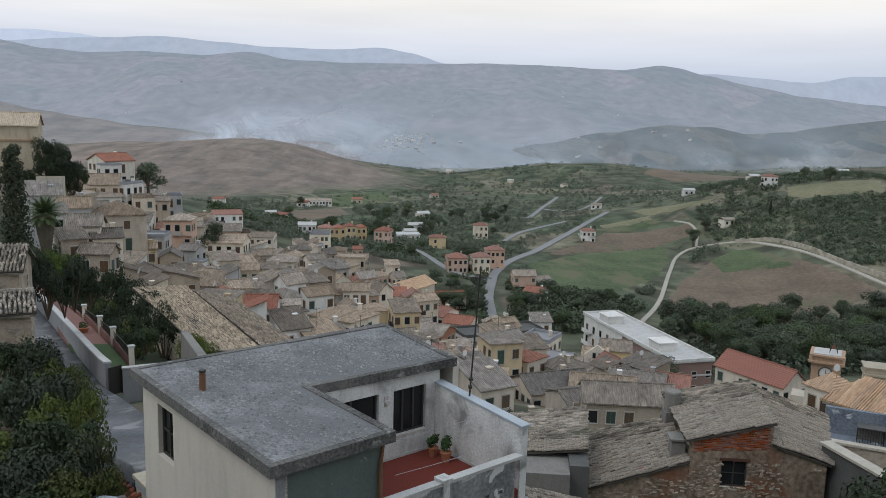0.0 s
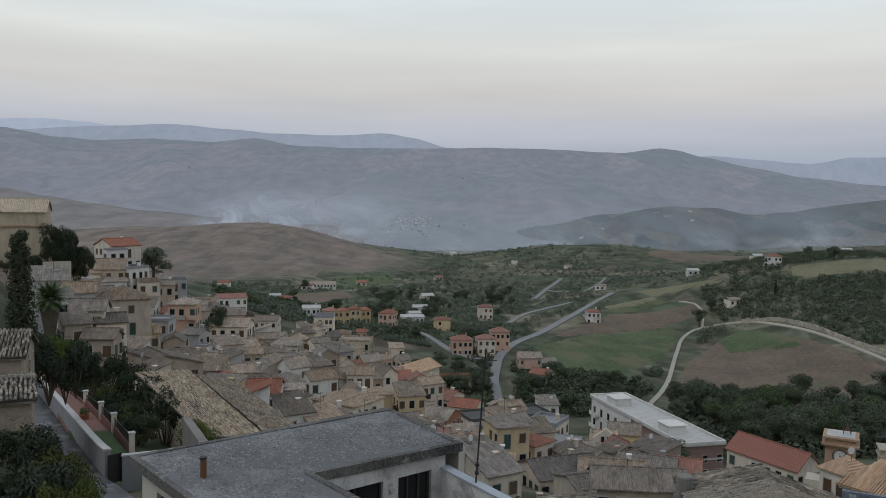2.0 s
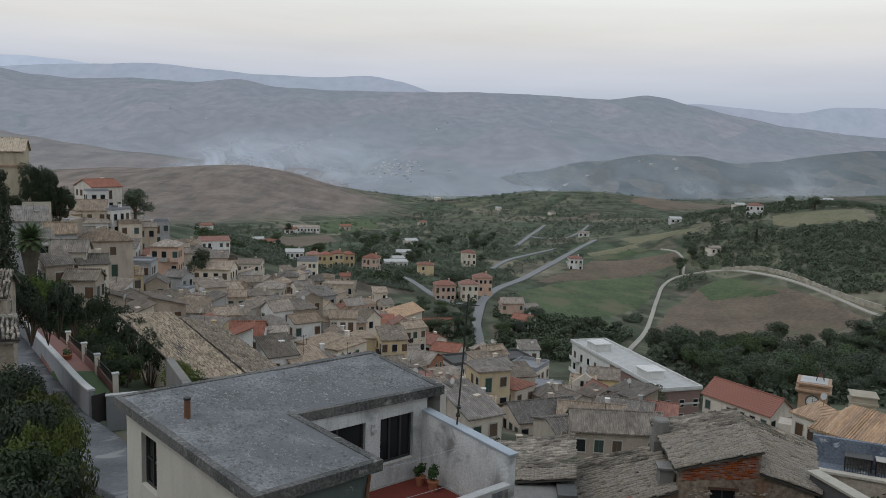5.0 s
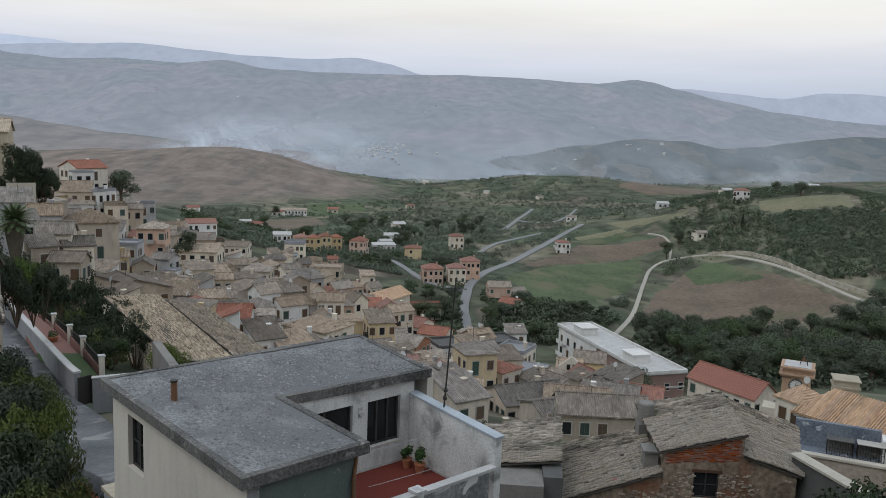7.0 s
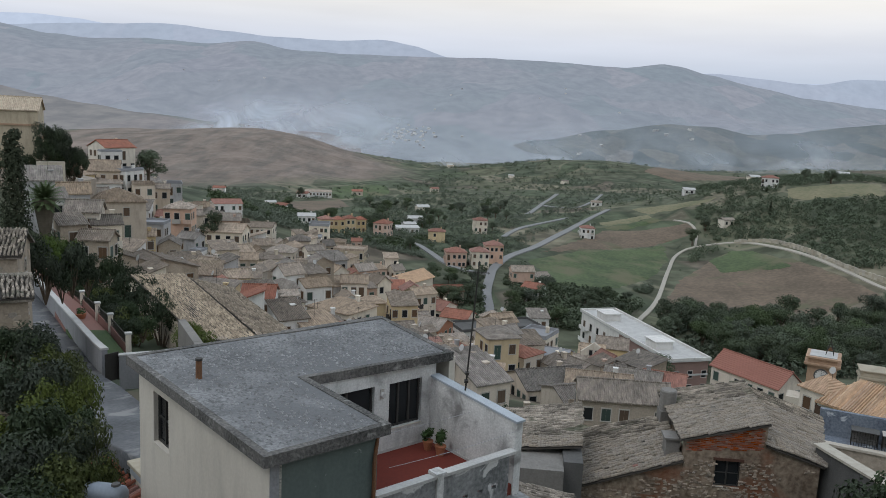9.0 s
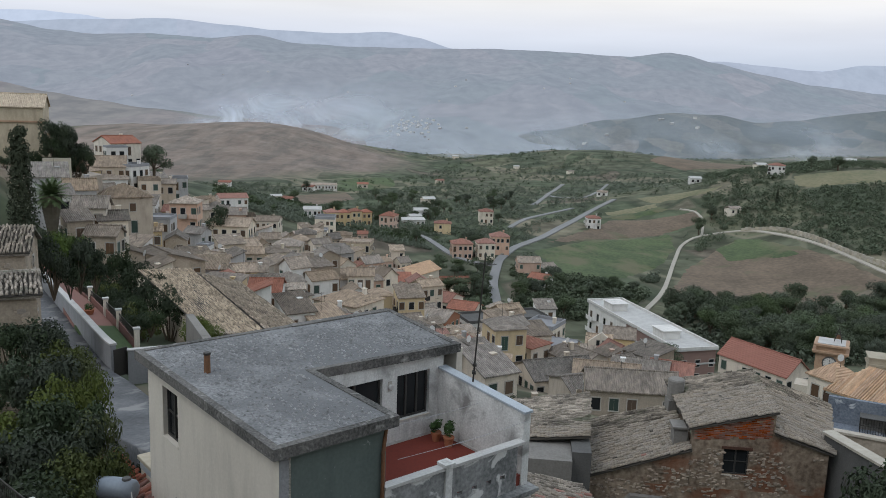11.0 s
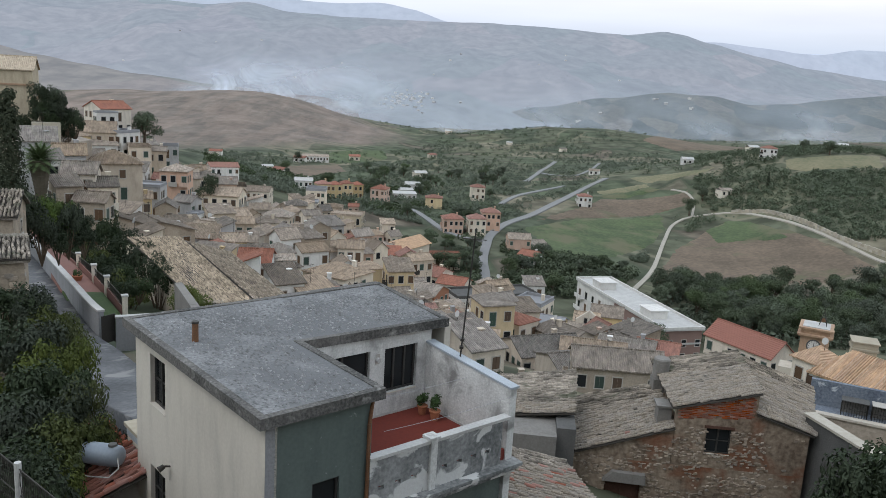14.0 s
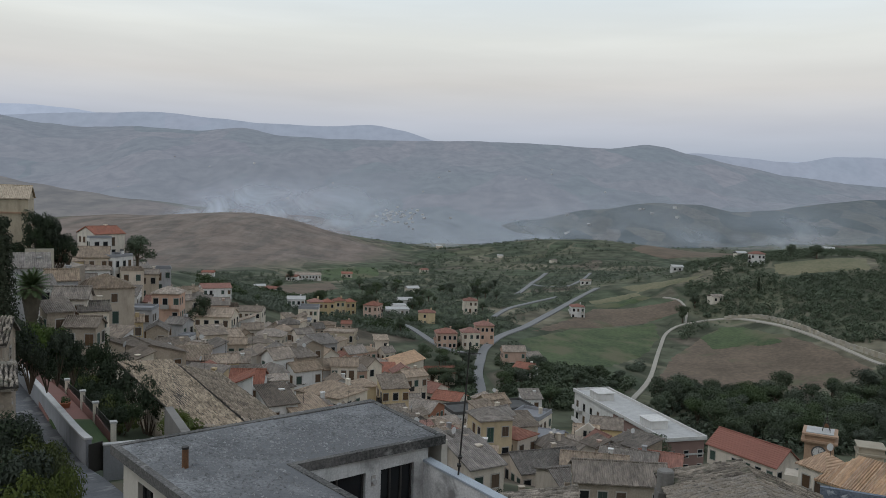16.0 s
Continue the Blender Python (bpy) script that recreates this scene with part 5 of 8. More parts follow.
# houses of the upper and lower town: x, y, yaw, width, depth, eaves, rise, roof shape, wall, roof, label
for i, (x, y, yaw, w, d, eaves, rise, kind, wall, roof, label) in enumerate((
    (-86.7, 207.6, 53, 8.1, 8.1, 86.8, 1.6, "gable", "plaster_cream", "tile_red", "small house with a bright red gable roof"),
    (-84.4, 201.0, 38, 5.0, 3.2, 86.0, 0.3, "flat", "plaster_white", "concrete", "white annex below the red-roofed house"),
    (-86.7, 197.8, 19, 11.3, 7.9, 81.7, 2.2, "gable", "plaster_beige", "tile_old", "broad beige house with a shallow tan tile roof"),
    (-80.0, 199.5, -18, 5.4, 6.5, 81.7, 0.5, "flat", "plaster_white", "concrete", "tall white house end with small balconies"),
    (-88.9, 192.5, 45, 6.2, 6.2, 80.9, 1.3, "shed", "plaster_yellow", "tile_old", "pale ochre house with a sloping tile roof"),
    (-83.8, 194.7, 28, 8.3, 5.0, 78.9, 0.9, "gable", "plaster_white", "tile_old", "white house with a low tan tile roof"),
    (-59.5, 117.8, 27, 5.0, 4.0, 87.3, 1.6, "shed", "plaster_grey", "tile_grey", "old grey outhouse under a sloping tile roof"),
    (-59.5, 144.2, 28, 8.9, 8.0, 81.4, 2.0, "hip", "plaster_beige", "tile_old", "large beige house with a hipped tan tile roof"),
    (-65.9, 158.9, 27, 4.3, 3.9, 76.4, 0.3, "flat", "plaster_white", "concrete", "low white house with dark windows"),
    (-67.9, 173.2, 25, 3.6, 3.3, 74.1, 0.3, "flat", "plaster_cream", "concrete", "low cream house with dark windows"),
    (-59.9, 179.3, 6, 5.9, 5.9, 75.9, 1.4, "hip", "plaster_pink", "tile_old", "tall salmon house with balconies above the roofs"),
    (-74.5, 196.3, 26, 5.0, 5.0, 78.8, 0.5, "flat", "plaster_beige", "tile_old", "dark beige house below the red-roofed house"),
    (-71.5, 199.6, 20, 4.4, 4.4, 77.8, 0.8, "gable", "plaster_beige", "tile_old", "narrow beige house with an old tile roof"),
    (-74.3, 217.7, 19, 4.1, 4.1, 77.2, 0.4, "flat", "plaster_grey", "concrete", "grey-blue house with a flat top"),
    (-59.0, 160.5, 5, 5.4, 5.4, 75.1, 0.4, "flat", "plaster_grey", "concrete", "grey-blue rendered house with a flat roof"),
    (-55.1, 144.9, 21, 4.1, 3.7, 75.2, 0.7, "shed", "plaster_yellow", "tile_old", "low yellow house under a tile roof"),
    (-51.1, 126.0, -3, 5.2, 4.7, 76.1, 1.0, "shed", "plaster_white", "tile_old", "white house with a brown lean-to roof"),
    (-47.3, 132.8, 10, 5.9, 4.2, 73.0, 0.2, "flat", "plaster_white", "coping", "low house with a pale sheet roof"),
    (-54.3, 169.5, -12, 4.0, 4.4, 71.0, 1.0, "gable", "plaster_grey", "tile_grey", "grey house with a gabled roof"),
    (-50.5, 162.3, -8, 2.3, 3.2, 69.6, 0.3, "flat", "plaster_white", "concrete", "small white house beside the grey gable"),
    (-54.2, 196.7, 0, 9.1, 7.3, 68.6, 1.6, "gable", "plaster_cream", "tile_old", "cream house with a broad tan tile roof"),
    (-46.7, 166.6, 31, 5.2, 4.7, 69.5, 1.2, "shed", "plaster_beige", "tile_old", "beige house with a sloping tile roof"),
    (-87.1, 309.0, 21, 6.2, 5.0, 56.8, 0.2, "flat", "plaster_white", "coping", "low white flat-roofed house"),
    (-88.1, 318.0, 25, 11.1, 8.9, 60.1, 1.3, "gable", "plaster_white", "tile_red", "white house with an orange-red roof"),
    (-71.4, 303.7, 3, 11.0, 9.9, 53.8, 1.3, "gable", "plaster_cream", "tile_old", "cream house with a tan tile roof"),
    (-40.9, 197.8, -0, 6.6, 5.9, 63.9, 1.5, "hip", "plaster_cream", "tile_old", "cream house with a hipped tan tile roof"),
    (-40.4, 176.4, 23, 6.1, 5.5, 64.0, 1.0, "gable", "plaster_cream", "tile_pale", "cream house with a pale tile roof"),
    (-34.4, 188.9, 2, 6.2, 4.9, 62.6, 1.3, "hip", "plaster_white", "tile_old", "white house with a brown hipped roof"),
    (-35.6, 293.8, -3, 11.2, 9.0, 48.5, 0.5, "flat", "sandstone_pale", "tile_old", "pale stone building with tall arched windows"),
    (-52.2, 305.6, 5, 7.8, 7.0, 50.1, 0.5, "flat", "plaster_cream", "concrete", "cream building with balconies"),
    (-35.7, 313.0, 6, 3.9, 3.9, 48.4, 0.8, "gable", "plaster_pink", "tile_red", "narrow salmon house with a red roof"),
    (-42.7, 307.0, 3, 6.9, 6.9, 48.7, 1.2, "hip", "plaster_beige", "tile_old", "beige house with a hipped roof"),
    (-52.3, 325.8, 4, 7.8, 7.8, 51.9, 1.0, "flat", "plaster_cream", "concrete", "cream flat-roofed house at the edge of town"),
    (-42.0, 140.9, -18, 3.7, 3.7, 71.3, 1.0, "gable", "plaster_beige", "tile_old", "beige house with an old tile roof"),
    (-43.2, 173.7, 14, 3.7, 3.7, 66.3, 1.0, "gable", "plaster_beige", "tile_old", "beige house with an old tile roof"),
    (-37.8, 142.0, 25, 4.8, 4.8, 69.2, 1.0, "gable", "plaster_yellow", "tile_old", "pale yellow house with a low tile roof"),
    (-54.1, 116.0, 30, 4.1, 3.3, 85.9, 1.2, "gable", "plaster_grey", "tile_old", "grey house with a tan tile roof below the castle"),
    (-53.0, 107.7, 36, 3.0, 3.2, 86.0, 1.0, "shed", "plaster_white", "tile_grey", "white house under an old sloping roof by the palm"),
    (-48.6, 107.5, 12, 4.2, 3.4, 84.6, 1.2, "gable", "plaster_beige", "tile_grey", "beige house with an old grey tile roof"),
    (-46.0, 107.6, 31, 3.6, 3.2, 83.0, 0.9, "gable", "plaster_cream", "tile_grey", "cream house with a low grey tile roof"),
    (-47.8, 101.3, 40, 3.1, 3.2, 83.7, 0.9, "shed", "rubble", "tile_grey", "stone house under a sloping tile roof"),
    (-44.1, 100.8, 4, 3.8, 3.2, 82.1, 0.9, "gable", "rubble", "tile_grey", "long stone house with a grey tile roof"),
)):
    block(x, y, yaw, w, d, eaves, rise, kind, wall, roof, label, seed=400 + i, deep=6.5, chimney=i % 3 == 0, rows="outhouse" not in label)


WALLS = ("plaster_beige", "plaster_beige", "plaster_beige", "plaster_beige", "plaster_cream", "plaster_cream", "plaster_cream", "rubble", "rubble", "plaster_grey", "plaster_white", "plaster_white", "plaster_yellow", "plaster_pink", "plaster_pink")
ROOFS = ("tile_old", "tile_old", "tile_old", "tile_old", "tile_grey", "tile_old", "tile_grey", "tile_old", "tile_old", "tile_grey", "tile_old", "tile_old", "tile_old", "tile_old", "tile_grey", "tile_red")
NEAR_ROOFS = ("tile_grey", "tile_grey", "tile_grey", "tile_old", "tile_grey", "tile_grey", "tile_red")


def town():
    rng = random.Random(5)
    d = 88.0
    while d < 318:
        step = 6.6 + d * 0.010 + (1.2 if d > 135 else 0)
        lo, hi = -0.50, 0.28
        if d < 108:
            lo = -0.02
        if d > 285:
            lo, hi = -0.3, -0.1
        elif d > 200:
            hi = -0.06
        elif d > 160:
            hi = 0.12
        u = lo * d
        while u < hi * d:
            x = u + rng.uniform(-1.5, 1.5)
            yy = math.sqrt(max(1, d * d - x * x)) + rng.uniform(-2, 2)
            w, dd = rng.uniform(3.6, 6.3), rng.uniform(3.6, 5.6)
            u += w + (rng.uniform(-1.2, 1.4) if d < 135 else rng.uniform(-1.0, 3.0))
            if any(math.hypot(x - a, yy - b) < r + 2.6 for a, b, r in TAKEN):
                continue
            if x / d < (-0.415 if d < 135 else -0.42 + (d - 200) * 0.0006):
                continue
            g = ground(x, yy)
            yaw = rng.choice((20, 20, -65, 30, -55)) + rng.uniform(-14, 14)
            kind = rng.choice(("gable", "gable", "gable", "shed", "shed", "hip"))
            tall = rng.uniform(3.6, 8.4) if d < 135 else rng.uniform(5.2, 10.5)
            if -0.16 < x / d < 0.06 and d < 155:
                tall = min(tall, 3.2)
            if x / d < -0.2:
                tall = min(tall, rng.uniform(3.2, 5.2))
            if x / d < -0.34 and d < 200:
                tall = min(tall, 3.6)
            house(x, yy, yaw, w, dd, g + tall, rng.uniform(0.9, 1.7), kind, rng.choice(WALLS), rng.choice(ROOFS if d > 135 else NEAR_ROOFS), seed=rng.randint(0, 9999), chimney=rng.random() < 0.35)
            # lean-tos and low additions crowd round most houses
            if rng.random() < 0.3:
                a, r = math.radians(yaw + rng.choice((0, 90, 180, 270))), rng.uniform(3.0, 4.2)
                xx, y2 = x + r * math.cos(a), yy + r * math.sin(a)
                if not any(math.hypot(xx - p, y2 - q) < s for p, q, s in TAKEN):
                    house(xx, y2, yaw, rng.uniform(2.6, 4.0), rng.uniform(2.6, 3.8), min(g + tall - 0.6, g + rng.uniform(2.6, 7.5)), rng.uniform(0.4, 0.9), rng.choice(("shed", "flat", "shed")), rng.choice(WALLS), rng.choice(ROOFS), seed=rng.randint(0, 9999))
        d += step


town()


# ---------------------------------------------------------------- trees


def tree_parts(kind, seed):
    """Trunk and crown meshes of a tree about one unit high."""
    key = (kind, seed)
    if key in PIECES:
        return PIECES[key]
    rng = random.Random(seed * 31 + len(kind))
    tr, cr = bmesh.new(), bmesh.new()
    if kind == "cypress":
        tube(tr, (0, 0, -0.05), (0, 0, 0.5), 0.03, 0.012)
        for i in range(34):
            z = 0.05 + 0.92 * i / 34
            r = 0.115 * math.sin(min(1, z / 0.3) * math.pi / 2) * (1 - z) ** 0.45 + 0.008
            leaf_cloud(cr, rng, (rng.uniform(-0.015, 0.015), rng.uniform(-0.015, 0.015), z), r, 170, 0.011, 1.0)
    else:
        tall = 0.32 if kind == "round" else 0.2
        tube(tr, (0, 0, -0.08), (0.02, 0.01, tall), 0.04, 0.028)
        blobs = []
        for i in range(6):
            a = i * 1.05 + rng.uniform(-0.4, 0.4)
            r = rng.uniform(0.13, 0.26)
            e = (math.cos(a) * r, math.sin(a) * r, rng.uniform(tall + 0.12, 0.8))
            tube(tr, (0.02, 0.01, tall - 0.03), e, 0.018, 0.006, 5)
            blobs.append((e, rng.uniform(0.13, 0.22)))
        blobs.append(((0, 0, 0.8), 0.17))
        blobs.append(((0, 0, 0.55), 0.22))
        for e, r in blobs:
            leaf_cloud(cr, rng, e, r, 330, 0.024, 0.85)
    out = []
    for nm, bm, mat in (("trunk", tr, "bark"), ("crown", cr, {"cypress": "leaf_cypress", "round": ("leaf_dark", "leaf_mid", "leaf_dark", "leaf_soft")[seed % 4], "olive": "leaf_olive"}[kind])):
        me = bpy.data.meshes.new(nm)
        bm.to_mesh(me)
        bm.free()
        me.materials.append(M[mat])
        out.append(me)
    PIECES[key] = out
    return out


def tree(x, y, h, kind="round", seed=0, label="", z=None, wide=1.0, group="trees of the valley"):
    trunk, crown = tree_parts(kind, seed % 4)
    g = ground(x, y) if z is None else z
    rng = random.Random(seed)
    ob = empty("cypress_tree" if kind == "cypress" else "olive_tree" if kind == "olive" else "tree", pose(x, y, g - 0.02, rz=rng.uniform(0, 360)), label or {"cypress": "tall dark green cypress tree", "olive": "grey-green olive tree on the slope", "round": "dark green leafy tree in the valley"}[kind], "tree", group)
    ob.scale = (h * wide, h * wide, h)
    place("trunk", trunk, ob)
    place("crown", crown, ob)
    return ob


FIELDS = [[(v.co.x, v.co.y) for v in ob.data.vertices] for ob in scene.objects if "field" in ob.name and ob.type == "MESH"]
OPEN = [(min(p[0] for p in f), max(p[0] for p in f), min(p[1] for p in f), max(p[1] for p in f), f) for f in FIELDS]
TRACKS = [[(v.co.x, v.co.y) for v in ob.data.vertices][::5] for ob in scene.objects if ob.type == "MESH" and ("road" in ob.name or "track" in ob.name)]


def bare(x, y, room=5.0):
    """Whether a spot lies on a field or a road."""
    if ((x + 225) / 215) ** 2 + ((y - 880) / 310) ** 2 < 1:
        return True
    for x0, x1, y0, y1, f in OPEN:
        if x0 - 3 < x < x1 + 3 and y0 - 3 < y < y1 + 3 and any(abs(x - a) < (9 if y > 600 else 4.5) and abs(y - b) < (9 if y > 600 else 4.5) for a, b in f):
            return True
    return any(abs(x - a) < room and abs(y - b) < room for t in TRACKS for a, b in t)


def woods():
    rng = random.Random(9)
    n = 0
    while n < 170:
        y = rng.uniform(205, 300)
        x = rng.uniform(0.27, 0.66) * y
        if bare(x, y, 4) or (x < 75 and y < 235):
            continue
        tree(x, y, rng.uniform(7, 12), "round", n, wide=rng.uniform(0.9, 1.25), group="wood by the stream")
        n += 1
    n = 0
    while n < 75:
        x, y = rng.uniform(-25, 75), rng.uniform(236, 300)
        if bare(x, y) or x / y > 0.27:
            continue
        tree(x, y, rng.uniform(4, 7.5), "round", n, wide=1.25, label="leafy green tree near the valley road")
        n += 1
    n = 0
    while n < 58:
        y = rng.uniform(335, 560)
        x = rng.uniform(-0.21, 0.07) * y
        if bare(x, y, 6) or any(math.hypot(x - a, y - b) < r + 2 for a, b, r in TAKEN):
            continue
        tree(x, y, rng.uniform(4.5, 8.5), "round", n, wide=rng.uniform(0.8, 1.2), label="dark green tree among the valley villas")
        n += 1
    for i, (x, y, h) in enumerate(((-74, 243, 8), (-9, 232, 7), (-84, 226, 8), (12, 150, 6), (38, 180, 7), (47, 170, 8), (42, 171, 7), (-33, 243, 6), (-62, 232, 6), (128, 425, 10), (140, 444, 9), (215, 500, 8))):
        tree(x, y, h, "round", i, wide=1.0, label="dark green tree among the houses", group="trees of the town")


def grove(name, label, n, seed, pick, size, mat, quads=16):
    """A far grove: many small clumps of foliage in one sheet of growth."""
    rng = random.Random(seed)
    bm = bmesh.new()
    made = 0
    tries = 0
    while made < n and tries < n * 12:
        tries += 1
        x, y = pick(rng)
        if bare(x, y, 4.5):
            continue
        s = rng.uniform(*size)
        g = ground(x, y)
        leaf_cloud(bm, rng, (x, y, g + s * 0.55), s * 0.75, int(quads * 1.7), s * 0.21, 0.75)
        made += 1
    return tagged(part(name, bm, mat), label, "grove", kind="stuff")


def patchy(lo, hi, y0, y1, sc, cut, power=1.5):
    def pick(rng):
        while True:
            y = y0 + (y1 - y0) * rng.random() ** power
            x = rng.uniform(lo, hi) * y
            if noise.noise((x * sc, y * sc, 2.2)) > cut:
                return x, y
    return pick


grove("olive_grove", "grey-green olive groves on the valley floor", 5200, 1, patchy(-0.35, 0.26, 330, 1050, 0.012, -0.12), (1.0, 2.3), "leaf_olive")
grove("scrub", "dark scrub and trees across the valley", 1700, 2, patchy(-0.3, 0.5, 345, 1150, 0.008, 0.02), (1.0, 2.8), "leaf_soft")
grove("hillside_scrub", "dense dark scrub on the green hillside", 6500, 3, patchy(0.30, 0.68, 320, 680, 0.014, -0.35, 1.0), (1.0, 3.2), "leaf_soft", 16)
grove("roadside_bushes", "green bushes below the green field", 620, 4, patchy(0.02, 0.27, 236, 320, 0.03, -0.25, 1.0), (1.6, 3.2), "leaf_mid", 20)
grove("undergrowth", "dark undergrowth of the wood", 520, 5, patchy(0.24, 0.68, 195, 300, 0.03, -0.4, 1.0), (2.0, 4.0), "leaf_dark", 20)
grove("track_scrub", "low scrub along the dirt track", 260, 7, patchy(0.235, 0.30, 300, 420, 0.05, -0.1, 1.0), (0.7, 1.8), "leaf_dark", 14)
grove("field_weeds", "weeds and low bushes on the slope beside the fields", 700, 8, patchy(0.22, 0.5, 330, 560, 0.02, -0.1, 1.0), (0.5, 1.5), "leaf_olive", 10)
grove("hedge_rows", "hedges and trees along the foot of the town", 300, 6, patchy(-0.3, -0.02, 340, 440, 0.02, -0.1, 1.0), (1.4, 3.2), "leaf_mid", 20)
woods()
tree(-45.1, 83.6, 17.5, "cypress", 1, z=79.0, wide=0.95)
tree(220.7, 477.9, 9, "round", 3, "large round dark tree on the rise", wide=1.5)
tree(172.6, 439.9, 9, "cypress", 2, "lone dark cypress on the green hillside")
tree(-79.0, 211.5, 10, "round", 0, "dark tree behind the red-roofed house", z=77.0, wide=1.2, group="trees of the town")
tree(-57.5, 195.0, 9, "round", 2, "dark tree beside the tall salmon house", z=65.0, wide=0.9, group="trees of the town")


# ---------------------------------------------------------------- old tiled houses below the eye


def tile_mesh(mat):
    key = ("tile", mat)
    if key not in PIECES:
        bm = bmesh.new()
        ends = []
        for y, r in ((0.0, 0.105), (0.44, 0.085)):
            ends.append([bm.verts.new((r * math.cos(math.pi * i / 5), y, 0.8 * r * math.sin(math.pi * i / 5))) for i in range(6)])
        for i in range(5):
            bm.faces.new((ends[0][i + 1], ends[0][i], ends[1][i], ends[1][i + 1]))
        bm.faces.new(ends[0])
        bm.faces.new(ends[1][::-1])
        me = bpy.data.meshes.new("tile")
        bm.to_mesh(me)
        bm.free()
        me.materials.append(M[mat])
        PIECES[key] = me
    return PIECES[key]


def tiled_slope(parent, low0, low1, top1, top0, mat="tile_clay", seed=1, limit=240, other=None, share=0.0, pitch=0.215, name="roof", lift=0.0):
    """An old roof slope between its lower edge low0-low1 and its upper edge top0-top1: a bed, coloured dark for the
    shade between tiles, and rows of loose barrel tiles.
    """
    rng = random.Random(seed)
    l0, l1, t1, t0 = (Vector(p) for p in (low0, low1, top1, top0))
    nrm = (l1 - l0).cross(t0 - l0).normalized()
    if nrm.z < 0:
        nrm = -nrm
    bm = bmesh.new()
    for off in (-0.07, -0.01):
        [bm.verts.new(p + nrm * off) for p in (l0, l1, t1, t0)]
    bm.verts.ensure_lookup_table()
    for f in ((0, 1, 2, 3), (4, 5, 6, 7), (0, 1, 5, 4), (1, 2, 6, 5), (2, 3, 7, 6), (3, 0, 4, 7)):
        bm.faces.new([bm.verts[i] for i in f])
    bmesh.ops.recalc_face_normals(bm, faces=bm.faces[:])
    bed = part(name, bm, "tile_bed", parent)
    n = max(2, round(((l1 - l0).length + (t1 - t0).length) / 2 / pitch))
    k = max(2, round(((t0 - l0).length + (t1 - l1).length) / 2 / 0.34))
    spots = []
    for i in range(n):
        s = (i + 0.5) / n
        a, b = l0.lerp(l1, s), t0.lerp(t1, s)
        down = (a - b).normalized()
        for j in range(k):
            c = a.lerp(b, j / k) - down * rng.uniform(-0.05, 0.03)
            sag = 0.045 * noise.noise(c * 0.45) + 0.035 + lift
            y = (-down + nrm * rng.uniform(0.02, 0.10)).normalized()
            x = y.cross(nrm).normalized()
            z = x.cross(y)
            m = Matrix((x, y, z)).transposed().to_4x4()
            m.translation = c + nrm * (0.01 + sag + rng.uniform(0, 0.03)) + x * rng.uniform(-0.045, 0.045)
            m = m @ Matrix.Rotation(rng.uniform(-0.16, 0.16), 4, "Z") @ Matrix.Diagonal((rng.uniform(0.66, 0.9), rng.uniform(0.9, 1.1), rng.uniform(1.0, 1.5), 1))
            spots.append((c, m, other if other and rng.random() < share else mat))
    world_m = parent.matrix_world
    spots.sort(key=lambda q: (world_m @ q[0]).y)
    for c, m, mm in spots[:limit]:
        place("tile", tile_mesh(mm), bed, m=m)
    if spots[limit:]:
        bm = bmesh.new()
        for c, m, mm in spots[limit:]:
            e = [[bm.verts.new(m @ Vector((r * math.cos(math.pi * i / 5), y, 0.8 * r * math.sin(math.pi * i / 5)))) for i in range(6)] for y, r in ((0.0, 0.105), (0.44, 0.085))]
            for i in range(5):
                bm.faces.new((e[0][i + 1], e[0][i], e[1][i], e[1][i + 1]))
            bm.faces.new(e[0])
        part("tile_layer", bm, mat, bed)["kind"] = "stuff"
    return bed


def stone_mesh(v):
    key = ("stone", v)
    if key not in PIECES:
        rng = random.Random(v)
        bm = bmesh.new()
        pts = [(math.cos(a) * rng.uniform(0.75, 1.1), math.sin(a) * rng.uniform(0.7, 1.05)) for a in (0.3, 1.2, 2.2, 3.3, 4.3, 5.4)]
        a = [bm.verts.new((x, 0.02, z)) for x, z in pts]
        b = [bm.verts.new((x * 0.8, -0.05 + rng.uniform(-0.01, 0.01), z * 0.8)) for x, z in pts]
        for i in range(6):
            bm.faces.new((a[i], a[(i + 1) % 6], b[(i + 1) % 6], b[i]))
        bm.faces.new(b)
        bmesh.ops.recalc_face_normals(bm, faces=bm.faces[:])
        me = bpy.data.meshes.new("stone")
        bm.to_mesh(me)
        bm.free()
        me.materials.append(M["stone_bit"])
        PIECES[key] = me
    return PIECES[key]


def stones(parent, length, z0, z1, m, n, seed, size=(0.10, 0.24), skip=()):
    """Rubble that shows through the plaster of a wall, whose outer face is y = 0 of the pose m."""
    rng = random.Random(seed)
    for _ in range(n):
        x, z = rng.uniform(0.15, length - 0.15), rng.uniform(z0, z1)
        if any(a < x < c and b < z < d for a, b, c, d in skip):
            continue
        if noise.noise((x * 0.5, z * 0.7, seed)) < -0.12:
            continue
        s = rng.uniform(*size)
        place("stone", stone_mesh(rng.randint(0, 5)), parent, m=m @ pose(x, 0, z, ry=rng.uniform(-25, 25)) @ Matrix.Diagonal((s, 1, s * rng.uniform(0.45, 0.7), 1)))


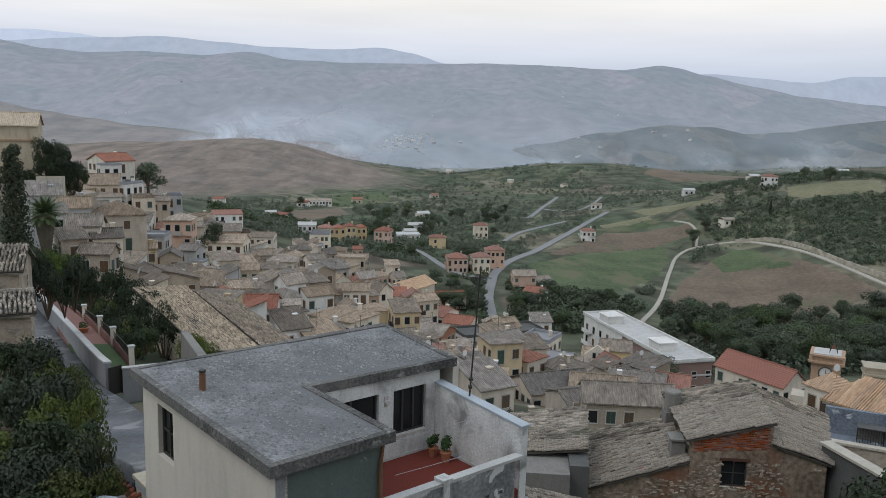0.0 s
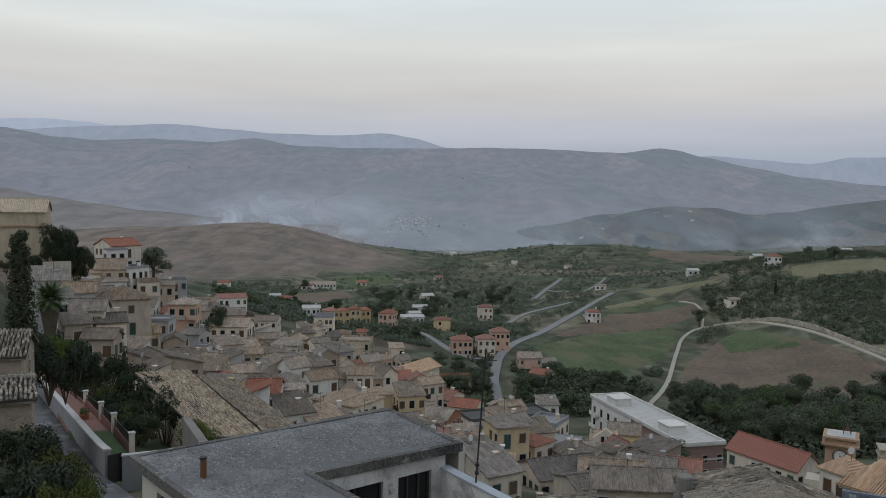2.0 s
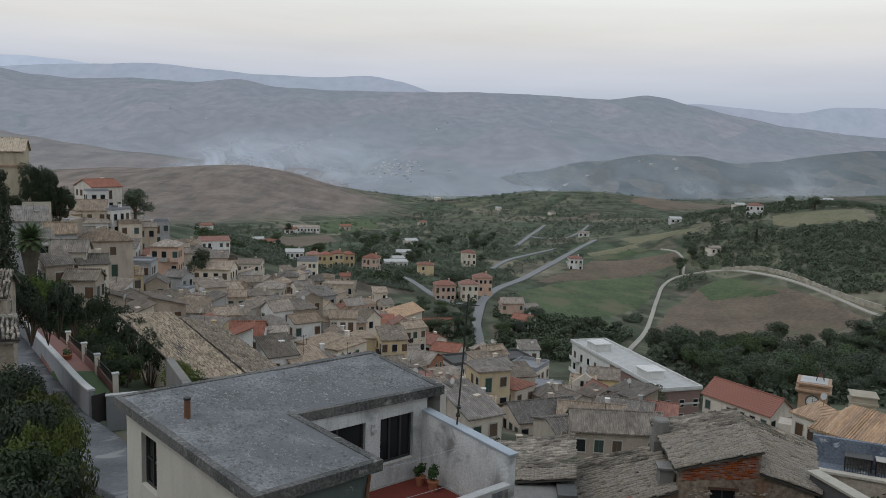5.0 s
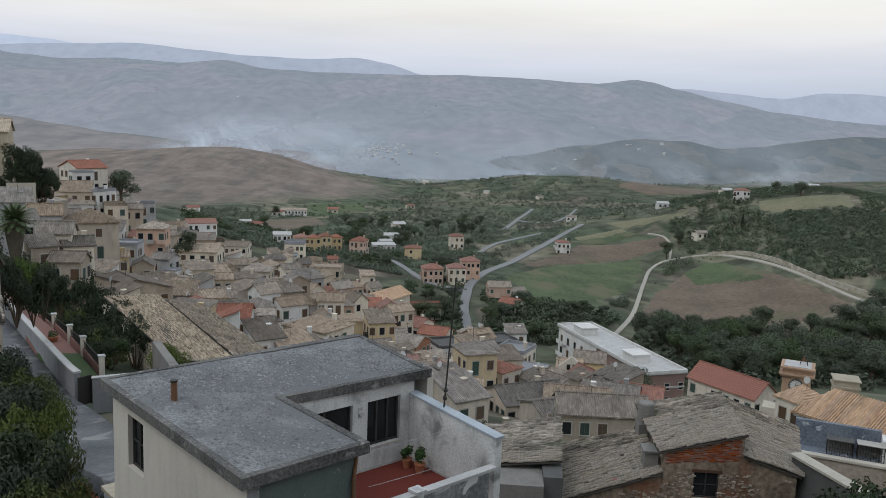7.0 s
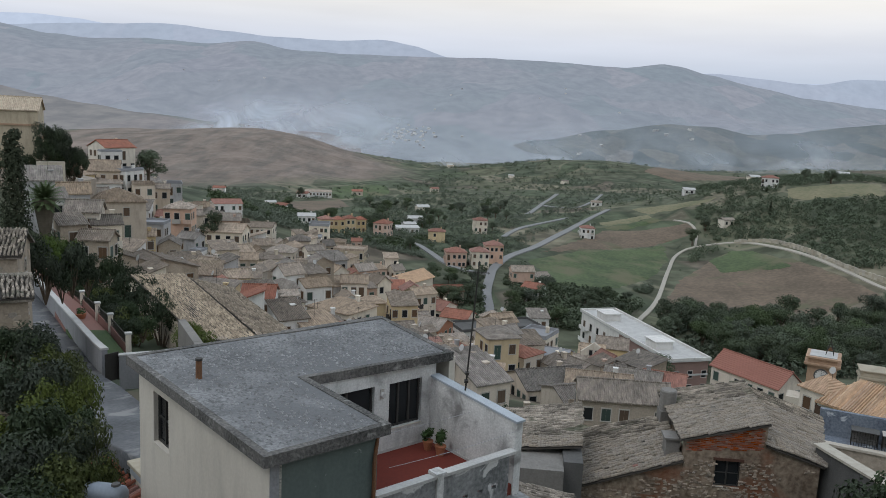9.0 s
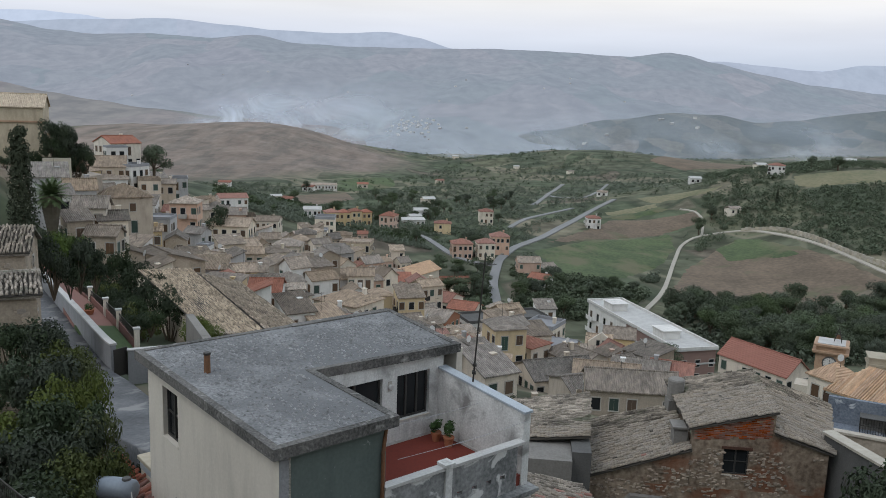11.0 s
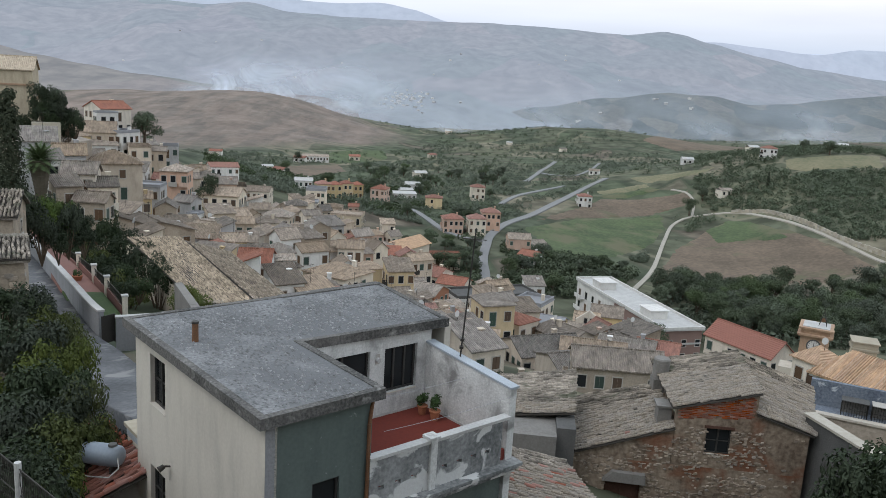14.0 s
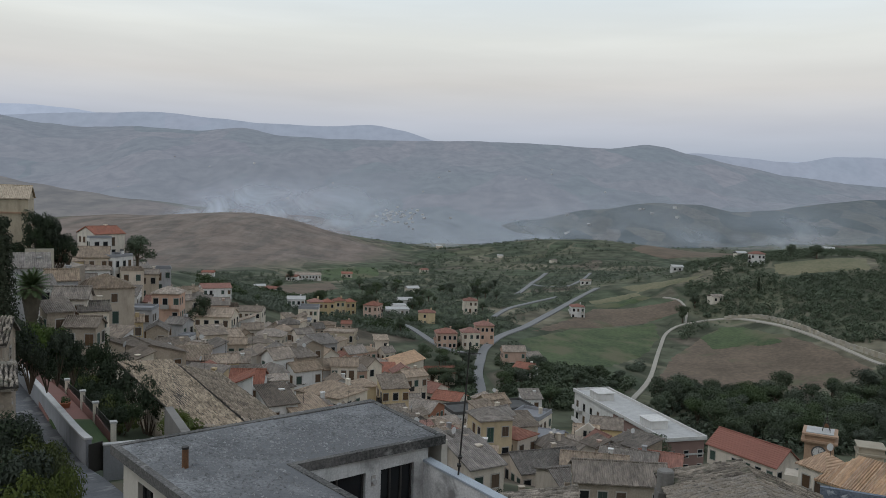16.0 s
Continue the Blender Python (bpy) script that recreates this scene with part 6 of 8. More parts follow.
def rubble_skin(parent, length, z0, z1, n, seed, skip):
    """The many small stones of a wall, too small to pick apart."""
    rng = random.Random(seed)
    bm = bmesh.new()
    for _ in range(n):
        x, z = rng.uniform(0.1, length - 0.1), rng.uniform(z0, z1)
        if any(a < x < c and b < z < d for a, b, c, d in skip) or noise.noise((x * 0.6, z * 0.8, 3.3)) < -0.2:
            continue
        w, h = rng.uniform(0.05, 0.13), rng.uniform(0.03, 0.06)
        a = [bm.verts.new((x + w * i, 0.01, z + h * j)) for i, j in ((-1, -0.7), (1, -1), (0.9, 1), (-0.8, 0.8))]
        b = [bm.verts.new((v.co.x * 0.85 + x * 0.15, -rng.uniform(0.015, 0.05), v.co.z * 0.85 + z * 0.15)) for v in a]
        bm.faces.new(b)
        for i in range(4):
            bm.faces.new((a[i], a[(i + 1) % 4], b[(i + 1) % 4], b[i]))
    part("rubble", bm, "stone_mix", parent)["kind"] = "stuff"


def bricks(parent, x0, x1, z0, z1, m, seed):
    rng = random.Random(seed)
    key = ("brick",)
    if key not in PIECES:
        me = bpy.data.meshes.new("brick")
        bm = boxes((-0.118, -0.02, -0.029, 0.118, 0.03, 0.029))
        bm.to_mesh(me)
        bm.free()
        me.materials.append(M["brick_red"])
        PIECES[key] = me
    z, row = z0(x0), 0
    while z < max(z1(x0), z1(x1)):
        x = x0 + (0.06 if row % 2 else 0.18)
        while x < x1 - 0.1:
            if z0(x) + 0.03 < z < z1(x) - 0.03 and rng.random() > 0.05:
                place("brick", PIECES[key], parent, m=m @ pose(x, rng.uniform(-0.012, 0.012), z, ry=rng.uniform(-2, 2)))
            x += 0.25
        z += 0.085
        row += 1


def brick_house():
    z0 = 70.0
    top = empty("brick_house", pose(11.5, 36.2, z0, rz=-5), "crumbling brick and rubble house with sagging grey tile roofs", "house")
    claim(14, 40, 8)
    w1, w2 = (6.43, 13.25, 7.6, 14.52), (1.98, 9.6, 3.68, 11.4)
    front = wall_with_holes(11.15, 4, 12.5, 0.45, [(w2[0], w2[1], w2[2], w2[3])])
    wall = part("wall", front, "stain_wall", top, "stained rubble wall with remains of plaster", pose(-4.97, 0, 0))
    # the upper part of the front follows the roof slopes
    part("wall_upper", prism_front([(-4.97, 12.5), (-3.5, 12.5), (-0.02, 12.5), (-0.02, 14.25), (-4.97, 12.52)], 0.45), "stain_wall", top)
    part("wall_upper", wall_with_holes(6.17, 12.504, 14.6, 0.45, [(w1[0] - 4.97, w1[1], w1[2] - 4.97, w1[3])]), "stain_wall", top, m=pose(0, 0, 0))
    part("wall_upper", prism_front([(0, 14.6), (6.17, 14.6), (3.66, 15.35), (3.66, 16.4), (0, 15.4)], 0.45), "stain_wall", top)
    casement(top, pose(w1[0] - 4.97, 0, w1[1]), w1[2] - w1[0], w1[3] - w1[1], 1, 1, 0.16)
    part("lintel", boxes((1.35, -0.05, 14.53, 2.75, 0.1, 14.66)), "wood_dark", top)
    door = part("door", boxes((w2[0] - 4.97, 0.2, w2[1], w2[2] - 4.97, 0.26, w2[3]), (w2[0] - 4.97, 0.12, w2[1], w2[0] - 4.87, 0.2, w2[3]), (w2[2] - 5.07, 0.12, w2[1], w2[2] - 4.97, 0.2, w2[3]), (-2.2, 0.14, w2[1], -2.08, 0.2, w2[3])), "wood_dark", top, "dark reddish wooden door")
    part("canopy", prism_front([(-3.15, 11.45), (-1.1, 11.4), (-1.15, 11.9), (-2.7, 11.95)], 0.3).copy(), "render_mid", top, m=pose(0, -0.32, 0))
    part("side_wall", boxes((-4.97, 0.452, 4, -4.6, 5.4, 12.5), (5.75, 0.452, 4, 6.15, 7.0, 14.45)), "stain_wall", top)
    part("back_wall", boxes((-4.55, 5.0, 4, 5.7, 5.3, 13.0), (0.0, 0.46, 12.6, 0.3, 4.95, 14.4)), "stain_wall", top)
    bricks(wall, 5.1, 8.6, lambda x: 14.85 + (x - 5.1) * 0.085, lambda x: 15.38 + (x - 4.97) * 0.27, pose(0, 0, 0), 4)
    stones(wall, 11.0, 8.6, 12.3, pose(0, 0, 0), 190, 5, (0.07, 0.15), skip=[w2])
    stones(wall, 11.0, 12.6, 14.4, pose(0, 0, 0), 90, 6, (0.07, 0.15), skip=[w1, (0, 12.0, 4.9, 15)])
    rubble_skin(wall, 11.0, 8.4, 14.5, 1900, 8, [w1, w2, (0, 12.6, 3.0, 15), (0, 13.4, 4.9, 15)])
    tiled_slope(top, (-0.2, 7.0, 15.25), (-0.25, -0.15, 15.40), (3.75, -0.15, 16.50), (4.5, 7.7, 15.95), seed=3, limit=280)
    tiled_slope(top, (6.35, -0.15, 14.62), (8.6, 6.9, 14.5), (4.55, 7.7, 15.75), (3.68, -0.15, 15.45), seed=4, limit=280)
    tiled_slope(top, (-5.25, 5.6, 12.95), (-5.2, -0.15, 12.50), (0.0, -0.15, 14.38), (-0.05, 5.3, 14.48), seed=5, limit=280, other="tile_fresh", share=0.012)
    # stub of a plastered chimney and the water cistern behind
    part("chimney", boxes((-0.75, 0.6, 13.9, -0.1, 1.4, 15.1), (-0.85, 0.5, 15.1, 0.0, 1.5, 15.2)), "render_mid", top)
    return top


def prism_front(pts, thick):
    """A solid from an outline in x and z, its face at y = 0."""
    bm = bmesh.new()
    a = [bm.verts.new((x, 0, z)) for x, z in pts]
    b = [bm.verts.new((x, thick, z)) for x, z in pts]
    bm.faces.new(a)
    bm.faces.new(b[::-1])
    k = len(pts)
    for i in range(k):
        bm.faces.new((a[i], b[i], b[(i + 1) % k], a[(i + 1) % k]))
    bmesh.ops.recalc_face_normals(bm, faces=bm.faces[:])
    return bm


brick_house()


def cistern(x, y, z, r, h, mat, label):
    top = empty("water_cistern", pose(x, y, z), label, "water tank")
    bm = tube(bmesh.new(), (0, 0, 0), (0, 0, h), r, r, 18)
    for k in range(3):
        tube(bm, (0, 0, h * (0.2 + 0.3 * k)), (0, 0, h * (0.2 + 0.3 * k) + 0.05), r * 1.03, r * 1.03, 18)
    part("tank", bm, mat, top)
    part("lid", tube(bmesh.new(), (0, 0, h), (0, 0, h + 0.08), r * 1.04, r * 0.9, 18), mat, top)
    part("stand", boxes((-r, -r, -1.4, r, r, -0.002)), "render_mid", top)


cistern(11.9, 41.0, 85.1, 0.42, 1.0, "render_mid", "round grey asbestos water cistern between the roofs")


def low_roof_house():
    top = empty("low_house", pose(5.3, 31.6, 70, rz=-5), "low grey house with patched grey and red tile roof", "house")
    claim(6, 33, 5)
    part("wall", boxes((-2.2, -3.2, 4, 0.3, 1.0, 13.8)), "render_mid", top)
    tiled_slope(top, (2.3, -3.6, 13.7), (0.4, 1.2, 14.0), (-2.6, 1.0, 14.5), (-2.4, -3.6, 14.4), seed=11, limit=200, other="tile_fresh", share=0.12)
    top2 = empty("grey_house", pose(4.5, 36.6, 70, rz=-5), "plain grey rendered house behind the terrace wall", "house")
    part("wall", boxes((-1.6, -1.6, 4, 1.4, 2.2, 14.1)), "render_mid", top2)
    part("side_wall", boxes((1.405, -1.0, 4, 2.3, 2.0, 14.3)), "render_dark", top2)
    tiled_slope(top2, (-1.4, 5.8, 14.0), (-2.0, 0.2, 14.1), (2.3, 0.2, 14.6), (2.6, 5.8, 14.7), seed=12, limit=70)


low_roof_house()


def blue_terrace():
    """The slate-blue roof terrace with its wire cages, beside the brick house."""
    top = empty("terrace_house", pose(24.6, 45.8, 70, rz=-24), "house with a flaking blue roof terrace and wire cages", "house")
    claim(25, 47, 5)
    part("wall", boxes((-2.2, -0.4, 4, 3.2, 4.0, 11.5)), "rubble", top)
    part("ledge", boxes((-2.3, -0.5, 11.504, 3.4, 0.0, 11.65)), "plaster_cream", top)
    part("terrace_floor", boxes((-2.2, 0.005, 11.504, 3.2, 1.3, 11.56)), "slate_blue", top)
    part("back_wall", boxes((-2.1, 1.31, 11.0, 2.6, 1.6, 13.15)), "slate_blue", top, "flaking slate-blue wall")
    part("side_wall", boxes((2.62, 0.3, 11.57, 2.95, 1.6, 12.9)), "plaster_white", top)
    for k, x in enumerate((-0.3, 1.35)):
        cage = empty("wire_cage", top.matrix_world @ pose(x, 0.12, 11.565), "grey wire cage with a sheet lid", "cage", "cages on the terrace")
        bm = bmesh.new()
        for i in range(11):
            tube(bm, (0.14 * i, 0, 0), (0.14 * i, 0, 0.95), 0.012, n=4)
        for i in range(7):
            tube(bm, (0, 0.13 * i, 0), (0, 0.13 * i, 0.95), 0.012, n=4)
            tube(bm, (1.4, 0.13 * i, 0), (1.4, 0.13 * i, 0.95), 0.012, n=4)
        for z in (0.02, 0.5, 0.95):
            tube(bm, (0, 0, z), (1.4, 0, z), 0.016, n=4)
        part("bars", bm, "metal_dark", cage)
        part("lid", boxes((-0.05, -0.04, 0.96, 1.45, 0.85, 1.0)), "frame_grey" if k else "render_dark", cage)
        part("back_panel", boxes((0, 0.8, 0, 1.4, 0.84, 0.95)), "render_mid", cage)


blue_terrace()
low = empty("passage_wall", pose(17.9, 36.4, 76, rz=-75), "dark wall beside a passage with broken cream coping", "wall")
part("wall", boxes((-0.3, 0, 0, 7.5, 0.4, 9.2)), "render_dark", low)
part("coping", prism(bmesh.new(), [(-0.4, -0.1), (7.6, -0.1), (7.6, 0.55), (-0.4, 0.55)], 9.204, 9.32), "wall_pale", low)


def church_right():
    """Orange tiled church roofs and the clock tower."""
    top = empty("tiled_church", pose(40.9, 84.2, 55, rz=-54), "church with broad orange barrel-tile roofs", "church")
    claim(47, 82, 9)
    part("wall", boxes((0, 0, 0, 15, 9, 16.0)), "plaster_cream", top)
    bm = bmesh.new()
    prism(bm, [(-0.5, -0.6), (15.5, -0.6), (15.5, 4.5), (1.6, 4.5)], lambda x, y: 16.0 + 0.43 * (y + 0.6), lambda x, y: 16.2 + 0.43 * (y + 0.6))
    prism(bm, [(1.6, 4.5), (15.5, 4.5), (15.5, 9.6), (-0.5, 9.6)], lambda x, y: 16.0 + 0.43 * (9.6 - y), lambda x, y: 16.2 + 0.43 * (9.6 - y))
    prism(bm, [(-0.5, -0.6), (1.6, 4.5), (-0.5, 9.6)], lambda x, y: 16.0 + 1.044 * (x + 0.5), lambda x, y: 16.2 + 1.044 * (x + 0.5))
    roof_ = part("roof", bm, "tile_orange", top, "orange barrel tile roof")
    for i in range(52):
        x = -0.2 + 0.3 * i
        reach = min(1.0, (x + 0.5) / 2.1)
        part("rib_tile", tube(bmesh.new(), (x, -0.62, 16.2), (x, -0.6 + 5.1 * reach, 16.2 + 0.43 * 5.1 * reach), 0.1, 0.1, 6), "tile_orange", roof_)
    part("cornice", boxes((-0.3, -0.35, 15.7, 15.3, -0.01, 15.98)), "coping", top)
    block(44.4, 90.8, -62, 3.6, 4.2, 70.4, 1.6, "hip", "plaster_cream", "tile_orange", "cream chapel with a hipped orange tile roof", seed=77, deep=14)
    block(50.6, 127.3, -59, 13, 5.6, 60.4, 2.2, "gable", "plaster_beige", "tile_red_plain", "long hall with a plain red pitched roof", seed=78, deep=10)
    ct = empty("clock_tower", pose(51.9, 108.0, 49.4, rz=-27), "square sandstone clock tower with white dial and iron bell frame", "tower")
    claim(52, 108, 5)
    s = 1.8
    part("shaft", boxes((-s, -s, 0, s, s, 18.9)), "sandstone", ct)
    part("corner_band", boxes((-s - 0.12, -s - 0.12, 12.4, s + 0.12, s + 0.12, 12.7)), "sandstone", ct)
    part("cornice", boxes((-s - 0.25, -s - 0.25, 18.904, s + 0.25, s + 0.25, 19.1), (-s - 0.45, -s - 0.45, 19.1, s + 0.45, s + 0.45, 19.35), (-s, -s, 19.35, s, s, 20.0), (-s - 0.35, -s - 0.35, 20.0, s + 0.35, s + 0.35, 20.25)), "sandstone", ct)
    part("roof", boxes((-s + 0.1, -s + 0.1, 20.254, s - 0.1, s - 0.1, 20.34)), "coping", ct)
    dial = part("clock_dial", tube(bmesh.new(), (0, -s - 0.002, 17.75), (0, -s - 0.1, 17.75), 0.78, 0.78, 32), "plaster_white", ct, "white clock dial")
    bm = bmesh.new()
    for i in range(32):
        a, b = 2 * math.pi * i / 32, 2 * math.pi * (i + 1) / 32
        tube(bm, (0.84 * math.cos(a), -s - 0.08, 17.75 + 0.84 * math.sin(a)), (0.84 * math.cos(b), -s - 0.08, 17.75 + 0.84 * math.sin(b)), 0.1, n=6)
    part("rim", bm, "render_dark", dial)
    bm = bmesh.new()
    for i in range(12):
        a = math.pi * i / 6
        box(bm, -0.03, -s - 0.115, 0.58, 0.03, -s - 0.102, 0.7, Matrix.Translation((0, 0, 17.75)) @ Matrix.Rotation(a, 4, "Y"))
    part("hour_marks", bm, "metal_dark", dial)
    part("hour_hand", boxes((-0.03, -s - 0.13, 17.7, 0.03, -s - 0.118, 18.2)).copy(), "metal_dark", dial)
    bm = bmesh.new()
    box(bm, -0.025, -s - 0.145, -0.08, 0.025, -s - 0.132, 0.62, Matrix.Translation((0, 0, 17.75)) @ Matrix.Rotation(1.2, 4, "Y"))
    part("minute_hand", bm, "metal_dark", dial)
    bm = bmesh.new()
    for a in ((0.2, -0.4), (1.2, -0.4), (0.2, 0.6), (1.2, 0.6)):
        tube(bm, (*a, 20.3), (0.7, 0.1, 22.3), 0.04, n=5)
    for z in (20.9, 21.4):
        tube(bm, (0.2, -0.4, z), (1.2, 0.6, z), 0.03, n=5)
        tube(bm, (1.2, -0.4, z), (0.2, 0.6, z), 0.03, n=5)
    tube(bm, (0.7, 0.1, 22.2), (0.7, 0.1, 23.2), 0.03, n=5)
    part("bell_frame", bm, "metal_dark", ct)
    part("bell", tube(tube(bmesh.new(), (0.7, 0.1, 20.9), (0.7, 0.1, 21.2), 0.32, 0.22, 12), (0.7, 0.1, 21.2), (0.7, 0.1, 21.4), 0.22, 0.08, 12), "rust", ct)
    part("side_pier", boxes((-s - 2.2, -s - 0.5, 0, -s - 0.01, s - 1, 14.2)), "plaster_cream", ct)
    st = empty("stone_turret", pose(50.6, 93.0, 55, rz=-20), "stone turret with a worn cap beyond the church roof", "turret")
    part("wall", boxes((-1.3, -1.3, 0, 1.3, 1.3, 16.4)), "sandstone_pale", st)
    part("cap", boxes((-1.5, -1.5, 16.404, 1.5, 1.5, 16.65), (-1.35, -1.35, 16.65, 1.35, 1.35, 17.3), (-1.5, -1.5, 17.3, 1.5, 1.5, 17.45)), "tile_pale_stone", st)


church_right()


def apartment_block():
    """The long white flat-roofed block by the stream."""
    top = empty("apartment_block", pose(38.2, 222, 30, rz=-73.5), "long white apartment block with balconies and a pale flat roof", "apartment block")
    claim(47, 195, 20)
    L, D, H = 46.0, 10.0, 16.4
    part("wall", boxes((0, 0, 0, 21.9, D, H)), "plaster_white", top, "grey-white rendered wall")
    part("wall", boxes((21.904, 0.01, 0, L, D - 0.01, H)), "apartment_brick", top, "dull red brick wall")
    for k in range(4):
        part("floor_band", boxes((21.95, -0.12, 3.1 + 3.3 * k, L + 0.12, 0.006, 3.5 + 3.3 * k), (L + 0.004, 0.008, 3.1 + 3.3 * k, L + 0.12, D - 0.02, 3.5 + 3.3 * k)), "coping", top)
    part("roof", boxes((-0.4, -0.4, H + 0.004, L + 0.4, D + 0.4, H + 0.35)), "coping", top)
    part("roof_parapet", boxes((-0.4, -0.4, H + 0.354, L + 0.4, -0.1, H + 0.9), (-0.4, D + 0.1, H + 0.354, L + 0.4, D + 0.4, H + 0.9), (-0.4, -0.09, H + 0.354, -0.1, D + 0.09, H + 0.9), (L + 0.1, -0.09, H + 0.354, L + 0.4, D + 0.09, H + 0.9)), "plaster_white", top)
    for x in (7, 33):
        part("stair_head", boxes((x, 1.0, H + 0.36, x + 5, 5.5, H + 2.2), (x - 0.3, 0.7, H + 2.2, x + 5.3, 5.8, H + 2.4)), "plaster_white", top)
    for k in range(4):
        for i in range(11):
            window(top, pose(2 + 4 * i, 0, 2.6 + 3.3 * k), 1.2, 1.9, "dark_glass" if (i + k) % 3 else "shutter_brown")
        for i in range(5):
            b = part("balcony", boxes((1 + 8 * i, -1.2, 2.3 + 3.3 * k, 5 + 8 * i, -0.004, 2.45 + 3.3 * k), (1 + 8 * i, -1.2, 2.45 + 3.3 * k, 5 + 8 * i, -1.1, 3.4 + 3.3 * k)), "plaster_white", top)
        for i in range(3):
            window(top, pose(L, 1.8 + 3.6 * i, 2.6 + 3.3 * k, rz=90), 1.2, 1.6, "dark_glass")
            window(top, pose(0, 1.8 + 3.6 * i, 2.6 + 3.3 * k, rz=-90), 1.2, 1.6, "dark_glass")


apartment_block()


# ---------------------------------------------------------------- the lane, its wall and the paved terrace


def lane():
    line = glide([p for p in LANE], 1.5)
    bm = bmesh.new()
    prev = None
    for i, p in enumerate(line):
        d = (line[min(i + 1, len(line) - 1)] - line[max(i - 1, 0)])
        s = Vector((-d.y, d.x, 0)).normalized()
        row = [bm.verts.new(p + s * k + Vector((0, 0, z))) for k, z in ((0.75, -1.6), (0.7, 0.0), (0.5, -0.03), (0, -0.02), (-1.2, -0.05), (-2.45, 0.0), (-2.5, -0.6))]
        if prev:
            for a in range(6):
                bm.faces.new((prev[a], row[a], row[a + 1], prev[a + 1]))
        prev = row
    bmesh.ops.recalc_face_normals(bm, faces=bm.faces[:])
    tagged(part("lane", bm, "lane", smooth=True), "steep grey asphalt lane beside a parapet wall", "lane", kind="structure")
    # parapet wall on the valley side of the lane
    wall = empty("parapet_wall", pose(0, 0, 0), "long grey parapet wall with a pale coping beside the lane", "wall", kind="structure")
    for name, mat, off, thick, z0, z1 in (("wall", "wall_grey", -2.5, 0.35, -2.5, 1.72), ("coping", "coping", -2.42, 0.5, 1.724, 1.86)):
        bm = bmesh.new()
        prev = None
        for i, p in enumerate(line):
            if p.y < 52 or p.y > 97:
                continue
            d = (line[min(i + 1, len(line) - 1)] - line[max(i - 1, 0)])
            s = Vector((-d.y, d.x, 0)).normalized()
            row = [bm.verts.new(p + s * k + Vector((0, 0, z))) for k, z in ((off, z0), (off, z1), (off - thick, z1), (off - thick, z0))]
            if prev:
                for a in range(4):
                    bm.faces.new((prev[a], row[a], row[(a + 1) % 4], prev[(a + 1) % 4]))
            else:
                bm.faces.new(row)
            prev = row
        bm.faces.new(prev)
        bmesh.ops.recalc_face_normals(bm, faces=bm.faces[:])
        part(name, bm, mat, wall)


lane()
gate = empty("garden_gate", pose(-22.6, 52.4, 80.75, rz=58), "narrow dark metal garden gate at the wall's end", "gate")
part("gate_frame", boxes((0, 0, 0, 0.08, 0.08, 2.0), (0.95, 0, 0, 1.03, 0.08, 2.0), (0.08, 0.01, 1.9, 0.95, 0.07, 2.0)), "metal_dark", gate)
part("panel", boxes((0.08, 0.03, 0.05, 0.95, 0.05, 1.9)), "metal_dark", gate)
cross = empty("garden_wall", pose(-22.2, 52.9, 79.5, rz=24), "grey rendered garden wall closing the lane's end", "wall")
part("wall", boxes((0.3, 0, 0, 6.5, 0.35, 3.0)), "wall_grey", cross)
part("coping", prism(bmesh.new(), [(0.25, -0.05), (6.55, -0.05), (6.55, 0.4), (0.25, 0.4)], 3.004, lambda x, y: 3.08 + 0.03 * math.sin(x * 3)), "coping", cross)
side = empty("side_house_wall", pose(-15.5, 47.5, 80, rz=-66), "tall beige rendered wall between the lane and the flat-roofed house", "wall")
part("wall", prism(bmesh.new(), [(-5.5, 0), (16, 0), (16, 0.5), (-5.5, 0.5)], 0, lambda x, y: 6.0 + 0.11 * x), "render_mid", side)

# paved terrace beyond the parapet, with its posts and railings
terrace = empty("paved_terrace", pose(0, 0, 0), "red paved terrace with flower beds", "terrace", kind="structure")
part("paving", prism(bmesh.new(), [(-33.8, 70.0), (-30.0, 70.1), (-33.1, 74.6), (-37.2, 80.4), (-41.1, 85.5), (-45.3, 92.3), (-49.4, 99.3), (-53.1, 102.3), (-49.3, 95.3)], 72, lambda x, y: 79.0 - 0.02 * (y - 70)), "pave_red", terrace, "faded red paving")
part("flower_bed", prism(bmesh.new(), [(-33.5, 69.6), (-25.0, 55.7), (-25.9, 63.8), (-30.0, 69.9)], 72, 79.25), "hedge", terrace, "dark green garden bed")
part("bed_kerb", prism(bmesh.new(), [(-31.5, 67.3), (-28.0, 61.5), (-27.4, 61.9), (-30.8, 67.8)], 72, 79.5), "pave_red", terrace)


def post(x, y, z, h=1.25):
    ob = empty("gate_post", pose(x, y, z, rz=30), "cream plastered post with a capped top", "post", "posts of the terrace railing")
    part("shaft", boxes((-0.2, -0.2, -0.8, 0.2, 0.2, h)), "plaster_cream", ob)
    part("cap", prism(bmesh.new(), [(-0.27, -0.27), (0.27, -0.27), (0.27, 0.27), (-0.27, 0.27)], h + 0.003, h + 0.14), "coping", ob)


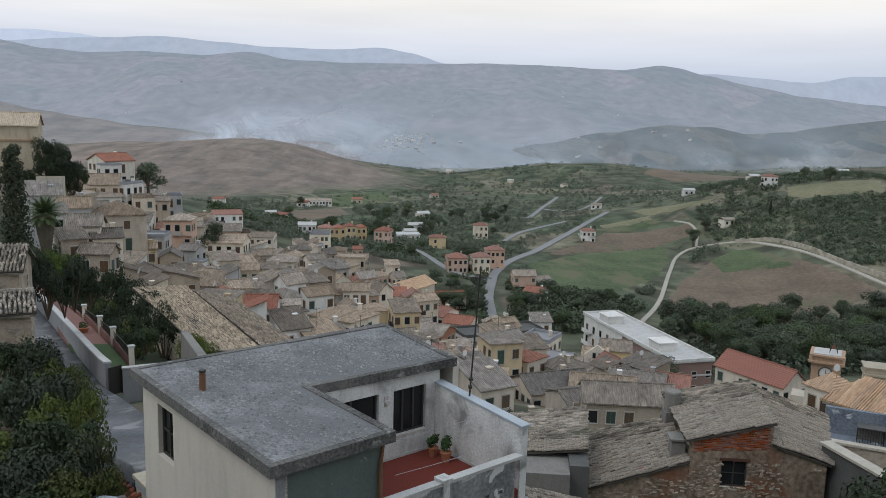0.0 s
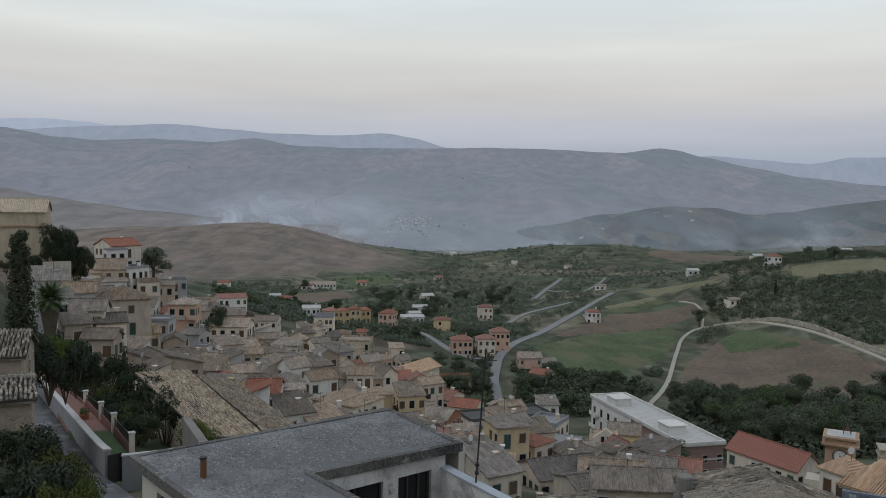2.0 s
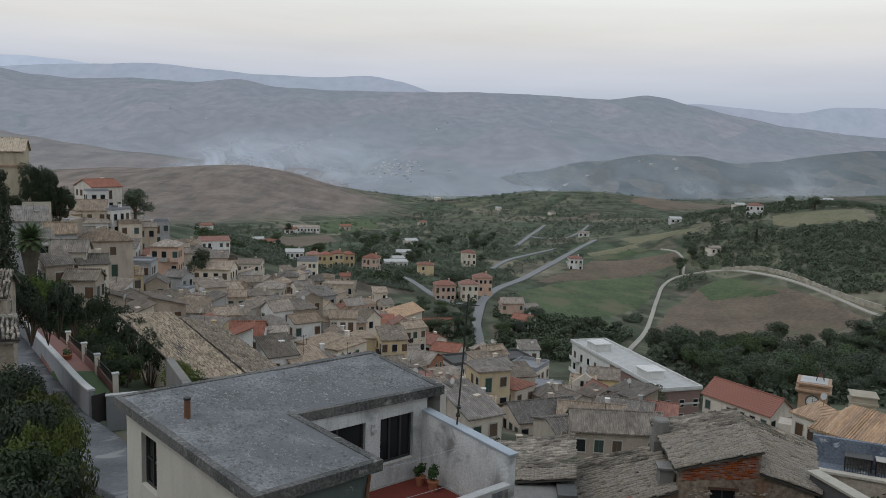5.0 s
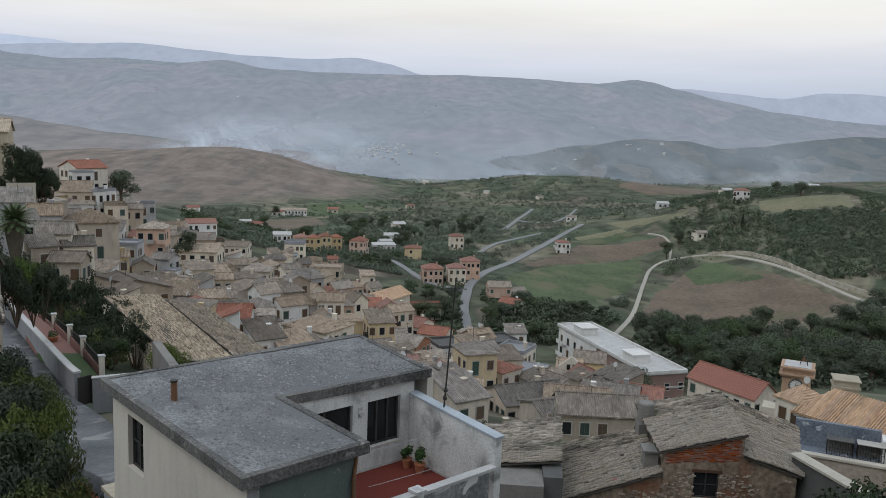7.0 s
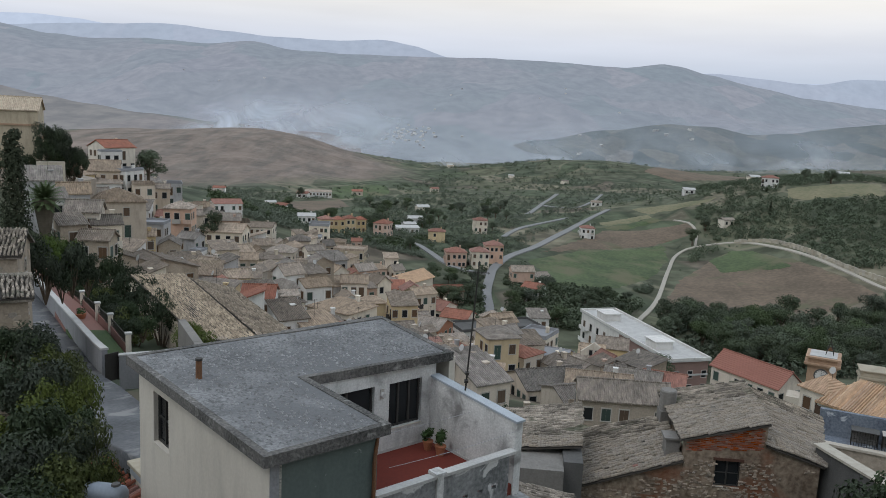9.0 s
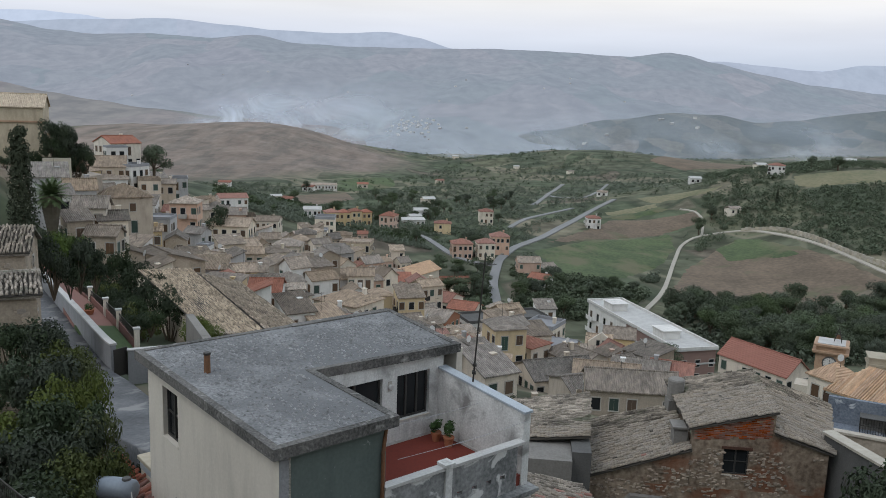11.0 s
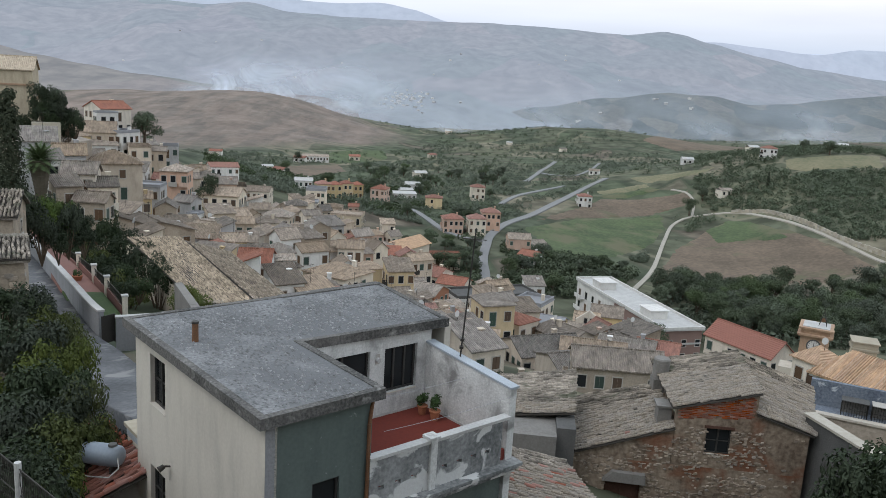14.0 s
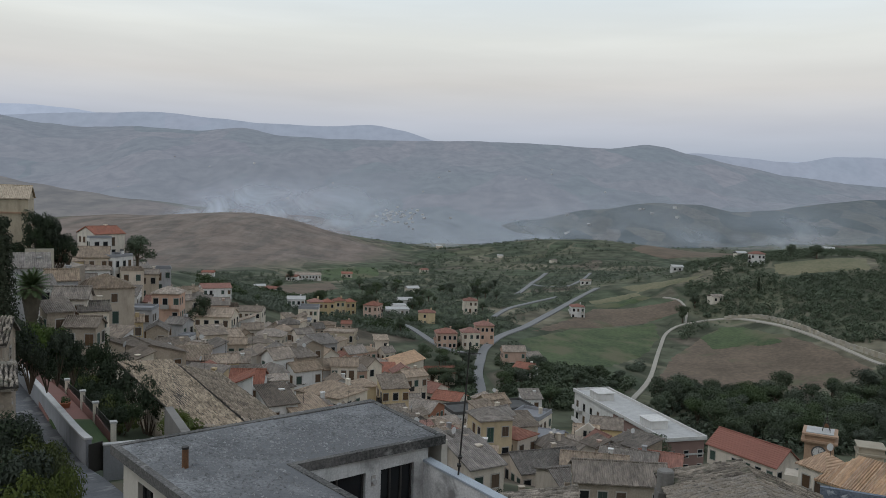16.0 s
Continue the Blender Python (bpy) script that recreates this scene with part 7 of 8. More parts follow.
def rail(a, b):
    a, b = Vector(a), Vector(b)
    ob = empty("railing", pose(*a), "dark iron railing between the posts", "railing", "railings of the terrace")
    bm = bmesh.new()
    for z in (0.2, 1.0):
        tube(bm, (0, 0, z), b - a + Vector((0, 0, z)), 0.03, n=5)
    part("rail", bm, "metal_dark", ob)
    n = int((b - a).length / 0.16)
    bm = bmesh.new()
    for i in range(1, n):
        p = (b - a) * i / n
        tube(bm, p + Vector((0, 0, 0.2)), p + Vector((0, 0, 1.0)), 0.012, n=4)
    part("baluster", bm, "metal_dark", ob)["kind"] = "stuff"
    part("plinth", prism(bmesh.new(), [(0, -0.1), (b.x - a.x, b.y - a.y - 0.1), (b.x - a.x, b.y - a.y + 0.15), (0, 0.15)], -0.8, 0.12), "pave_red", ob)


ends = [(-25.6, 63.8, 79.6), (-29.7, 70.1, 79.4), (-32.8, 74.6, 79.2), (-36.9, 80.4, 78.8), (-40.9, 85.5, 78.5), (-45.1, 92.3, 78.4), (-49.1, 99.3, 78.3)]
for p in ends:
    post(*p)
for a, b in zip(ends, ends[1:]):
    rail(a, b)
for x, y in ((-34.4, 74.6), (-46.4, 92.3)):
    ob = empty("planter", pose(x, y, 79.0 - 0.02 * (y - 70)), "round dark planter on the red paving", "planter", "planters on the terrace")
    part("bowl", tube(bmesh.new(), (0, 0, 0), (0, 0, 0.45), 0.35, 0.5, 12), "terracotta", ob)
    bm = bmesh.new()
    leaf_cloud(bm, random.Random(int(x)), (0, 0, 0.7), 0.45, 130, 0.1)
    part("plant", bm, "leaf_pot", ob)

# ---------------------------------------------------------------- stone houses on the upper side of the lane
def stone_house(x, y, yaw, w, d, eaves, rise, seed, label):
    top = house(x, y, yaw, w, d, eaves, rise, "gable", "rubble", "tile_clay", label=label, rows=False, seed=seed, deep=9, group="stone houses by the lane")
    low = top.matrix_world.translation.z
    e = eaves - low
    wall = [c for c in top.children if c.name.startswith("wall")][0]
    stones(wall, w, e - 4, e - 0.1, pose(-w / 2, -d / 2, 0), 80, seed, (0.14, 0.34))
    stones(wall, d, e - 4, e - 0.1, pose(w / 2, -d / 2, 0, rz=90), 100, seed + 1, (0.14, 0.34))
    window(top, pose(w / 2, 0.4, e - 1.7, rz=90), 0.7, 0.9)
    W, D = w / 2 + 0.35, d / 2 + 0.35
    k = rise / (d / 2)
    tiled_slope(top, (-W, -D, e - 0.35 * k + 0.22), (W, -D, e - 0.35 * k + 0.22), (W, 0, e + rise + 0.22), (-W, 0, e + rise + 0.22), seed=seed, limit=60, pitch=0.24, name="tile_bed")
    return top


stone_house(-33.5, 55.7, 20, 7, 6, 88.8, 1.2, 21, "grey stone house with a shallow old tile roof")
stone_house(-27.9, 45.3, 28, 7, 7, 88.5, 0.45, 22, "rough stone house with a broken grey tile roof")

# long building with the patched roof below the terrace
low = empty("patched_roof_house", pose(-26.0, 79.0, 64, rz=-52), "long building with pale patched old tile roofs", "house")
claim(-24, 80, 9)
part("wall", prism(bmesh.new(), [(-11, -1.5), (9, -1.5), (9, 8), (-9.4, 8)], 0, lambda x, y: 13.75 + 0.097 * (9.3 - x) - 0.2 * (y + 1.9)), "plaster_beige", low)
tiled_slope(low, (9.3, -1.9, 14.6), (9.3, 4.0, 13.6), (-11.3, 4.0, 16.2), (-11.3, -1.9, 16.6), mat="tile_straw", seed=31, limit=60, pitch=0.25)
tiled_slope(low, (9.3, 4.2, 13.7), (9.3, 9.2, 12.4), (-9.5, 9.2, 14.4), (-9.5, 4.2, 16.0), mat="tile_straw", seed=32, limit=60, pitch=0.26)

# ---------------------------------------------------------------- shrubs, cypress, palm
def shrub_meshes(v, mat):
    key = ("shrub", v, mat)
    if key not in PIECES:
        rng = random.Random(v + 50)
        st, cr = bmesh.new(), bmesh.new()
        for i in range(9):
            a = i * 0.7 + rng.uniform(-0.3, 0.3)
            r = rng.uniform(0.15, 0.5)
            p = Vector((math.cos(a) * r, math.sin(a) * r, rng.uniform(0.4, 0.85)))
            tube(st, (0, 0, -0.1), p * 0.9, 0.025, 0.008, 5)
            leaf_cloud(cr, rng, p, rng.uniform(0.16, 0.3), 250, 0.036, 0.85)
        out = []
        for nm, bm, mm in (("stem", st, "bark"), ("foliage", cr, mat)):
            me = bpy.data.meshes.new(nm)
            bm.to_mesh(me)
            bm.free()
            me.materials.append(M[mm])
            out.append(me)
        PIECES[key] = out
    return PIECES[key]


def shrub(x, y, h, wide, v, mat, label="dense dark green shrub on the slope", z=None):
    st, cr = shrub_meshes(v % 4, mat)
    ob = empty("shrub", pose(x, y, (ground(x, y) if z is None else z) - 0.05, rz=v * 67), label, "shrub", "shrubs below the eye")
    ob.scale = (wide, wide, h)
    place("stem", st, ob)
    place("foliage", cr, ob)
    return ob


def shrubbery():
    rng = random.Random(12)
    # x, y, height of the top, height and breadth of the shrub
    upper = ((-23.2, 40.9, 88.2, 3.2, 2.2), (-22.0, 40.4, 88.2, 3.2, 2.2), (-20.7, 40.0, 88.3, 3.2, 2), (-16.7, 34.1, 89.5, 3.2, 1.6), (-15.8, 33.5, 89.0, 3.2, 1.3), (-17.3, 31.6, 89.5, 3.2, 2), (-16.1, 31.1, 89.5, 3.2, 2), (-14.6, 29.6, 89.3, 3.2, 1.7), (-14.0, 29.9, 89.3, 3.2, 1.2), (-13.1, 27.0, 89.5, 3.2, 1.7), (-13.9, 26.6, 89.6, 3.2, 2), (-15.0, 27.1, 89.5, 3.2, 2), (-11.8, 25.4, 89.6, 3.2, 1.2), (-12.0, 24.2, 89.8, 3.2, 1.7), (-12.8, 23.8, 89.7, 3.2, 2))
    lower = ((-10.8, 24.2, 89.2, 3.2, 1.0), (-10.6, 22.7, 89.6, 3.2, 1.3), (-12.9, 22.6, 90.0, 3.2, 2), (-10.9, 21.9, 89.6, 3.2, 1.6), (-11.2, 21.2, 89.8, 3.2, 1.8), (-10.2, 23.7, 89.0, 3.2, 0.9), (-10.0, 24.5, 88.6, 3.2, 0.9), (-10.7, 19.2, 90.4, 2.6, 1.7), (-9.7, 19.2, 90.2, 2.6, 1.4), (-9.2, 16.6, 91.1, 2.6, 1.5), (-10.9, 22.5, 88.4, 3.2, 1.3), (-10.0, 17.3, 91.1, 2.6, 1.6), (-8.8, 16.8, 90.8, 2.6, 1.2), (-8.3, 14.8, 91.7, 2.6, 1.2), (-10.7, 23.7, 88.0, 3.2, 1.0))
    for i, (x, y, z, h, w) in enumerate(upper + lower):
        yellow = i in (3, 4, 7, 8, 11, 12, 16, 18, 20, 23, 25)
        shrub(x, y, h, w * 1.15, i, "leaf_yellow" if yellow else "leaf_shrub", "yellow-green leafy shrub on the slope" if yellow else "dense dark green shrub on the slope", z=z - h)
    # the trees along the terrace
    for i, (x, y, h) in enumerate(((-30.2, 75.8, 5.6), (-28.2, 78.6, 6.2), (-34.3, 81.6, 5.6), (-32.3, 84.4, 6.2), (-38.2, 86.7, 5.6), (-36.2, 89.5, 6.2), (-42.5, 93.5, 5.6), (-40.5, 96.3, 6.2), (-46.5, 100.5, 5.6), (-44.5, 103.3, 6.2))):
        shrub(x, y, h, 3.4, i + 3, "leaf_shrub" if i % 4 else "leaf_yellow", "bushy dark green tree beside the paved terrace", z=74.9)
    for i, (x, y, z) in enumerate(ends[1:]):
        for k in (0.0, 0.5):
            shrub(x + 1.3 + 1.8 * k, y + 0.4 + 2.6 * k, 2.6, 2.2, i + 1, "leaf_shrub", "low dark bush along the terrace railing", z=z - 1.4)
    for i, (x, y) in enumerate(((-21.5, 41), (-24.0, 50.5), (-27, 54.5), (-30.5, 60), (-34, 66))):
        shrub(x - 3.2, y - 0.8, 2.6, 2.6, i, "leaf_shrub")
    for i, (x, y, h) in enumerate(((-20.0, 63.0, 2.4), (-18.2, 61.0, 2.2), (-21.5, 66.5, 2.0), (-16.5, 60, 2.0))):
        shrub(x, y, h, 2.6, i, "leaf_yellow", "light green bush behind the flat roof", z=79.3)
    for i, (x, y, h, w) in enumerate(((16.9, 29.6, 5.2, 3.0), (18.4, 30.0, 4.6, 3.0), (17.4, 28.2, 4.0, 2.6), (15.9, 28.6, 3.4, 2.2))):
        shrub(x, y, h, w, i + 1, "leaf_shrub", "leafy green tree beside the brick house", z=82.2)
    for i in range(2):
        shrub(3.2 + 0.9 * i, 52 + 3 * i, 2.3, 1.3, i, "leaf_shrub", "dark bush between the houses", z=ground(3.2, 52) - 1)


shrubbery()


def palm(x, y, z, h):
    rng = random.Random(4)
    top = empty("palm_tree", pose(x, y, z), "date palm with a thick skirt of old fronds", "palm tree")
    tr = bmesh.new()
    for i in range(16):
        a, b = h * i / 16, h * (i + 1) / 16
        tube(tr, (0, 0, a), (0, 0, b), 0.45 + 0.75 * max(0, i - 5) / 10, 0.52 + 0.75 * max(0, i - 4) / 10, 12)
    part("trunk", tr, "palm_bark", top)
    for i in range(64):
        a = i * 2.399
        up = 1.45 - 2.0 * (i / 64)
        bm = bmesh.new()
        p, v = Vector((0, 0, 0)), Vector((math.cos(up), 0, math.sin(up)))
        L = rng.uniform(2.2, 2.7)
        for k in range(10):
            q = p + v * L / 10
            tube(bm, p, q, 0.03 * (1 - k / 11), 0.03 * (1 - (k + 1) / 11), 4)
            for sgn in (-1, 1):
                w = 0.62 * math.sin(math.pi * (k + 1.6) / 12)
                side_ = Vector((0.35, sgn, -0.25)).normalized() * w
                f = bm.faces.new([bm.verts.new(c) for c in (p, p.lerp(q, 0.55), p.lerp(q, 0.5) + side_)])
                f = bm.faces.new([bm.verts.new(c) for c in (p.lerp(q, 0.5), q, q + side_)])
            p = q
            v = (v + Vector((0.02, 0, -0.075))).normalized()
        part("frond", bm, "palm_leaf", top, m=pose(0, 0, h, rz=math.degrees(a)))


palm(-49.6, 98.6, 79.5, 7.4)
claim(-47, 96, 9)
claim(-38, 86, 8)
castle = house(-79.5, 139, 22, 17, 11, 96.6, 2.0, "gable", "sandstone_pale", "tile_pale", label="old pale stone castle building above the town", deep=16, rows=False, seed=1, category="castle")
for i in range(3):
    window(castle, pose(8.5, -3.5 + 3 * i, 13.2, rz=90), 1.0, 1.9)
    part("balcony", boxes((8.5, -4.2 + 3 * i, 12.9, 9.4, -2.8 + 3 * i, 13.05), (9.32, -4.2 + 3 * i, 13.05, 9.4, -2.8 + 3 * i, 13.9)), "sandstone", castle)
part("cornice", boxes((-8.6, -5.75, 15.0, 8.75, -5.5, 15.3)), "sandstone", castle)
mound = empty("castle_terrace", pose(0, 0, 0), "rocky planted terrace below the castle", "terrace", kind="structure")
part("rock", prism(bmesh.new(), [(-76, 129.5), (-67, 131.0), (-63.2, 133.5), (-63, 144), (-72, 146)], 66, lambda x, y: 87.0 - 0.16 * (x + 75)), "rubble", mound)
ret = empty("retaining_wall", pose(-66.8, 130.7, 84, rz=30), "pale retaining wall under the castle trees", "wall")
part("wall", boxes((0, 0, 0, 4.2, 0.6, 4.7)), "wall_pale", ret)
for i, (x, y, z) in enumerate(((-66.5, 133.4, 94.9), (-65.3, 133.9, 94.4), (-64.2, 134.5, 93.8), (-63.1, 135.0, 92.1), (-62.1, 135.4, 91.0), (-65.7, 133.8, 92.6), (-64.5, 134.3, 91.9), (-66.8, 133.2, 92.5), (-63.3, 134.9, 90.2), (-65.1, 134.0, 90.8))):
    shrub(x, y, 5.4, 3.0, i, "leaf_shrub", "dark tree below the castle", z=z - 5.2)
for i, (x, y, z) in enumerate(((-33.4, 63.8, 88.9), (-32.3, 64.3, 88.5), (-32.7, 67.5, 88.4), (-31.6, 62.5, 88.0), (-31.6, 66.9, 88.2), (-30.8, 65.4, 87.9), (-34.6, 66.0, 88.8))):
    shrub(x, y, 4.4, 2.3, i + 1, ("leaf_shrub", "leaf_fresh")[i % 3 == 1], "leafy bush at the head of the terrace", z=z - 4.2)
    shrub(x + 0.6, y + 1.5, 3.0, 2.0, i + 2, "leaf_shrub", "leafy bush at the head of the terrace", z=z - 4.6)
for i in range(13):
    x, y = -73.5 + 0.8 * i, 131.6 + 0.16 * i + (i * 7 % 5) * 0.9
    shrub(x, y, 2.2 + (i * 3 % 4) * 0.5, 2.6, i + 3, "leaf_shrub", "dark bush on the castle terrace", z=87.0 - 0.16 * (x + 75))

# ---------------------------------------------------------------- annex, water tank, fence
annex = empty("annex", pose(-7.05, 20.7, 80, rz=-49.3), "low annex with blue-edged parapet and red tile roof", "house")
part("wall", boxes((-6.3, -3.0, 0, -2.3, 0.25, 6.9)), "plaster_cream", annex)
tiled_slope(annex, (-2.0, -3.2, 7.0), (-6.5, -3.2, 7.0), (-6.5, 0.2, 7.9), (-2.0, 0.2, 7.9), mat="tile_fresh", seed=41, limit=150)
part("parapet", boxes((-4.5, 0.3, 0, -3.1, 0.6, 8.4)), "plaster_cream", annex)
part("parapet_coping", boxes((-4.6, 0.22, 8.404, -3.08, 0.68, 8.52)), "wall_pale", annex)
part("blue_band", boxes((-4.5, 0.275, 8.12, -3.1, 0.297, 8.4)), "iron_blue", annex)
tank = empty("water_tank", annex.matrix_world @ pose(-3.05, -0.95, 8.35, 0, 0, 42), "grey-blue cylindrical water tank lying on the tile roof", "water tank")
bm = bmesh.new()
prof = ((-0.66, 0.12), (-0.63, 0.24), (-0.55, 0.31), (-0.3, 0.335), (0.3, 0.335), (0.55, 0.31), (0.63, 0.24), (0.66, 0.12))
for (a, r), (b, q) in zip(prof, prof[1:]):
    tube(bm, (a, 0, 0), (b, 0, 0), r, q, 22)
bmesh.ops.remove_doubles(bm, verts=bm.verts[:], dist=0.001)
part("barrel", bm, "tank_grey", tank, smooth=True)
part("cap", tube(bmesh.new(), (0.35, 0, 0.32), (0.35, 0, 0.38), 0.14, 0.12, 14), "render_dark", tank)
part("stand", boxes((-0.45, -0.3, -0.45, -0.38, 0.3, -0.25), (0.38, -0.3, -0.45, 0.45, 0.3, -0.25)), "metal_dark", tank)
bm = bmesh.new()
for p, q in (((0.6, -0.2, 0.1), (0.72, -0.35, -0.2)), ((0.72, -0.35, -0.2), (0.5, -0.55, -0.42)), ((0.5, -0.55, -0.42), (-0.4, -0.6, -0.45))):
    tube(bm, p, q, 0.02, n=6)
part("hose", bm, "coping", tank)
fence = empty("wire_fence", pose(-5.2, 10.75, 92.55), "low wire fence with pale posts above the slope", "fence")
a, b = Vector((0, 0, 0)), Vector((-3.4, 2.6, 0.25))
for k in (0.0, 0.36, 0.8):
    p = a.lerp(b, k)
    part("post", tube(bmesh.new(), p - Vector((0, 0, 1.5)), p + Vector((0, 0, 1.05)), 0.06, 0.055, 10), "coping", fence)
bm = bmesh.new()
for k in range(60):
    p = a.lerp(b, k / 60)
    tube(bm, p, p + Vector((0.09, -0.07, 0.95)), 0.006, n=4)
    tube(bm, p + Vector((0.09, -0.07, 0)), p + Vector((0, 0, 0.95)), 0.006, n=4)
for z in (0.02, 0.5, 0.95):
    tube(bm, a + Vector((0, 0, z)), b + Vector((0, 0, z)), 0.012, n=5)
part("mesh", bm, "metal_dark", fence)
part("plinth", prism(bmesh.new(), [(0.3, -0.35), (0.35, -0.15), (-3.4, 2.75), (-3.5, 2.5)], -1.6, -0.02), "render_mid", fence)


# ---------------------------------------------------------------- church at the foot of the town
def facade_church():
    top = empty("town_church", pose(-17.2, 233, 36, rz=-30), "cream church with a pedimented front and orange nave roof", "church")
    part("front", prism_front([(-6.5, 0), (6.0, 0), (6.0, 10.5), (3.6, 10.9), (3.2, 13.4), (-0.4, 15.4), (-4.0, 13.4), (-4.2, 11), (-6.5, 10.5)], 0.8), "plaster_cream", top)
    part("nave", boxes((-4.4, 0.81, 0, 3.4, 20, 12.6)), "plaster_cream", top)
    bm = bmesh.new()
    for s in (-1, 1):
        pts = [(-0.5, 0.82), (-0.5, 20.4), (-0.5 + s * 4.5, 20.4), (-0.5 + s * 4.5, 0.82)]
        prism(bm, pts if s < 0 else pts[::-1], lambda x, y: 12.61 + 0.5 * (4.5 - abs(x + 0.5)), lambda x, y: 12.8 + 0.5 * (4.5 - abs(x + 0.5)))
    part("roof", bm, "tile_orange", top)
    part("cornice", boxes((-6.7, -0.3, 10.3, 6.2, -0.004, 10.7), (-4.2, -0.25, 13.2, 3.4, -0.004, 13.5)), "sandstone", top)
    for x in (-6.2, -3.2, 2.2, 5.3):
        part("pilaster", boxes((x, -0.2, 0, x + 0.7, -0.004, 10.29)), "sandstone", top)
    window(top, pose(-0.4, 0, 11.0), 1.3, 1.6)
    window(top, pose(-0.4, 0, 6.5), 1.3, 1.8)
    window(top, pose(4.0, 0, 5.0), 0.9, 1.4)
    window(top, pose(-0.4, 0, 0.5), 2.0, 3.6, "shutter_brown", door=True)


facade_church()
bell = empty("belfry_gable", pose(27.6, 144.6, 46, rz=-12), "cream belfry gable with two small arched openings", "belfry")
bm = prism_front([(-2.4, 0), (2.4, 0), (2.4, 11.5), (1.5, 12.2), (0, 13.4), (-1.5, 12.2), (-2.4, 11.5)], 0.7)
part("front", bm, "plaster_cream", bell)
for x in (-0.7, 0.35):
    window(bell, pose(x + 0.15, 0, 10.6), 0.55, 1.3)
window(bell, pose(0, 0, 7.6), 0.9, 1.1)


# ---------------------------------------------------------------- far farms and the white village
def farm(x, y, s, wall, roof, yaw, z=None):
    g = ground(x, y) if z is None else z
    ob = empty("farmhouse", pose(x, y, g, rz=yaw), {"plaster_white": "small white farmhouse far off in the valley"}.get(wall, "small pale farmhouse far off in the valley"), "house", "far farmhouses")
    part("wall", boxes((-s / 2, -s * 0.35, -1.5, s / 2, s * 0.35, s * 0.42)), wall, ob)
    bm = bmesh.new()
    prism(bm, [(-s * 0.55, -s * 0.4), (s * 0.55, -s * 0.4), (s * 0.55, 0), (-s * 0.55, 0)], lambda a, b: s * 0.42 + 0.004 + 0.4 * (b + s * 0.4), lambda a, b: s * 0.42 + 0.2 + 0.4 * (b + s * 0.4))
    prism(bm, [(-s * 0.55, 0), (s * 0.55, 0), (s * 0.55, s * 0.4), (-s * 0.55, s * 0.4)], lambda a, b: s * 0.42 + 0.004 + 0.4 * (s * 0.4 - b), lambda a, b: s * 0.42 + 0.2 + 0.4 * (s * 0.4 - b))
    part("roof", bm, roof, ob)
    for a in (-0.25, 0.2) if y < 700 else ():
        window(ob, pose(a * s, -s * 0.35, s * 0.12), 1.2, 1.4)


def farms():
    rng = random.Random(21)
    n = 0
    while n < 26:
        y = rng.uniform(400, 1050)
        x = rng.uniform(-0.32, 0.5) * y
        if bare(x, y, 7):
            continue
        farm(x, y, rng.uniform(5, 8), rng.choice(("plaster_white", "plaster_cream", "plaster_white")), rng.choice(("tile_old", "tile_red", "coping")), rng.uniform(-30, 30))
        n += 1
    depsgraph = bpy.context.evaluated_depsgraph_get()
    far = [(rng.gauss(-85, 34), rng.gauss(1500, 60)) for _ in range(64)] + [(rng.uniform(-800, 500), rng.uniform(1750, 2300)) for _ in range(16)] + [(rng.uniform(180, 480), rng.uniform(1290, 1390)) for _ in range(9)]
    for x, y in far:
        hit, place_, nrm, idx, ob, mm = scene.ray_cast(depsgraph, (x, y, 600), (0, 0, -1))
        if hit:
            farm(x, y, rng.uniform(3, 6), rng.choice(("plaster_white", "plaster_white", "plaster_grey")), rng.choice(("coping", "coping", "plaster_grey")), rng.uniform(-40, 40), place_.z)


farms()


# ---------------------------------------------------------------- stone wall above the dirt track
def track_wall():
    rng = random.Random(33)
    top = empty("field_wall", pose(0, 0, 0), "pale dry stone retaining wall above the dirt track", "wall")
    line = glide([(147, 417), (160, 405), (165, 385), (167.5, 367), (170, 348), (174.5, 331), (182, 306)], 1.5)
    for i, (p, q) in enumerate(zip(line, line[1:])):
        dx, dy = q.x - p.x, q.y - p.y
        g = ground(p.x, p.y)
        m = pose(p.x, p.y, g, rz=math.degrees(math.atan2(dy, dx)))
        for z0, z1 in ((-0.6, 0.9), (0.9, 2.1)):
            bm = boxes((0.02, -0.35 + rng.uniform(-0.06, 0.06), z0 + 0.02, math.hypot(dx, dy) - 0.02, 0.35, z1 + rng.uniform(-0.25, 0.2) * (z1 > 1)))
            bm.transform(m)
            part("stone", bm, "wall_pale", top)


track_wall()


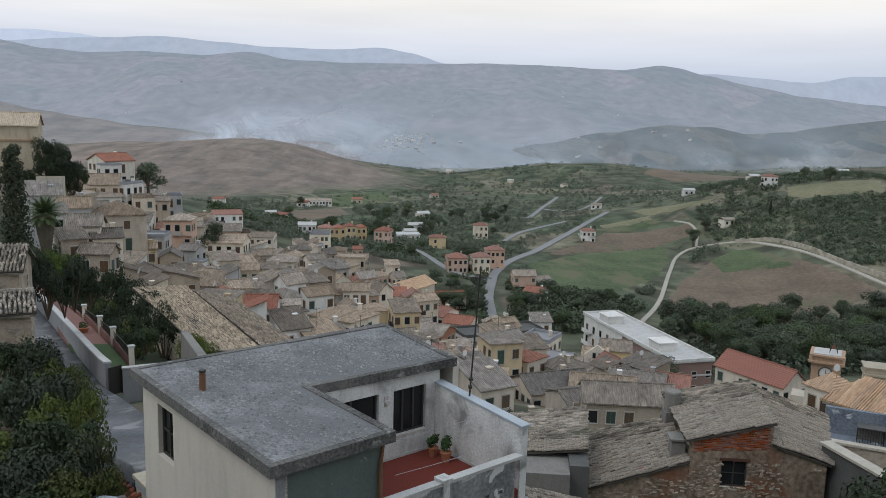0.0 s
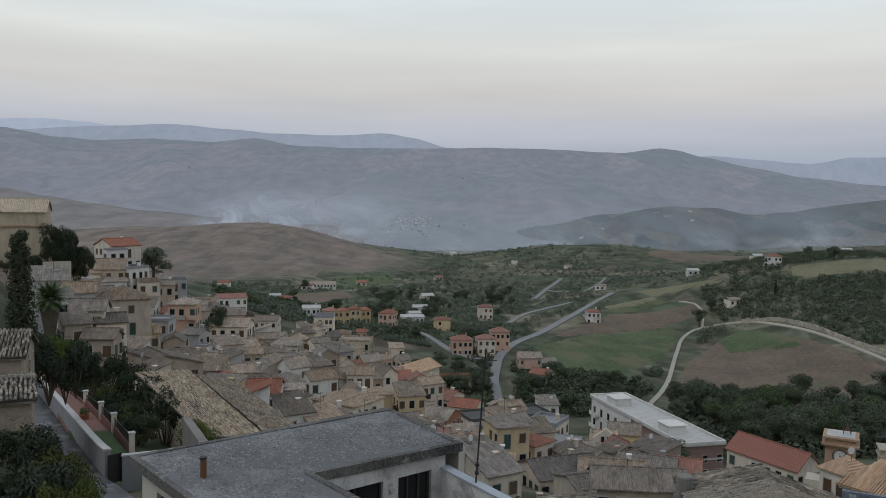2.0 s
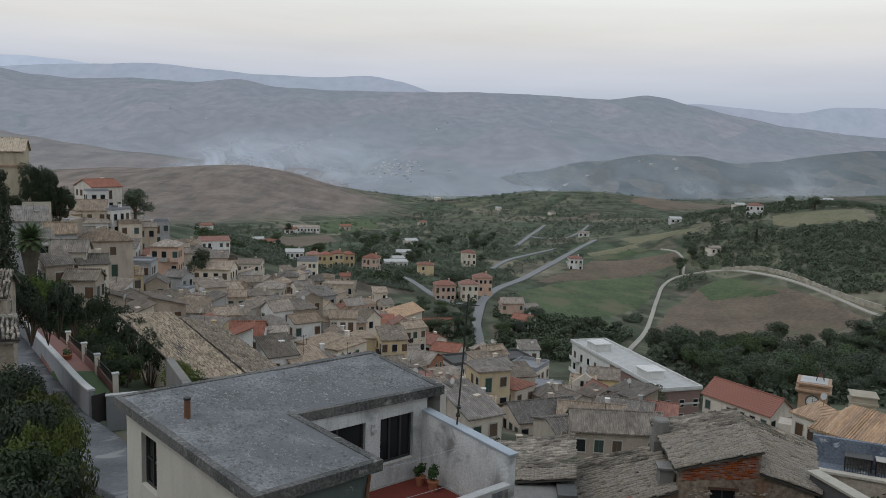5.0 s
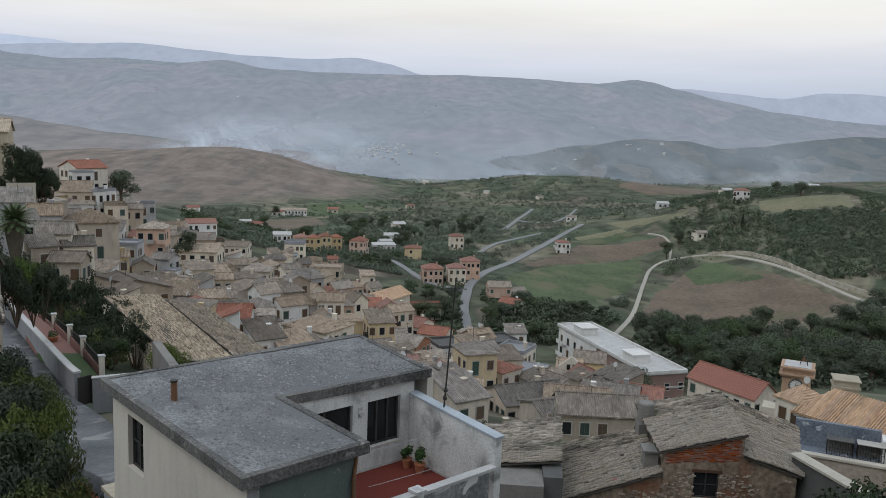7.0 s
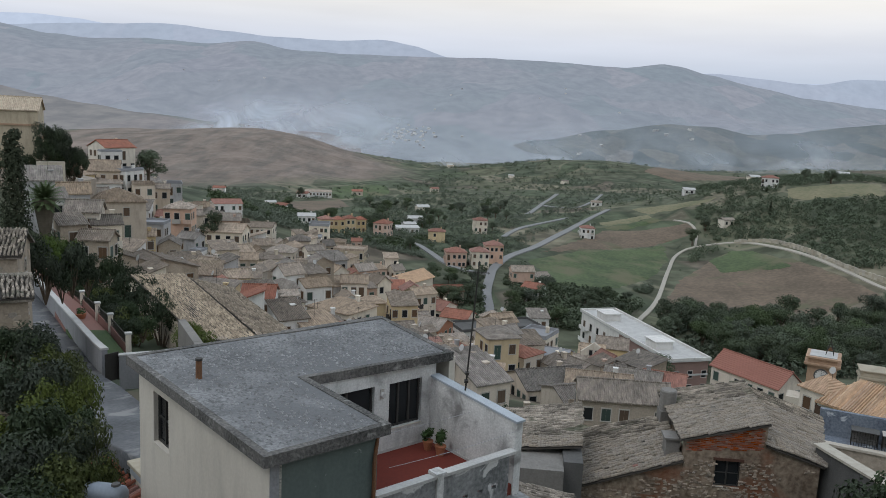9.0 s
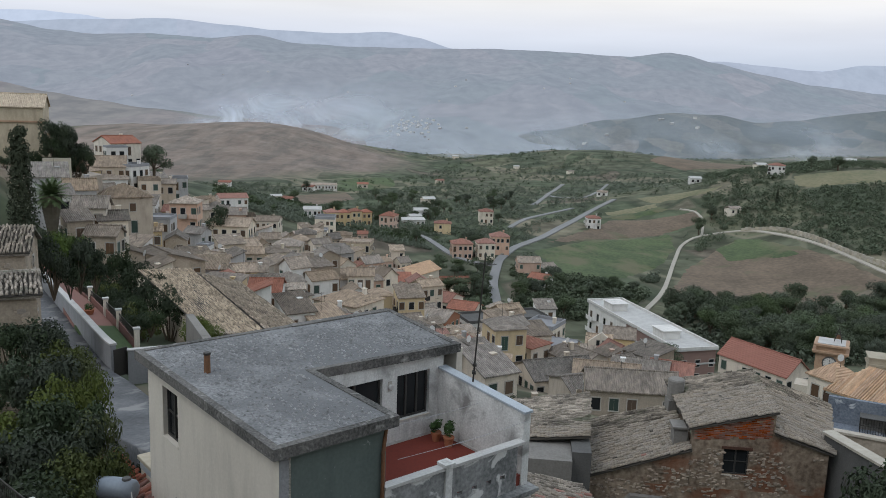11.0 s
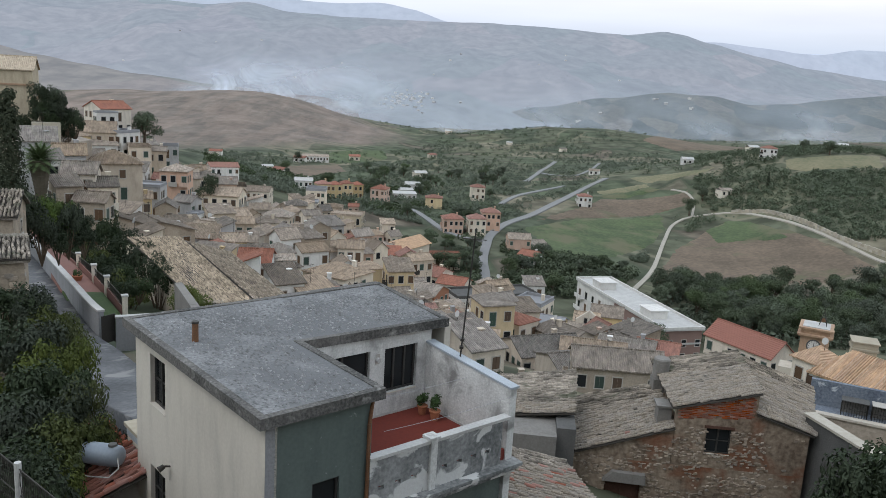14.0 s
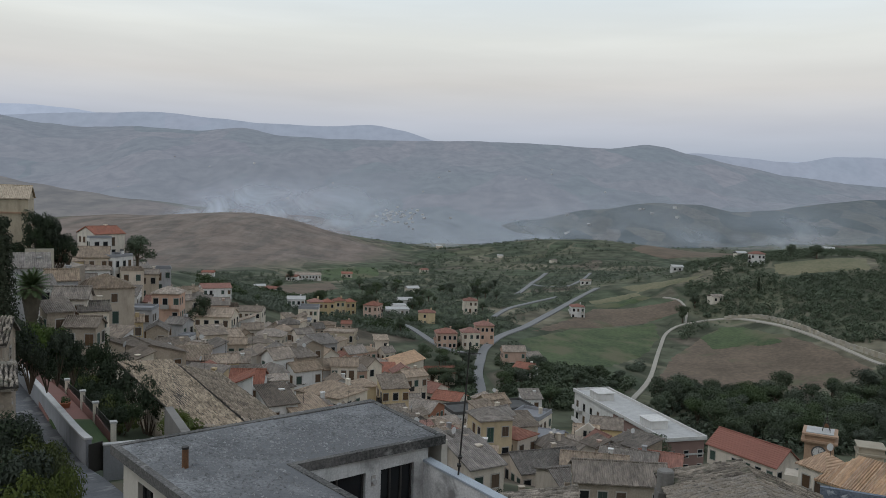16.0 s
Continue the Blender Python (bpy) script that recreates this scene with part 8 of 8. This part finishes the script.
# ---------------------------------------------------------------- smoke of the stubble fires
def smoke_material():
    m = bpy.data.materials.new("smoke")
    m.use_nodes = True
    n, l = m.node_tree.nodes, m.node_tree.links
    n.remove(n["Principled BSDF"])
    out = n["Material Output"]
    tr, df, tl, ad, mx = n.new("ShaderNodeBsdfTransparent"), n.new("ShaderNodeBsdfDiffuse"), n.new("ShaderNodeBsdfTranslucent"), n.new("ShaderNodeMixShader"), n.new("ShaderNodeMixShader")
    for s in (df, tl):
        s.inputs["Color"].default_value = (0.78, 0.83, 0.92, 1)
    l.new(df.outputs[0], ad.inputs[1])
    l.new(tl.outputs[0], ad.inputs[2])
    tc, no, mp = n.new("ShaderNodeTexCoord"), n.new("ShaderNodeTexNoise"), n.new("ShaderNodeMapping")
    mp.inputs["Scale"].default_value = (0.010, 0.010, 0.022)
    mp.inputs["Rotation"].default_value = (0, 0.5, 0)
    l.new(tc.outputs["Object"], mp.inputs[0])
    l.new(mp.outputs[0], no.inputs["Vector"])
    no.inputs["Scale"].default_value, no.inputs["Detail"].default_value, no.inputs["Distortion"].default_value = 1.0, 6, 0.8
    mr = n.new("ShaderNodeMapRange")
    mr.inputs[1].default_value, mr.inputs[2].default_value, mr.inputs[3].default_value, mr.inputs[4].default_value = 0.36, 0.75, 0.0, 0.75
    l.new(no.outputs["Fac"], mr.inputs[0])
    # thins out towards its rim
    at = n.new("ShaderNodeAttribute")
    at.attribute_name = "thick"
    mu = n.new("ShaderNodeMath")
    mu.operation = "MULTIPLY"
    l.new(mr.outputs[0], mu.inputs[0])
    l.new(at.outputs["Fac"], mu.inputs[1])
    l.new(mu.outputs[0], mx.inputs[0])
    l.new(tr.outputs[0], mx.inputs[1])
    l.new(ad.outputs[0], mx.inputs[2])
    l.new(mx.outputs[0], out.inputs[0])
    return m


M["smoke"] = smoke_material()


def smoke(x, y, z, w, h, lean, dense, label):
    """A drifting veil of smoke that bellies towards the middle and frays out at its rim."""
    bm = bmesh.new()
    lay = bm.verts.layers.float.new("thick")
    nx, nz = 30, 12
    rows_ = []
    for j in range(nz + 1):
        v = j / nz
        row = []
        for i in range(nx + 1):
            u = i / nx
            p = bm.verts.new(((u - 0.5) * w + lean * v * h, 30 * math.sin(u * 7) + 20 * math.sin(v * 5), v * h))
            p[lay] = dense * max(0, math.sin(math.pi * u)) ** 1.2 * max(0.0, 1 - v) ** 1.1 * min(1.0, v * 6 + 0.15)
            row.append(p)
        rows_.append(row)
    for a, b in zip(rows_, rows_[1:]):
        for i in range(nx):
            bm.faces.new((a[i], a[i + 1], b[i + 1], b[i]))
    ob = part("smoke", bm, "smoke", m=pose(x, y, z), smooth=True)
    ob.visible_shadow = False
    tagged(ob, label, "smoke", kind="stuff")


smoke(-225, 1035, 42, 330, 85, 0.9, 2.6, "pale drifting smoke behind the ploughed hill")
smoke(-300, 1030, 50, 170, 62, 1.2, 4.2, "white smoke rising from a field fire")
smoke(0, 1045, 20, 620, 80, 0.6, 1.2, "thin blue smoke over the far village")
smoke(330, 1050, 38, 620, 75, 0.5, 1.3, "blue smoke lying along the dark hill")


# ---------------------------------------------------------------- aerials and dishes on the roofs
def rooftop_clutter():
    rng = random.Random(77)
    near = [o for o in scene.objects if o.name.startswith("house") and o.parent is None and o.location.y < 185]
    for o in rng.sample(near, min(38, len(near))):
        top_z = max((c.matrix_local @ Vector(q)).z for c in o.children if c.name.startswith("roof") for q in c.bound_box)
        m = o.matrix_world @ pose(rng.uniform(-1, 1), rng.uniform(-0.4, 0.4), top_z - 0.15)
        if rng.random() < 0.55:
            ob = empty("roof_aerial", m, "thin metal television aerial on a roof", "aerial", "aerials on the roofs")
            bm = tube(bmesh.new(), (0, 0, -0.3), (0, 0, 2.4), 0.025, n=5)
            part("pole", bm, "metal_dark", ob)
            bm = tube(bmesh.new(), (-0.5, 0, 2.2), (0.5, 0, 2.2), 0.015, n=4)
            for i in range(5):
                tube(bm, (-0.4 + 0.2 * i, -0.3, 2.2), (-0.4 + 0.2 * i, 0.3, 2.2), 0.01, n=4)
            part("antenna", bm, "metal_dark", ob)
        else:
            ob = empty("satellite_dish", m, "pale satellite dish on a roof", "dish", "dishes on the roofs")
            part("pole", tube(bmesh.new(), (0, 0, -0.3), (0, 0, 0.7), 0.03, n=5), "metal_dark", ob)
            bm = bmesh.new()
            tube(bm, (0, 0.02, 0.8), (0, -0.1, 0.84), 0.12, 0.42, 14)
            part("dish", bm, "coping", ob)


rooftop_clutter()
